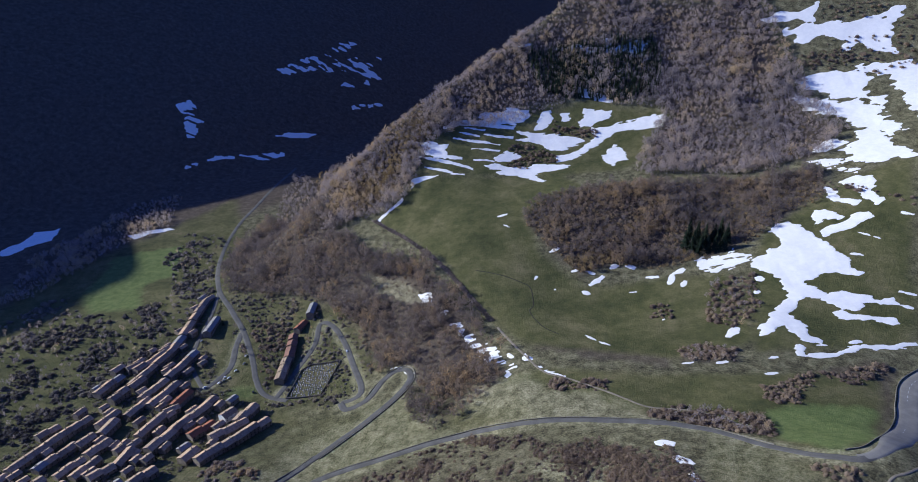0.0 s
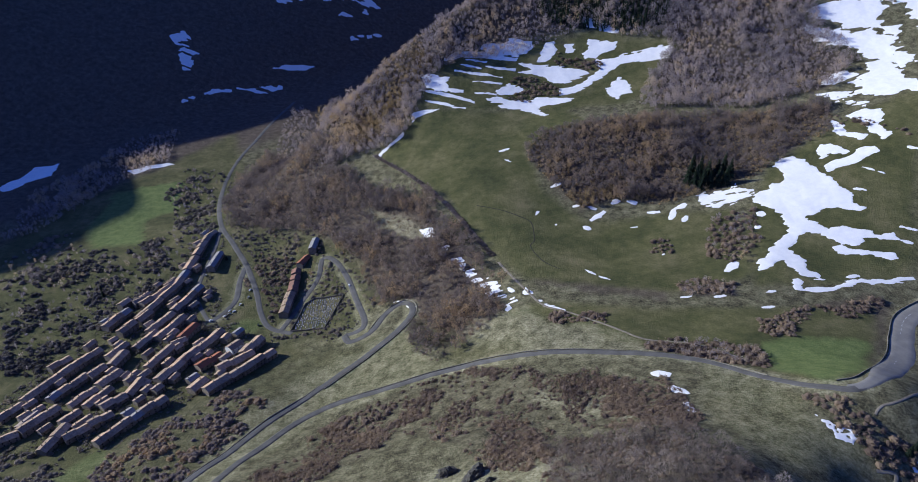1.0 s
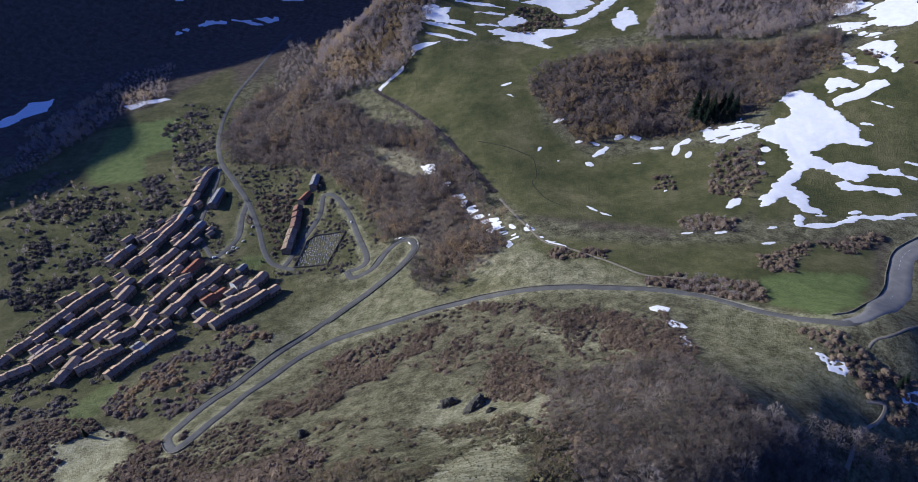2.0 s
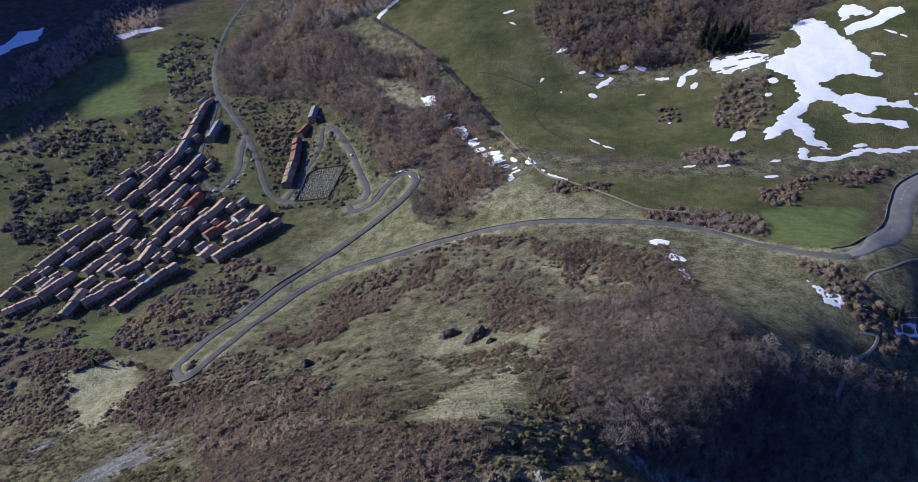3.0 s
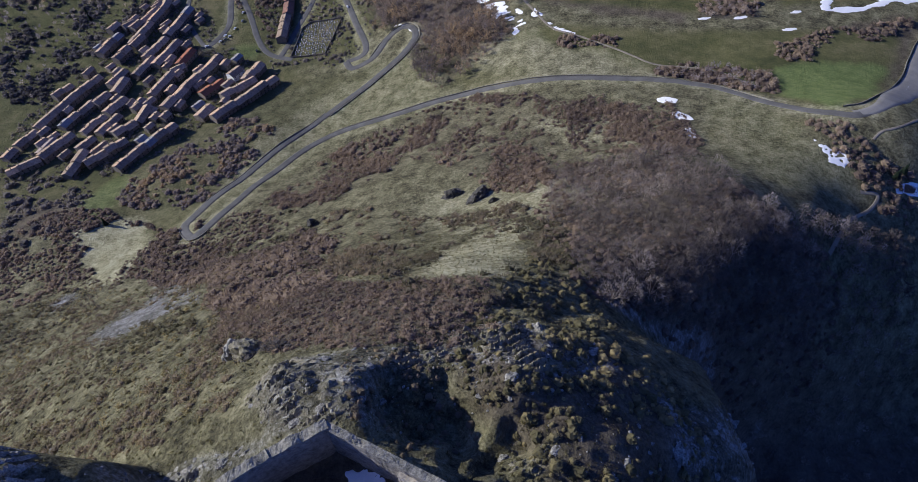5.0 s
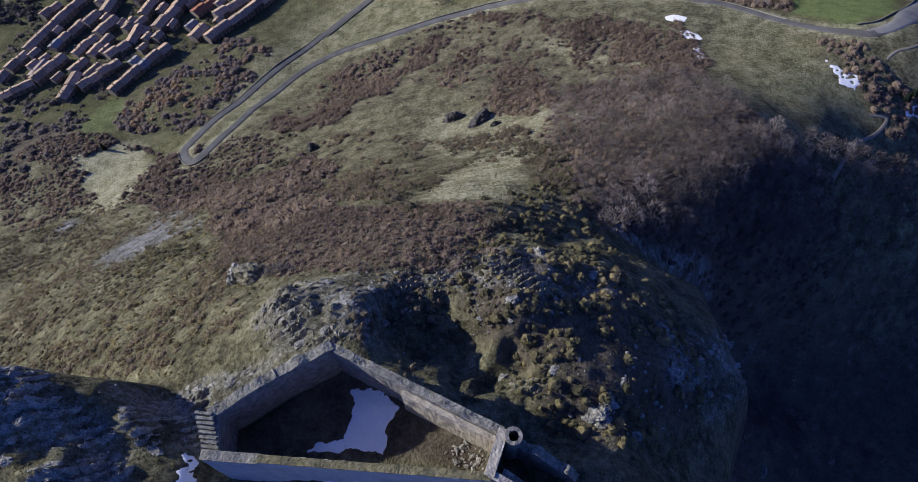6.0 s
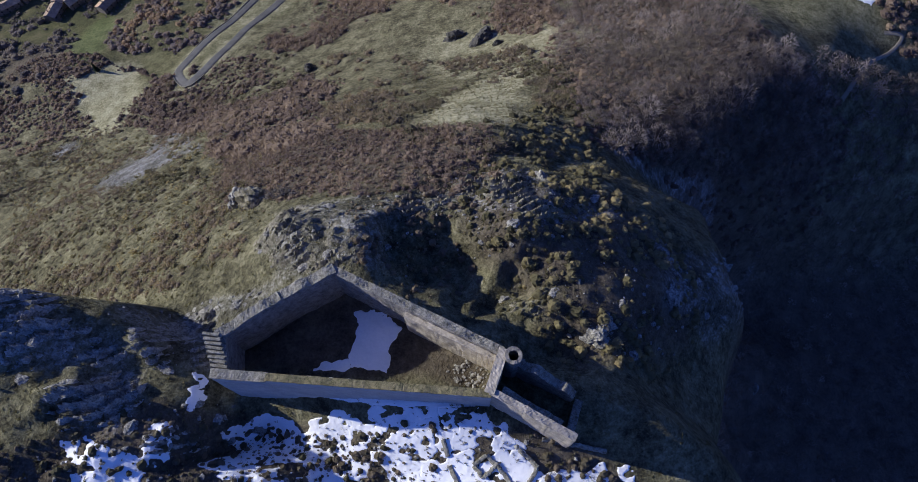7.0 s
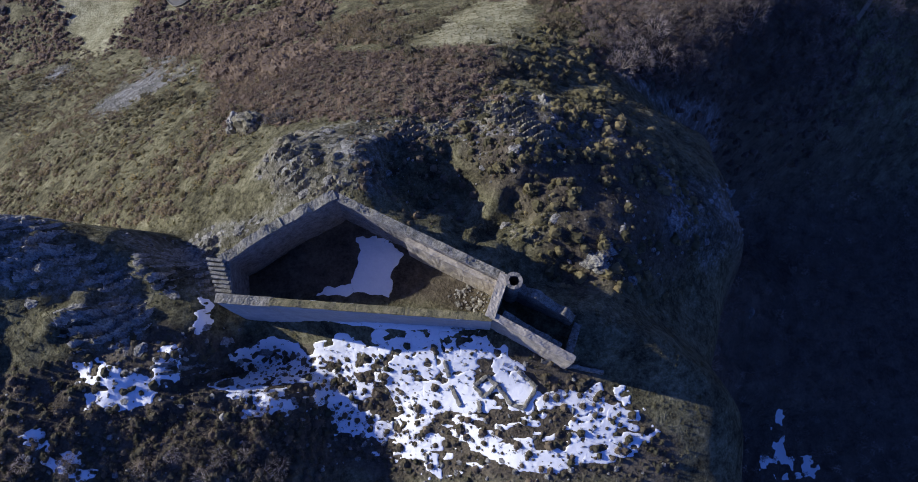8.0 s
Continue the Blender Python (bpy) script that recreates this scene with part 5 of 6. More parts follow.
def grow(name, templates, spots, low, high, material, label, category, seed=5, squash=0.25, swell=0.0):
    """One object that holds a plant on every spot, each turned, sized and tinted by chance."""
    r = np.random.default_rng(seed)
    out, tints = [], []
    kinds = r.integers(0, len(templates), len(spots))
    stature = 1 + swell * np.clip(1.3 * rough(spots[:, 0], spots[:, 1], 34, 3, seed + 2), -0.8, 0.8)
    for k, shape in enumerate(templates):
        here = spots[kinds == k]
        n = len(here)
        if not n:
            continue
        size, turn = (low + (high - low) * r.random(n) ** 2.2) * stature[kinds == k], r.uniform(0, 6.283, n)
        c, s = np.cos(turn)[:, None], np.sin(turn)[:, None]
        tall = size[:, None] * (1 + r.uniform(-squash, squash, (n, 1)))
        x, y, z = shape[:, 0] * size[:, None], shape[:, 1] * size[:, None], shape[:, 2] * tall
        out.append(np.stack([x * c - y * s + here[:, :1], x * s + y * c + here[:, 1:2], z + here[:, 2:]], -1).reshape(-1, 3))
        patchy = np.clip(0.5 + 0.7 * rough(here[:, 0], here[:, 1], 60, 3, seed) + r.normal(0, 0.22, n), 0, 1)
        tints.append(np.repeat(patchy, len(shape)))
    verts = np.vstack(out)
    ob = sheet(name, verts, np.arange(len(verts)).reshape(-1, 3), material, False, {"tint": np.concatenate(tints)})
    return tagged(ob, label, category, kind="stuff")


TREES = [haze_tree(k) for k in range(6)]
SPRUCES = [fir_haze(70 + k) for k in range(4)]
FINE_TREES = [vase_tree(20 + k) for k in range(5)]
BUSHES = [far_bush(k) for k in range(5)]
FINE_BUSHES = [soft_bush(30 + k, 60, 0.20, 0.75, 0.52) for k in range(5)]
BOXES = [soft_bush(90 + k, 96, 0.15, 0.9, 0.78) for k in range(5)]
MID_BUSHES = [soft_bush(150 + k, 40, 0.21, 0.85, 0.7, 6) for k in range(5)]
THICKETS = [soft_bush(130 + k, 90, 0.17, 0.8, 0.56) for k in range(5)]
TUFTS = [bush(60 + k, 11, 0.34, 0.7) for k in range(4)]

grow("spur_forest", TREES, apart(scatter(upper_wood, 5.2, -0.2, 11, 30, -16, 16), snow_belt), 8, 15, HAZY_WOOD, "leafless grey-brown forest covering the spur", "forest", 1, swell=0.55)
grow("ochre_trees", TREES, np.vstack([scatter(ochre_edge, 5.5, -0.1, 76, 20), scatter(ochre_flank, 7.0, 0.1, 86, 40, -8, 20), scatter(ochre_knoll, 5.5, 0.0, 78, 20)]), 5, 10, OCHRE, "ochre-brown oaks along the wood edge", "forest", 43, swell=0.55)
grow("spruce_belt_forest", SPRUCES, scatter(spruce_belt, 4.6, -0.2, 77, 20, -6, 14), 12, 20, NEEDLES, "dark spruce belt in the spur hollow", "forest", 44)
grow("spur_foot_forest", TREES, scatter(spur_foot_wood, 7.5, -0.2, 63), 6, 11, HAZY_WOOD, "leafless wood at the foot of the spur", "forest", 27, swell=0.55)
grow("shade_forest", TREES, scatter(shade_wood, 6, -0.1, 64), 6, 11, GREY_WOOD, "bare trees in the shaded hollow", "forest", 28)
grow("spur_undergrowth", BUSHES, scatter(upper_wood, 11, 0.1, 12), 2.2, 4.4, OCHRE, "ochre undergrowth between bare trees", "undergrowth", 2)
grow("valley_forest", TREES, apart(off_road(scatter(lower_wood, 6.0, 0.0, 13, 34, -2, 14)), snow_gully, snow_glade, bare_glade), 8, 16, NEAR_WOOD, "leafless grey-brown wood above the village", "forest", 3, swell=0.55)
grow("valley_undergrowth", BUSHES, apart(off_road(scatter(lower_wood, 8, 0.0, 14)), snow_gully, snow_glade), 1.5, 3.2, RUSSET, "russet undergrowth in the bare wood", "undergrowth", 4)
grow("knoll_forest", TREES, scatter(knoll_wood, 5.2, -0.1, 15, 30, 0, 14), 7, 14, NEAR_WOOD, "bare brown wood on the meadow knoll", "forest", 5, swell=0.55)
grow("knoll_undergrowth", BUSHES, scatter(knoll_wood, 5.5, -0.1, 16), 2.2, 4.4, OCHRE, "ochre scrub on the meadow knoll", "undergrowth", 6)
grow("river_wood", TREES, scatter(valley_wood, 6.5, -0.1, 17), 6, 12, HAZY_WOOD, "bare trees along the valley floor", "forest", 7, swell=0.55)
grow("garden_bushes", MID_BUSHES, off_road(np.vstack([scatter(garden_scrub, 4.6, 0.36, 18, 30, -10, 16), scatter(village_foot, 4.4, 0.3, 72, 14, -8, 14)])), 1.6, 6.0, DARK_TWIGS, "bare bushes and fruit trees in the gardens", "bushes", 8)
grow("flank_forest", FINE_TREES, scatter(flank_wood, 5.4, -0.1, 19, 30, 2, 12), 6, 12, GREY_WOOD, "tall leafless beeches on the shaded flank", "forest", 9)
grow("cliff_forest", FINE_TREES, scatter(flank_far_wood, 6, -0.1, 20), 6, 11, GREY_WOOD, "leafless trees below the cliff", "forest", 10)
grow("flank_undergrowth", MID_BUSHES, scatter(flank_wood, 4.0, 0.0, 21, 30, -6, 16), 1.4, 3.4, RUSSET, "brown brush under the beeches", "undergrowth", 11)
grow("ravine_forest", TREES, scatter([(80, -70), (78, 40), (95, 120), (230, 190), (300, 190), (300, -70)], 7.0, -0.1, 75), 5, 9, GREY_WOOD, "dark bare wood in the shaded ravine", "forest", 42)
grow("heath_brush", FINE_BUSHES, scatter(heath, 2.2, -0.2, 22, 14, -2, 10), 1.0, 2.8, RUSSET, "dense russet heath brush on the hillside", "brush", 12)
grow("hill_brush", THICKETS, off_road(scatter(hill_scrub, 3.1, 0.36, 23, 34, 0, 16)), 1.5, 4.4, RUSSET, "russet scrub on the hill crest", "brush", 13, 0.25, 0.5)
grow("crest_thicket", THICKETS, scatter(crest_thicket, 3.0, 0.1, 91, 22, -2, 10), 1.6, 4.4, RUSSET, "dense russet thicket on the hill crest", "brush", 54, 0.25, 0.4)
lee = np.array([(x, y, float(height(x, y))) for x, y in ((-61.5, 79), (-58, 78.5), (-54, 80.5), (-53, 82.5), (-52, 79.5), (-50.5, 81.5), (-49.5, 79), (-48, 80.5), (-46.5, 79))])
grow("boulder_bushes", THICKETS, lee, 2.0, 3.2, DARK_TWIGS, "dark bushes in the lee of a pale boulder", "bushes", 57)
grow("slope_brush", THICKETS, off_road(scatter(mid_scrub, 3.0, 0.3, 24, 28, -4, 16)), 1.0, 3.8, SCRUB, "brown scrub scattered over the slope", "brush", 14, 0.25, 0.5)
grow("west_brush", FINE_BUSHES, off_road(scatter(left_scrub, 2.5, 0.28, 25, 15, -4, 14)), 0.7, 2.6, SCRUB, "olive-brown brush on the sunny slope", "brush", 15, 0.25, 0.4)
grow("west_green_brush", BUSHES, off_road(scatter(left_scrub, 4.5, 0.15, 66, 16)), 0.8, 2.0, BOX_LEAF, "olive-green bushes on the sunny slope", "brush", 30)
grow("low_brush", MID_BUSHES, off_road(scatter(slope_scrub, 2.9, 0.15, 26, 20, -5, 14)), 1.2, 4.2, RUSSET, "brown brush above the hairpin", "brush", 16, 0.25, 0.5)
grow("bank_brush", MID_BUSHES, off_road(scatter(bank_scrub, 3.4, 0.25, 27, 18, -5, 14)), 1.8, 5.0, NEAR_WOOD, "bare bushes on the road bank", "bushes", 17)
grow("box_bushes", BOXES, scatter(box_scrub, 2.2, 0.22, 28, 9, -4, 8), 0.6, 2.1, BOX_LEAF, "rounded olive box bushes on the rocky slope", "bushes", 18)
grow("knoll_box_bushes", BOXES, scatter(spot_scrub, 1.8, -0.1, 29, 10), 0.4, 0.9, BOX_LEAF, "low olive bushes below the castle wall", "bushes", 19)
grow("crown_box_bushes", BOXES, scatter(crown_scrub, 2.5, 0.2, 82, 12, -5, 10), 0.8, 2.1, BOX_LEAF, "olive box bushes along the ridge edge", "bushes", 47)
grow("crag_bushes", BOXES, scatter(knoll_scrub, 1.9, 0.2, 79, 9), 0.3, 1.4, SCRUB, "low brown bushes on the rocky knoll", "bushes", 45)
grow("terrace_bushes", BOXES, apart(scatter(terrace_scrub, 1.7, 0.05, 30, 6), [(-5, 4.5), (-5, 14.5), (15, 14.5), (15, 4.5)]), 0.3, 1.3, SCRUB, "dark low bushes among the snow", "bushes", 20)
grow("terrace_trees", FINE_TREES, scatter(dark_brush, 7, 0.1, 61, 12), 3.5, 6, GREY_WOOD, "small bare trees on the castle terrace", "trees", 25)
grow("garden_trees", TREES, off_road(scatter(garden_scrub, 15, 0.0, 62)), 5, 9, HAZY_WOOD, "bare fruit trees in the gardens", "trees", 26)
grow("farm_bushes", MID_BUSHES, apart(off_road(scatter(farm_yard, 5.5, 0.2, 92, 18, -4, 10)), cemetery, [(-204, 565), (-204, 720), (-176, 720), (-182, 565)]), 1.2, 4.2, DARK_TWIGS, "bare garden shrubs round the farm and cemetery", "bushes", 55)
grow("farm_trees", TREES, apart(off_road(scatter(farm_yard, 13, 0.1, 93, 18)), cemetery, [(-204, 565), (-204, 720), (-176, 720), (-182, 565)]), 5, 10, NEAR_WOOD, "bare fruit trees round the farm", "trees", 56)
grow("terrace_thicket", FINE_BUSHES, scatter(terrace_low, 1.9, 0.05, 65, 6), 0.5, 1.5, SCRUB, "brown thicket among the snow patches", "brush", 29)
grow("terrace_brush", FINE_BUSHES, scatter(dark_brush, 2.0, -0.25, 31, 10), 0.8, 2.0, SCRUB, "bare brush on the castle terrace", "brush", 21)
hedges = np.vstack([off_road(scatter(o, g, -0.2, 40 + k, 20)) for k, (o, g) in enumerate(((hedge_road, 3.5), (hedge_basin, 4), (hedge_gully, 4), (hedge_bank, 5), (bush_basin, 5.5), (bush_upper, 7), (bush_path, 4), (bush_east, 4.5), (bush_meadow, 6), (farm_garden, 7), (road_bush, 5), (bush_snow, 11), (hedge_terrace, 5), (hedge_hollow, 5), (copse_snow, 6), (copse_crest, 8), (copse_east, 8)))])
grow("hedge_bushes", MID_BUSHES, hedges, 2.0, 5.2, RUSSET, "brown hedgerow bushes between the meadows", "hedge", 22)
grow("hedge_trees", TREES, off_road(np.vstack([scatter(hedge_road, 8, -0.3, 67), scatter(bush_basin, 12, 0.0, 68), scatter(hedge_basin, 9, -0.2, 69)])), 5, 9, HAZY_WOOD, "bare trees in the hedgerows", "trees", 39)
# darker twigs here stand in for the shadow side of hedge and wall
grow("wall_hedge", MID_BUSHES, np.array([(x + dx, y, height(x + dx, y)) for x, y in smooth_line(wall_lane, 2.4) for dx in (-2.2, -0.4, 1.5)]), 1.6, 3.2, GREY_WOOD, "hedge along an old field wall, its shadow side put into dark twigs", "hedge", 23)
hilltop = [(-150, 20), (-110, 110), (-60, 190), (10, 260), (70, 220), (60, 120), (75, 60), (40, -10), (-60, -15), (-140, -10)]
tufts = scatter(hilltop, 1.7, -0.2, 70, 9)
tufts = tufts[(edge_distance(tufts[:, 0], tufts[:, 1], court) < -1) & (edge_distance(tufts[:, 0], tufts[:, 1], [(3, 22), (7, 30), (24, 22), (19, 12)]) < 0)]
grow("grass_tufts", TUFTS, tufts, 0.3, 0.85, GRASS_TUFT, "pale winter grass tufts on the hilltop", "grass", 24)


# ---- castle ruin ----
wall_lines = []


def rough_wall(name, a, b, thick, low, tops, parent, seed, cap=True, jag=0.35, face=None, topping=None):
    """A standing length of rubble masonry from a to b, with a worn uneven top; tops: its height at both ends."""
    a, b = Vector(a), Vector(b)
    if topping is None:
        wall_lines.append((a, b, thick, tops))
    way = (b - a).normalized()
    side = Vector((-way.y, way.x))
    n = max(3, int((b - a).length / 0.3))
    levels = 7
    rings, caps = [], []
    for k in range(n + 1):
        t = k / n
        c = a.lerp(b, t)
        top = tops[0] + (tops[1] - tops[0]) * t + jag * noise.noise((c.x * 0.35, c.y * 0.35, seed)) + 0.10 * jag * noise.noise((c.x * 1.3, c.y * 1.3, seed))
        ring = []
        for s in (1, -1):
            order = range(levels) if s == 1 else reversed(range(levels))
            for lv in order:
                z = low + (top - low) * lv / (levels - 1)
                p = c + side * s * thick / 2
                bulge = 0.22 * noise.noise((p.x * 0.5, p.y * 0.5, z * 0.5 + seed)) + 0.10 * noise.noise((p.x * 1.7, p.y * 1.7, z * 1.7))
                q = p + side * s * bulge
                ring.append((q.x, q.y, z))
        rings.append(ring)
        w = thick / 2 + 0.05
        caps.append([(*(c + side * o * w), top + 0.10 + 0.08 * noise.noise((c.x * 0.7 + o * 1.1, c.y * 0.7 - o, seed)) + random.uniform(-0.05, 0.05)) for o in (-1.02, -0.6, -0.15, 0.3, 0.7, 1.02)])
    bm = bmesh.new()
    vs = [[bm.verts.new(p) for p in ring] for ring in rings]
    m = 2 * levels
    for r0, r1 in zip(vs, vs[1:]):
        for j in range(m):
            bm.faces.new((r0[j], r1[j], r1[(j + 1) % m], r0[(j + 1) % m]))
    bm.faces.new(vs[0])
    bm.faces.new(vs[-1][::-1])
    bmesh.ops.recalc_face_normals(bm, faces=bm.faces)
    wall = part(name, bm, face or MASONRY, parent)
    if cap:
        bm = bmesh.new()
        cs = [[bm.verts.new(p) for p in row] for row in caps]
        for r0, r1 in zip(cs, cs[1:]):
            for j in range(5):
                bm.faces.new((r0[j], r0[j + 1], r1[j + 1], r1[j]))
        bmesh.ops.recalc_face_normals(bm, faces=bm.faces)
        bmesh.ops.solidify(bm, geom=bm.faces[:], thickness=0.25)
        part("wall_top", bm, topping or COPING, wall, "grass-grown rubble top" if topping is GRASSY else "mortar top in a sunlit tone" if topping is SUNLIT_MORTAR else "worn mossy rubble top")
    return wall


castle = thing("castle_ruin", pose(0, 0, 0), "roofless limestone castle ruin with walled court and keep", "castle")
rough_wall("south_corner_wall", (-47.2, 24.5), (-36.6, 23.76), 1.7, 276, (302.3, 302.4), castle, 1, face=SNOWLIT_RENDER)
rough_wall("south_wall", (-36.8, 23.78), (4.4, 20.9), 1.35, 278, (302.7, 303.0), castle, 1, True, 0.25, SNOWLIT_RENDER, GRASSY)
rough_wall("west_wall", (-45.4, 24.3), (-46.6, 32.2), 2.0, 272, (300.4, 302.6), castle, 2)
rough_wall("north_west_wall", (-47.0, 31.6), (-36.0, 39.3), 1.8, 272, (302.8, 303.2), castle, 3, True, 0.8)
rough_wall("north_wall", (-36.6, 38.9), (-25.8, 44.8), 1.9, 272, (303.0, 303.4), castle, 4, True, 0.8)
rough_wall("north_east_wall", (-26.6, 44.9), (6.6, 28.6), 1.5, 272, (303.4, 303.2), castle, 5, True, 0.5)
# the next three walls carry their sunlight as a paler, tan colour
rough_wall("wall_walk", (-12.0, 36.3), (5.9, 27.4), 0.9, 288, (301.2, 301.6), castle, 6, True, 0.2, SUNLIT_MORTAR, SUNLIT_MORTAR)
rough_wall("cross_wall", (6.8, 28.9), (4.0, 20.9), 1.7, 286, (304.0, 303.6), castle, 7, True, 0.3, SUNLIT_MORTAR, SUNLIT_MORTAR)
rough_wall("keep_south_wall", (4.2, 21.4), (19.4, 13.5), 1.25, 270, (303.6, 301.6), castle, 8, True, 0.2, SUNLIT_MORTAR, SUNLIT_MORTAR)
rough_wall("keep_inner_wall", (6.4, 21.6), (17.2, 16.0), 1.5, 272, (302.2, 299.6), castle, 11, True, 1.8)
rough_wall("keep_north_wall", (9.8, 27.2), (20.4, 21.8), 1.6, 274, (301.6, 296.8), castle, 9, True, 3.0)
rough_wall("keep_east_wall", (21.6, 21.4), (19.2, 15.2), 1.4, 268, (294.0, 295.6), castle, 10, True, 1.4)
bm = bmesh.new()
outer, inner = [], []
for k in range(20):
    a = k * math.tau / 20
    for ring, r in ((outer, 1.65), (inner, 0.95)):
        d = r + 0.12 * noise.noise((math.cos(a) * 2, math.sin(a) * 2, r))
        x, y = 8.5 + d * math.cos(a), 27.6 + d * math.sin(a)
        ring.append((bm.verts.new((x, y, 286)), bm.verts.new((x, y, 304.2 + 0.3 * noise.noise((x, y, 3))))))
for k in range(20):
    j = (k + 1) % 20
    bm.faces.new((outer[k][0], outer[j][0], outer[j][1], outer[k][1]))
    bm.faces.new((inner[j][0], inner[k][0], inner[k][1], inner[j][1]))
    bm.faces.new((outer[k][1], outer[j][1], inner[j][1], inner[k][1]))
part("stair_turret", bm, MASONRY, castle, "hollow round stair turret")
for k in range(9):
    bm = bmesh.new()
    block(bm, (-1.65, -0.29, -9), (1.65, 0.29, 0), 0.09)
    for v in bm.verts:
        v.co += Vector((noise.noise((v.co.x, v.co.y, k)), noise.noise((v.co.y, k, v.co.x)), 0)) * 0.12
    stair = part("stair_step", bm, COPING, castle, "worn stone stair step")
    stair.matrix_world = pose(-47.9 + 0.24 * k, 31.7 - 0.8 * k, 303.2 - 0.27 * k, 0, 0, -8 + 2 * (k % 3))


def low_wall(a, b, tall, thick, seed):
    """A low ruined wall on the terrace, its top broken and uneven, on its own ground."""
    n = max(4, int(math.dist(a, b) / 0.3))
    ex, ey = (b[0] - a[0]) / math.dist(a, b), (b[1] - a[1]) / math.dist(a, b)
    bm = bmesh.new()
    rings = []
    for k in range(n + 1):
        x, y = a[0] + (b[0] - a[0]) * k / n, a[1] + (b[1] - a[1]) * k / n
        wob = 0.16 * noise.noise((x * 0.9, y * 0.9, seed))
        ring = []
        for o, up in ((-0.58, -0.5), (-0.55, 0.45), (-0.42, 0.95), (0.0, 1.05), (0.42, 0.95), (0.55, 0.45), (0.58, -0.5)):
            px, py = x - ey * (o * thick + wob), y + ex * (o * thick + wob)
            bump_ = 0.14 * noise.noise((px * 2.7, py * 2.7, up * 2 + seed)) + random.uniform(-0.05, 0.05)
            ring.append(bm.verts.new((px + bump_ * -ey, py + bump_ * ex, float(height(px, py)) + up * tall * (0.75 + 0.45 * noise.noise((x * 0.6, y * 0.6, seed + 4))) + bump_)))
        rings.append(ring)
    for r0, r1 in zip(rings, rings[1:]):
        for j in range(6):
            bm.faces.new((r0[j], r1[j], r1[j + 1], r0[j + 1]))
    bm.faces.new(rings[0])
    bm.faces.new(rings[-1][::-1])
    bmesh.ops.recalc_face_normals(bm, faces=bm.faces)
    ob = part("ruined_wall", bm, COPING)
    return tagged(ob, "low dry-stone footing wall of a vanished house in snow", "ruined wall", "ruined walls on the terrace")


for n, (a, b) in enumerate((((-3.4, 9.8), (-1.6, 5.9)), ((1.3, 9.8), (3.8, 11.6)), ((3.8, 11.6), (5.8, 9.8)), ((5.8, 9.8), (3.2, 7.6)), ((3.2, 7.6), (1.3, 9.8)), ((11.2, 5.5), (13.6, 9.5)), ((13.6, 9.5), (10.0, 12.6)), ((6.0, 9.6), (8.6, 6.2)), ((8.6, 6.2), (11.2, 5.4)), ((-4.6, 14.4), (-3.8, 11.4)), ((2.2, 6.8), (2.4, 4.6)), ((14.5, 14.5), (27, 12.5)))):
    low_wall(a, b, 0.8, 0.75, n)


# ---- rocks ----
def crag(x, y, size, tall, turn, seed, label="weathered grey limestone outcrop with cracked ledges", name="rock_outcrop", fine=4, material=None):
    bm = bmesh.new()
    bmesh.ops.create_icosphere(bm, subdivisions=fine, radius=1)
    for v in bm.verts:
        p = v.co.copy()
        lump = noise.noise(p * 1.1 + Vector((seed, 0, 0)))
        ridge = 1 - abs(noise.noise(p * 2.2 + Vector((0, seed, 0)))) * 2
        crack = 1 - abs(noise.noise(p * 5.5 + Vector((seed, seed, 0)))) * 2
        ledge = noise.noise(Vector((p.x * 1.2, p.y * 1.2, p.z * 6 + seed)))
        v.co = p * (0.9 + 0.45 * lump + 0.24 * ridge + 0.13 * crack + 0.16 * ledge + 0.05 * noise.noise(p * 13))
        v.co = Vector((v.co.x * size, v.co.y * size * 0.62, v.co.z * tall))
    ob = part(name, bm, material or ROCK)
    ob.matrix_world = pose(x, y, float(height(x, y)) - 0.42 * tall, 0, 0, turn)
    return tagged(ob, label, "rock", "outcrops on the castle hill")


for n, (x, y) in enumerate(crag_spots):
    if n not in (0, 1, 21, 22, 23, 24, 25, 27):
        continue
    if n in (0, 1):
        if n == 0:
            crag(x, y, 4.2, 4.4, 100, 4.1, "pale limestone boulder standing in brown heath", fine=4)
            crag(-58.5, 81, 5.4, 4.6, -14, 6.3, "turf-grown limestone hump behind a pale boulder", fine=4, material=TURFED_ROCK)
        continue
    crag(x, y, random.uniform(2.1, 3.0), random.uniform(1.3, 2.0), random.uniform(0, 360), n * 3.7)
for n, (x, y) in enumerate(ledge_spots):
    big = random.uniform(0.8, 1.7)
    crag(x, y, big, big * random.uniform(0.32, 0.5), random.uniform(-30, 60), 90 + n * 2.3, "jagged pale limestone ledge breaking through winter grass", fine=4 if n < 6 else 3)
for n, (x, y) in enumerate(outcrop_spots):
    crag(x, y, (6.5, 7.5, 4.5, 3.5, 3.0)[n], (5.5, 6.5, 6.0, 3.0, 3.0)[n], n * 50, 60 + n * 2.1, "dark rock pinnacle standing on the hill crest", material=DARK_ROCK)


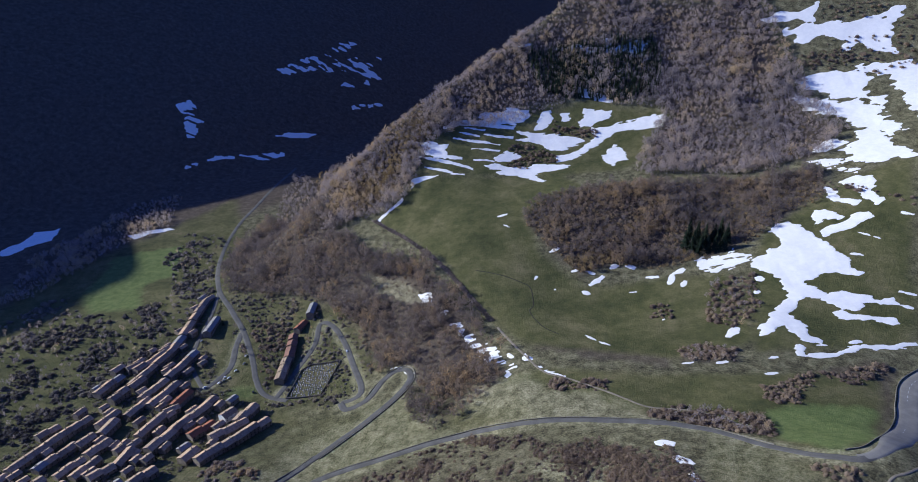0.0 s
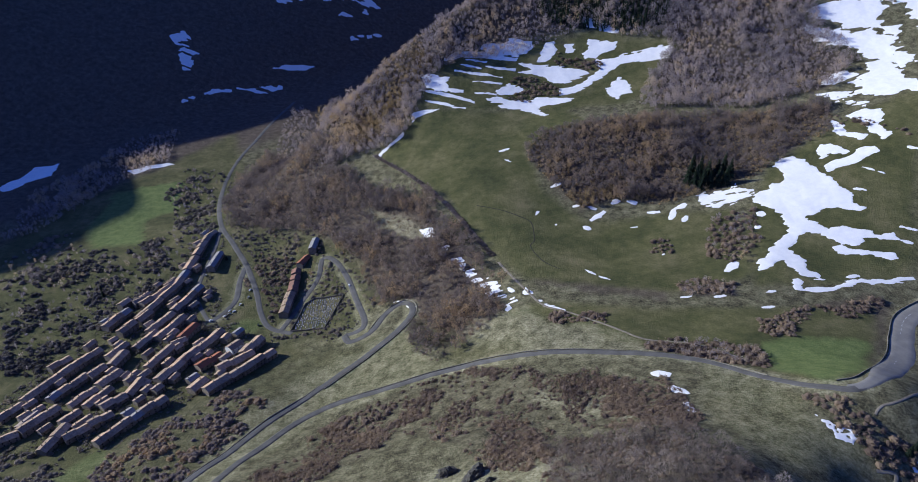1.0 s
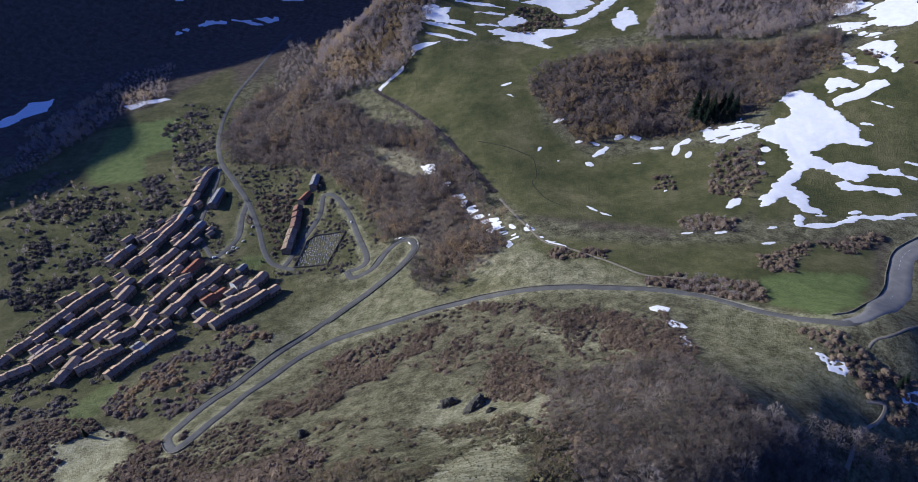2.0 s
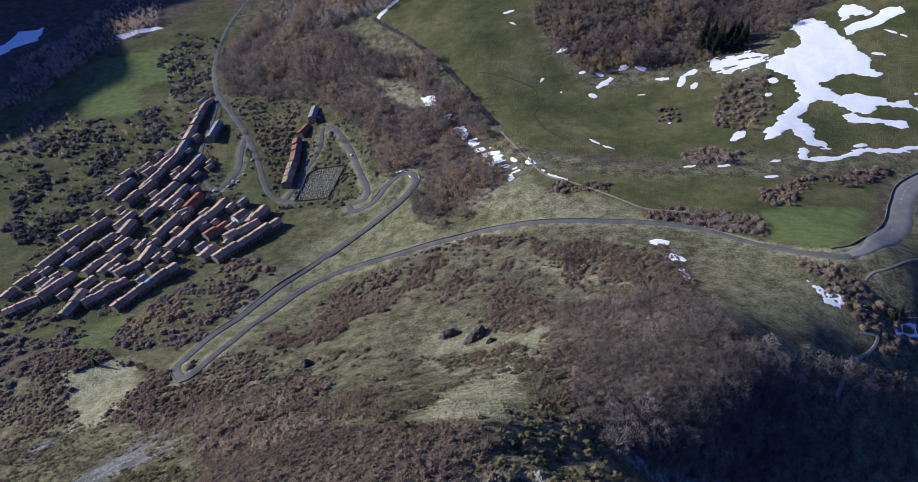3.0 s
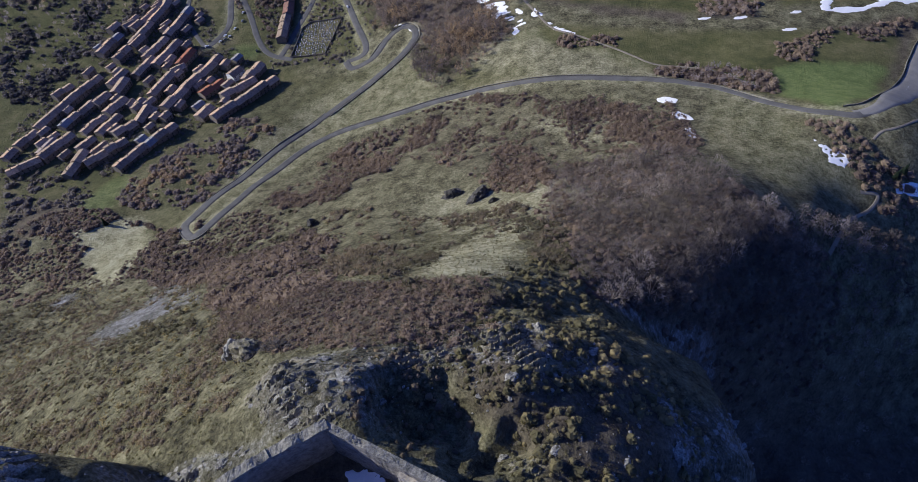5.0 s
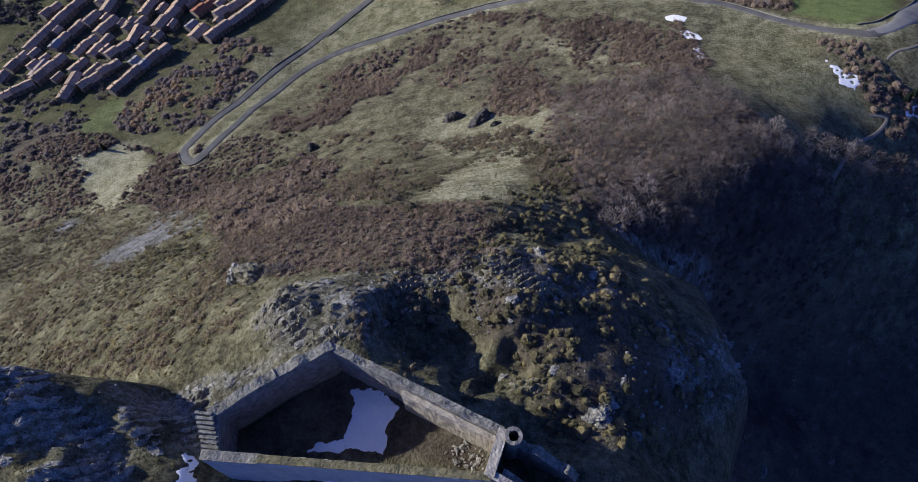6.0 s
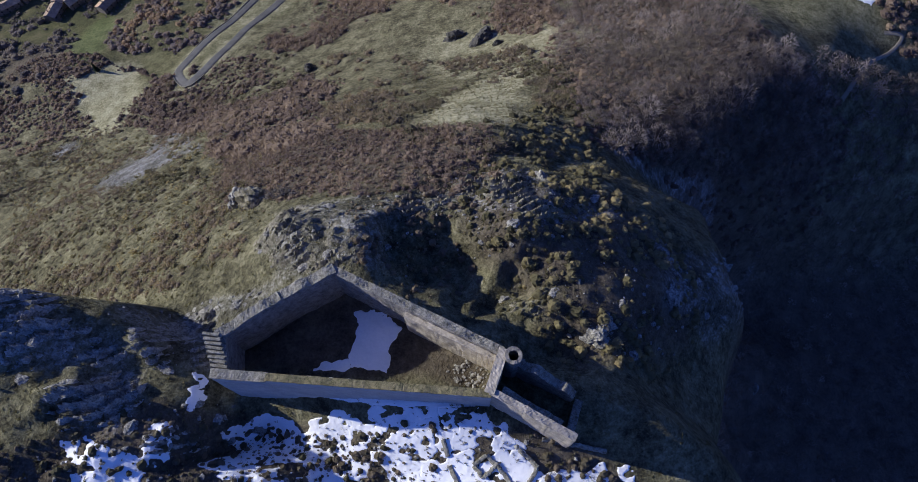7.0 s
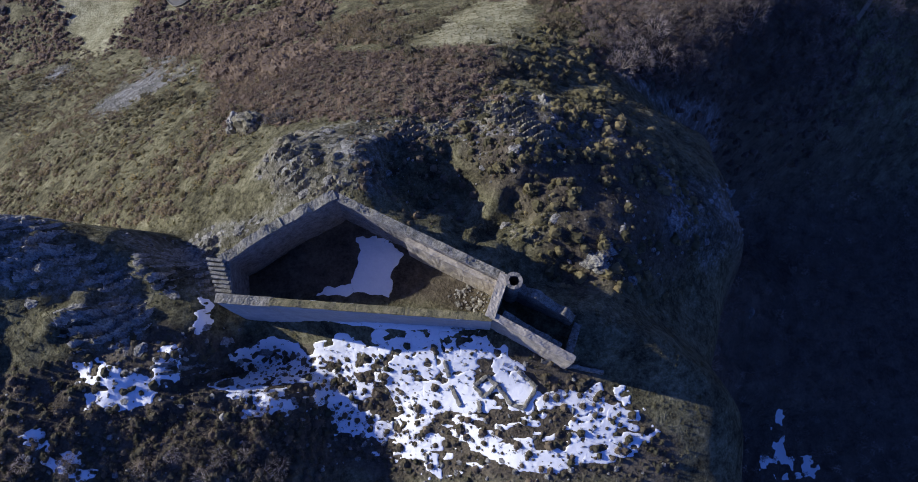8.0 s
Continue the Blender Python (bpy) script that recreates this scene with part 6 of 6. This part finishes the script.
def stone(seed):
    bm = bmesh.new()
    bmesh.ops.create_icosphere(bm, subdivisions=1, radius=1)
    r = np.random.default_rng(seed)
    corners = np.array([v.co * (1 + r.uniform(-0.3, 0.25)) for v in bm.verts]) * (1, 0.75, 0.6)
    tris = np.array([[v.index for v in f.verts] for f in bm.faces])
    bm.free()
    return corners[tris.ravel()]


STONES = [stone(k) for k in range(6)]
grow("crag_stones", STONES, scatter(crag_front, 2.6, 0.1, 51, 7), 0.15, 0.7, ROCK, "broken limestone blocks on the crag", "stones", 31)
grow("knoll_stones", STONES, scatter(knoll_scrub, 2.6, 0.2, 80, 7), 0.15, 0.6, ROCK, "limestone blocks on the rocky knoll", "stones", 46)
grow("ledge_stones", STONES, scatter(crag_left, 2.2, 0.05, 52, 6), 0.15, 0.7, ROCK, "grey limestone ledges beside the castle wall", "stones", 32)
grow("west_stones", STONES, np.vstack([scatter(crag_west, 3.2, 0.1, 59, 9), scatter(crag_lit, 2.6, 0.05, 60, 6)]), 0.3, 1.0, ROCK, "broken ledges of the western outcrop", "stones", 38)
grow("cliff_stones", STONES, scatter(crag_far, 3.2, 0.1, 53, 12), 0.4, 1.6, ROCK, "limestone blocks on the cliff edge", "stones", 33)
grow("bush_stones", STONES, scatter(box_scrub, 3.2, 0.15, 54, 9), 0.2, 0.9, ROCK, "pale stones between the box bushes", "stones", 34)
grow("scree", STONES, np.vstack([scatter(scree_upper, 1.5, 0.2, 55, 9, -4, 9), scatter(scree_small, 1.5, 0.2, 56, 9, -2, 6), scatter(scree_top, 1.5, 0.2, 57, 9, -2, 6)]), 0.2, 0.7, ROCK, "light grey limestone scree", "scree", 35)
top_spots = []
for a, b, thick, tops in wall_lines:
    for k in range(int((b - a).length * 11)):
        t, o = rng.random(), rng.uniform(-0.42, 0.42) * thick
        c, w = a.lerp(b, t), (b - a).normalized()
        top_spots.append((c.x - w.y * o, c.y + w.x * o, tops[0] + (tops[1] - tops[0]) * t + 0.05))
grow("wall_rubble", STONES, np.array(top_spots), 0.07, 0.22, COPING, "loose rubble stones along the castle wall tops", "rubble", 53)


def ledges(outline, cell, tall, period, seed, label, material):
    """Layered limestone that breaks through the turf in tilted, cracked steps."""
    ox, oy = np.array(outline).T
    px, py = np.arange(ox.min() - 2, ox.max() + 2, cell), np.arange(oy.min() - 2, oy.max() + 2, cell)
    vx, vy = np.meshgrid(px, py)
    vx, vy = vx + rng.uniform(-0.25, 0.25, vx.shape) * cell, vy + rng.uniform(-0.25, 0.25, vx.shape) * cell
    mask = step(edge_distance(vx, vy, outline) + 3 * rough(vx, vy, 7, 3, seed), -1.5, 3)
    layer = (-0.5 * vx + 0.86 * vy) / period + 0.9 * rough(vx, vy, 9, 3, seed + 1)
    saw = layer - np.floor(layer)
    bulk = 0.55 + 0.9 * rough(vx, vy, 6, 3, seed + 2)
    crack = np.abs(rough(vx + 0.4 * vy, vy, 2.6, 2, seed + 3))
    up = -0.38 + tall * saw ** 1.3 * bulk - 0.5 * (crack < 0.07) + 0.35 * rough(vx, vy, 1.1, 2, seed + 4)
    z = ground_at(vx, vy) + mask * up - (1 - mask) * 0.7
    top = mask * up
    keep = (np.maximum(np.maximum(top[:-1, :-1], top[1:, :-1]), np.maximum(top[:-1, 1:], top[1:, 1:])) > -0.05) & (mask[:-1, :-1] > 0.05)
    w = len(px)
    base = (np.arange(len(py) - 1)[:, None] * w + np.arange(w - 1))[keep]
    used, quads = np.unique(np.stack([base, base + 1, base + w + 1, base + w], -1), return_inverse=True)
    ob = sheet("rock_ledge", np.stack([vx, vy, z], -1).reshape(-1, 3)[used], quads.reshape(-1, 4), material)
    return tagged(ob, label, "rock", "outcrops on the castle hill")


for n, (outline, cell, tall, period) in enumerate((
    (crag_front, 0.4, 2.4, 2.4), (crag_left, 0.35, 3.0, 2.4), (crag_lit, 0.35, 2.8, 2.4), (crag_west, 0.5, 2.4, 3.0),
    ([(-108, 50), (-92, 44), (-78, 34), (-84, 26), (-104, 30), (-122, 40)], 0.4, 2.4, 2.6), ([(-64, 19), (-54, 20), (-50, 14), (-56, 9), (-64, 11)], 0.3, 1.6, 1.8),
    ([(-70, 38), (-58, 39), (-54, 31), (-62, 27), (-70, 31)], 0.35, 1.8, 2.0), ([(6, 44), (16, 47), (22, 43), (18, 39), (7, 40)], 0.3, 1.3, 1.6), ([(10, 84), (24, 80), (40, 70), (38, 66), (20, 76)], 0.35, 0.7, 2.6),
)):
    ledges(outline, cell, tall, period, 200 + 7 * n, "layered pale limestone ledges breaking through winter turf", ROCK if outline[0][0] < -60 else TURFED_ROCK)
grow("terrace_stones", STONES, scatter(terrace_scrub, 2.6, 0.15, 57, 8), 0.25, 0.9, ROCK, "stones and rubble on the snowy terrace", "stones", 36)
grow("court_rubble", STONES, scatter(rubble_heap, 0.9, -0.5, 58, 8), 0.3, 0.9, ROCK, "heap of fallen masonry in the castle court", "rubble", 37)


# ---- village ----
def house(x, y, turn, long, wide, eaves, tone, seed, group):
    """A gabled stone house, its ridge along its own x axis."""
    r = random.Random(seed)
    z = float(min(height(x + dx, y + dy) for dx in (-4, 4) for dy in (-4, 4)))
    words = {0: "stone village house with a weathered tile roof", 1: "stone village house with a red tile roof", 2: "white rendered house with a weathered tile roof", 3: "low stone house with a brown sheet roof", 4: "stone farmhouse with a grey tile roof", 5: "stone farmhouse with an old red-brown tile roof"}
    ob = thing("house", pose(x, y, z, 0, 0, turn), words[tone] + (" and a tall chimney" if seed % 3 == 0 else ""), "house", group)
    rise = wide * r.uniform(0.21, 0.26)
    hl, hw = long / 2, wide / 2
    bm = bmesh.new()
    top_ = -0.06 * hw
    ring = [(-hw, -4.0), (hw, -4.0), (hw, eaves), (top_, eaves + rise), (-hw, eaves)]
    ends = [[bm.verts.new((s * hl, p, q)) for p, q in ring] for s in (-1, 1)]
    for k in range(5):
        bm.faces.new((ends[0][k], ends[0][(k + 1) % 5], ends[1][(k + 1) % 5], ends[1][k]))
    bm.faces.new(ends[0][::-1])
    bm.faces.new(ends[1])
    bmesh.ops.recalc_face_normals(bm, faces=bm.faces)
    part("wall", bm, WHITEWASH if tone == 2 else PLASTER, ob)
    over, thick = 0.45, 0.22
    for s in (-1, 1):
        bm = bmesh.new()
        eave = eaves - over * rise / (hw - s * top_)
        prof = [(top_, eaves + rise + 0.03), (s * (hw + over), eave + 0.03), (s * (hw + over), eave + thick), (top_, eaves + rise + thick + 0.05)]
        n = max(3, int(long / 1.2))
        cols = []
        for k in range(n + 1):
            u = -hl - 0.25 + (long + 0.5) * k / n
            sag = 0.10 * noise.noise((u * 0.4, seed, s))
            cols.append([bm.verts.new((u, p, q + sag)) for p, q in prof])
        for c0, c1 in zip(cols, cols[1:]):
            for k in range(4):
                bm.faces.new((c0[k], c1[k], c1[(k + 1) % 4], c0[(k + 1) % 4]))
        bm.faces.new(cols[0])
        bm.faces.new(cols[-1][::-1])
        bmesh.ops.recalc_face_normals(bm, faces=bm.faces)
        part("roof", bm, {0: TILES, 1: RED_TILES, 2: TILES, 3: BROWN_TILES, 4: GREY_TILES, 5: OLD_RED_TILES}[tone], ob)
    for _ in range(1 + (seed % 2)):
        bm = bmesh.new()
        u, v = r.uniform(-0.7, 0.7) * hl, r.uniform(-0.4, 0.4) * hw
        top = eaves + rise + r.uniform(0.8, 1.3)
        block(bm, (u - 0.35, v - 0.3, eaves), (u + 0.35, v + 0.3, top), 0.04)
        block(bm, (u - 0.43, v - 0.38, top), (u + 0.43, v + 0.38, top + 0.12), 0.02)
        part("chimney", bm, PLASTER, ob)
    for s in (-1, 1):
        for floor in range(1 + (eaves > 4.6) + (eaves > 7.4)):
            for k in range(max(1, int(long / 4.0))):
                u = -hl + (k + 0.5) * long / max(1, int(long / 4.0)) + r.uniform(-0.3, 0.3)
                zz = 1.0 + 2.5 * floor
                bm = bmesh.new()
                block(bm, (u - 0.5, s * (hw + 0.03) - 0.05, zz), (u + 0.5, s * (hw + 0.03) + 0.05, zz + 1.35))
                part("window", bm, GLASS, ob)
    return ob


count = 0
for rows_, group in ((upper_rows, "houses of the upper village"), (middle_rows, "houses of the middle village"), (lower_rows, "houses of the lower village"), (outer_rows, "houses round the village")):
    for ax, ay, bx, by, n, tone in rows_:
        span, turn = math.dist((ax, ay), (bx, by)), math.degrees(math.atan2(by - ay, bx - ax))
        sx_, sy_ = (by - ay) / span, -(bx - ax) / span
        row_eaves, row_wide = random.uniform(5.2, 7.2), random.uniform(9.0, 10.6)
        for k in range(n):
            count += 1
            t = (k + 0.5) / n
            wide = row_wide + random.uniform(-0.5, 0.5) if tone != 3 else 11
            eaves = row_eaves + random.uniform(-0.8, 1.1) if tone != 3 else 4
            shift = random.uniform(-0.7, 0.7)
            mix = tone if tone or random.random() > 0.06 else 4
            house(ax + (bx - ax) * t + sx_ * shift, ay + (by - ay) * t + sy_ * shift, turn + random.uniform(-1.5, 1.5), span / n - 0.15, wide, eaves, mix, count, group)


# small sheds and annexes fill the gaps between the rows
homes = [o for o in scene.objects if o.name.startswith("house")]
taken = np.array([o.matrix_world.translation.xy for o in homes])
px, py = np.meshgrid(np.arange(-430, -180, 8.5), np.arange(370, 800, 8.5))
for x, y in zip((px + rng.uniform(-2, 2, px.shape)).ravel(), (py + rng.uniform(-2, 2, py.shape)).ravel()):
    gap_ = np.hypot(*(taken - (x, y)).T).min()
    if edge_distance(np.array([x]), np.array([y]), village_ground)[0] > 2 and 8.6 < gap_ < 22 and rng.random() < 0.24 and len(off_road(np.array([(x, y, 0.0)]))):
        taken = np.vstack([taken, (x, y)])
        count += 1
        house(float(x), float(y), 66 + float(rng.uniform(-8, 8)), float(rng.uniform(8, 12)), float(rng.uniform(6.5, 8.5)), float(rng.uniform(4.0, 6.5)), int(rng.choice((0, 0, 0, 0, 0, 4))), count, "small houses between the rows")


# ---- cars ----
def car(x, y, turn, paint, estate):
    z = float(height(x, y)) + 0.42
    words = ("white", "grey", "dark")[paint]
    ob = thing("car", pose(x, y, z, 0, 0, turn), words + (" van" if estate else " hatchback car") + " parked on the asphalt", "car", "cars in the village")
    bm = bmesh.new()
    block(bm, (-2.1, -0.86, 0.22), (2.1, 0.86, 0.85), 0.16)
    part("body", bm, PAINTS[paint], ob)
    bm = bmesh.new()
    block(bm, (-1.9 if estate else -1.6, -0.78, 0.8), (0.9, 0.78, 1.9 if estate else 1.42), 0.2)
    part("cabin", bm, PAINTS[paint] if estate else GLASS, ob)
    bm = bmesh.new()
    block(bm, (-1.4, -0.68, 1.36 if not estate else 1.84), (0.6, 0.68, 1.46 if not estate else 1.94), 0.06)
    part("roof", bm, PAINTS[paint], ob)
    for sx in (-1.3, 1.3):
        for sy in (-0.8, 0.8):
            bm = bmesh.new()
            bmesh.ops.create_cone(bm, cap_ends=True, segments=12, radius1=0.33, radius2=0.33, depth=0.2, matrix=pose(sx, sy, 0.33, 90))
            part("wheel", bm, RUBBER, ob)


for n, (x, y) in enumerate(car_spots):
    car(x, y, (105, 110, 75, 75, 70, 60, 50, 45, 40, 130, 20, 80, 80, 60, 40)[n], (2, 0, 0, 1, 0, 0, 1, 0, 0, 2, 2, 0, 1, 0, 2)[n], n in (1, 8))


# ---- cemetery ----
ox, oy = np.array(cemetery).T
bm = bmesh.new()
for (ax, ay), (bx, by) in zip(cemetery, cemetery[1:] + cemetery[:1]):
    n = max(2, int(math.dist((ax, ay), (bx, by)) / 2))
    for k in range(n):
        x, y = ax + (bx - ax) * (k + 0.5) / n, ay + (by - ay) * (k + 0.5) / n
        m = pose(x, y, float(height(x, y)) + 0.6, 0, 0, math.degrees(math.atan2(by - ay, bx - ax)))
        bmesh.ops.create_cube(bm, size=1, matrix=m @ Matrix.Diagonal((math.dist((ax, ay), (bx, by)) / n + 0.02, 0.5, 2.4, 1)))
tagged(part("cemetery_wall", bm, PLASTER), "low rendered stone wall round the cemetery", "wall")
grave = None
for row in range(40):
    for col in range(40):
        x, y = ox.min() + 1.5 + 2.7 * col + random.uniform(-0.7, 0.7), oy.min() + 1.5 + 3.5 * row + random.uniform(-0.9, 0.9)
        if edge_distance(np.array([x]), np.array([y]), cemetery)[0] < 1.8 or random.random() < 0.22:
            continue
        m = pose(x, y, float(height(x, y)), 0, 0, random.choice((12, 14, 192)) + random.uniform(-3, 3))
        if grave is None:
            grave = thing("grave", m, "grey stone grave slab with an upright headstone", "grave", "graves in the cemetery")
            bm = bmesh.new()
            block(bm, (-0.6, -1.1, -0.3), (0.6, 1.1, 0.45), 0.05)
            part("slab", bm, GRANITE, grave)
            bm = bmesh.new()
            block(bm, (-0.55, 0.95, 0.3), (0.55, 1.2, 1.4), 0.06)
            part("headstone", bm, GRANITE, grave)
        else:
            copy_thing(grave, m)


# ---- conifers ----
def fir(x, y, tall, seed, label):
    r = np.random.default_rng(seed)
    ob = thing("fir_tree", pose(x, y, float(height(x, y)), 0, 0, float(r.uniform(0, 360))), label, "tree", "dark firs")
    for name, corners, material in (("trunk", stick((0, 0, -0.4), (0, 0, tall * 0.95), 0.028 * tall, 0.004 * tall), TIMBER), ("crown", None, NEEDLES)):
        if corners is None:
            out = []
            for k in range(24):
                z = tall * (0.1 + 0.88 * k / 23)
                reach = tall * 0.25 * (1 - k / 24.5) * r.uniform(0.85, 1.15)
                for j in range(11):
                    a = r.uniform(0, 6.283)
                    w = np.array((math.cos(a), math.sin(a), 0))
                    tip = w * reach * r.uniform(0.7, 1.1) + (0, 0, z - 0.28 * reach)
                    out += [blade((w * 0.1) + (0, 0, z), tip, 0.30 * reach + 0.25, a + 1.3), blade(tip * (0.5, 0.5, 1) + (0, 0, 0.1 * reach), tip + w * 0.15 * reach - (0, 0, 0.25 * reach), 0.4 * reach + 0.2, a)]
            corners = np.vstack(out)
        me = sheet(name, corners, np.arange(len(corners)).reshape(-1, 3), material, False, {"tint": np.full(len(corners), r.uniform(0, 1))})
        me.parent = ob


for n, (x, y) in enumerate(fir_spots):
    fir(x, y, random.uniform(24, 31), 200 + n, "dark green fir standing among bare trees")
for n, (x, y) in enumerate(conifer_spots):
    fir(x, y, random.uniform(7, 11), 300 + n, "small dark conifer standing alone by the village")


# ---- brushwood fence on the crown ----
ax, ay, bx, by = fence_line
fence = thing("brush_fence", pose(ax, ay, float(height(ax, ay))), "short row of weathered timber stakes in pale grass", "fence")
for k in range(12):
    x, y = ax + (bx - ax) * k / 11, ay + (by - ay) * k / 11
    bm = bmesh.new()
    bmesh.ops.create_cone(bm, cap_ends=True, segments=6, radius1=0.16, radius2=0.1, depth=1.9)
    post = part("stake", bm, TIMBER, fence)
    post.location = (x - ax, y - ay, float(height(x, y)) - float(height(ax, ay)) + 0.6)
    post.rotation_euler = (random.uniform(-0.2, 0.2), random.uniform(-0.2, 0.2), 0)


# ---- gardens between the houses ----
yards = off_road(scatter(village_ground, 3.6, 0.25, 74, 14, -8))
built = np.array([o.matrix_world.translation.xy for o in scene.objects if o.name.startswith("house")])
yards = yards[np.hypot(yards[:, :1] - built[:, 0], yards[:, 1:2] - built[:, 1]).min(1) > 7.5]
grow("yard_bushes", BUSHES, yards, 0.9, 3.4, DARK_TWIGS, "bare shrubs in the yards between village houses", "bushes", 41)


# ---- wayside cross on the meadow path ----
z = float(ground_at(65.3, 512.4))
cross = thing("wayside_cross", pose(65.3, 512.4, z, 0, 0, 20), "pale stone wayside plinth with a tall iron cross", "monument")
bm = bmesh.new()
block(bm, (-1.6, -1.4, -0.6), (1.6, 1.4, 0.5), 0.1)
block(bm, (-1.1, -0.9, 0.4), (1.1, 0.9, 2.6), 0.12)
part("plinth", bm, SUNLIT_MORTAR, cross)
bm = bmesh.new()
block(bm, (-0.14, -0.14, 2.5), (0.14, 0.14, 6.2), 0.03)
block(bm, (-0.9, -0.12, 4.7), (0.9, 0.12, 4.98), 0.03)
part("cross", bm, TIMBER, cross)
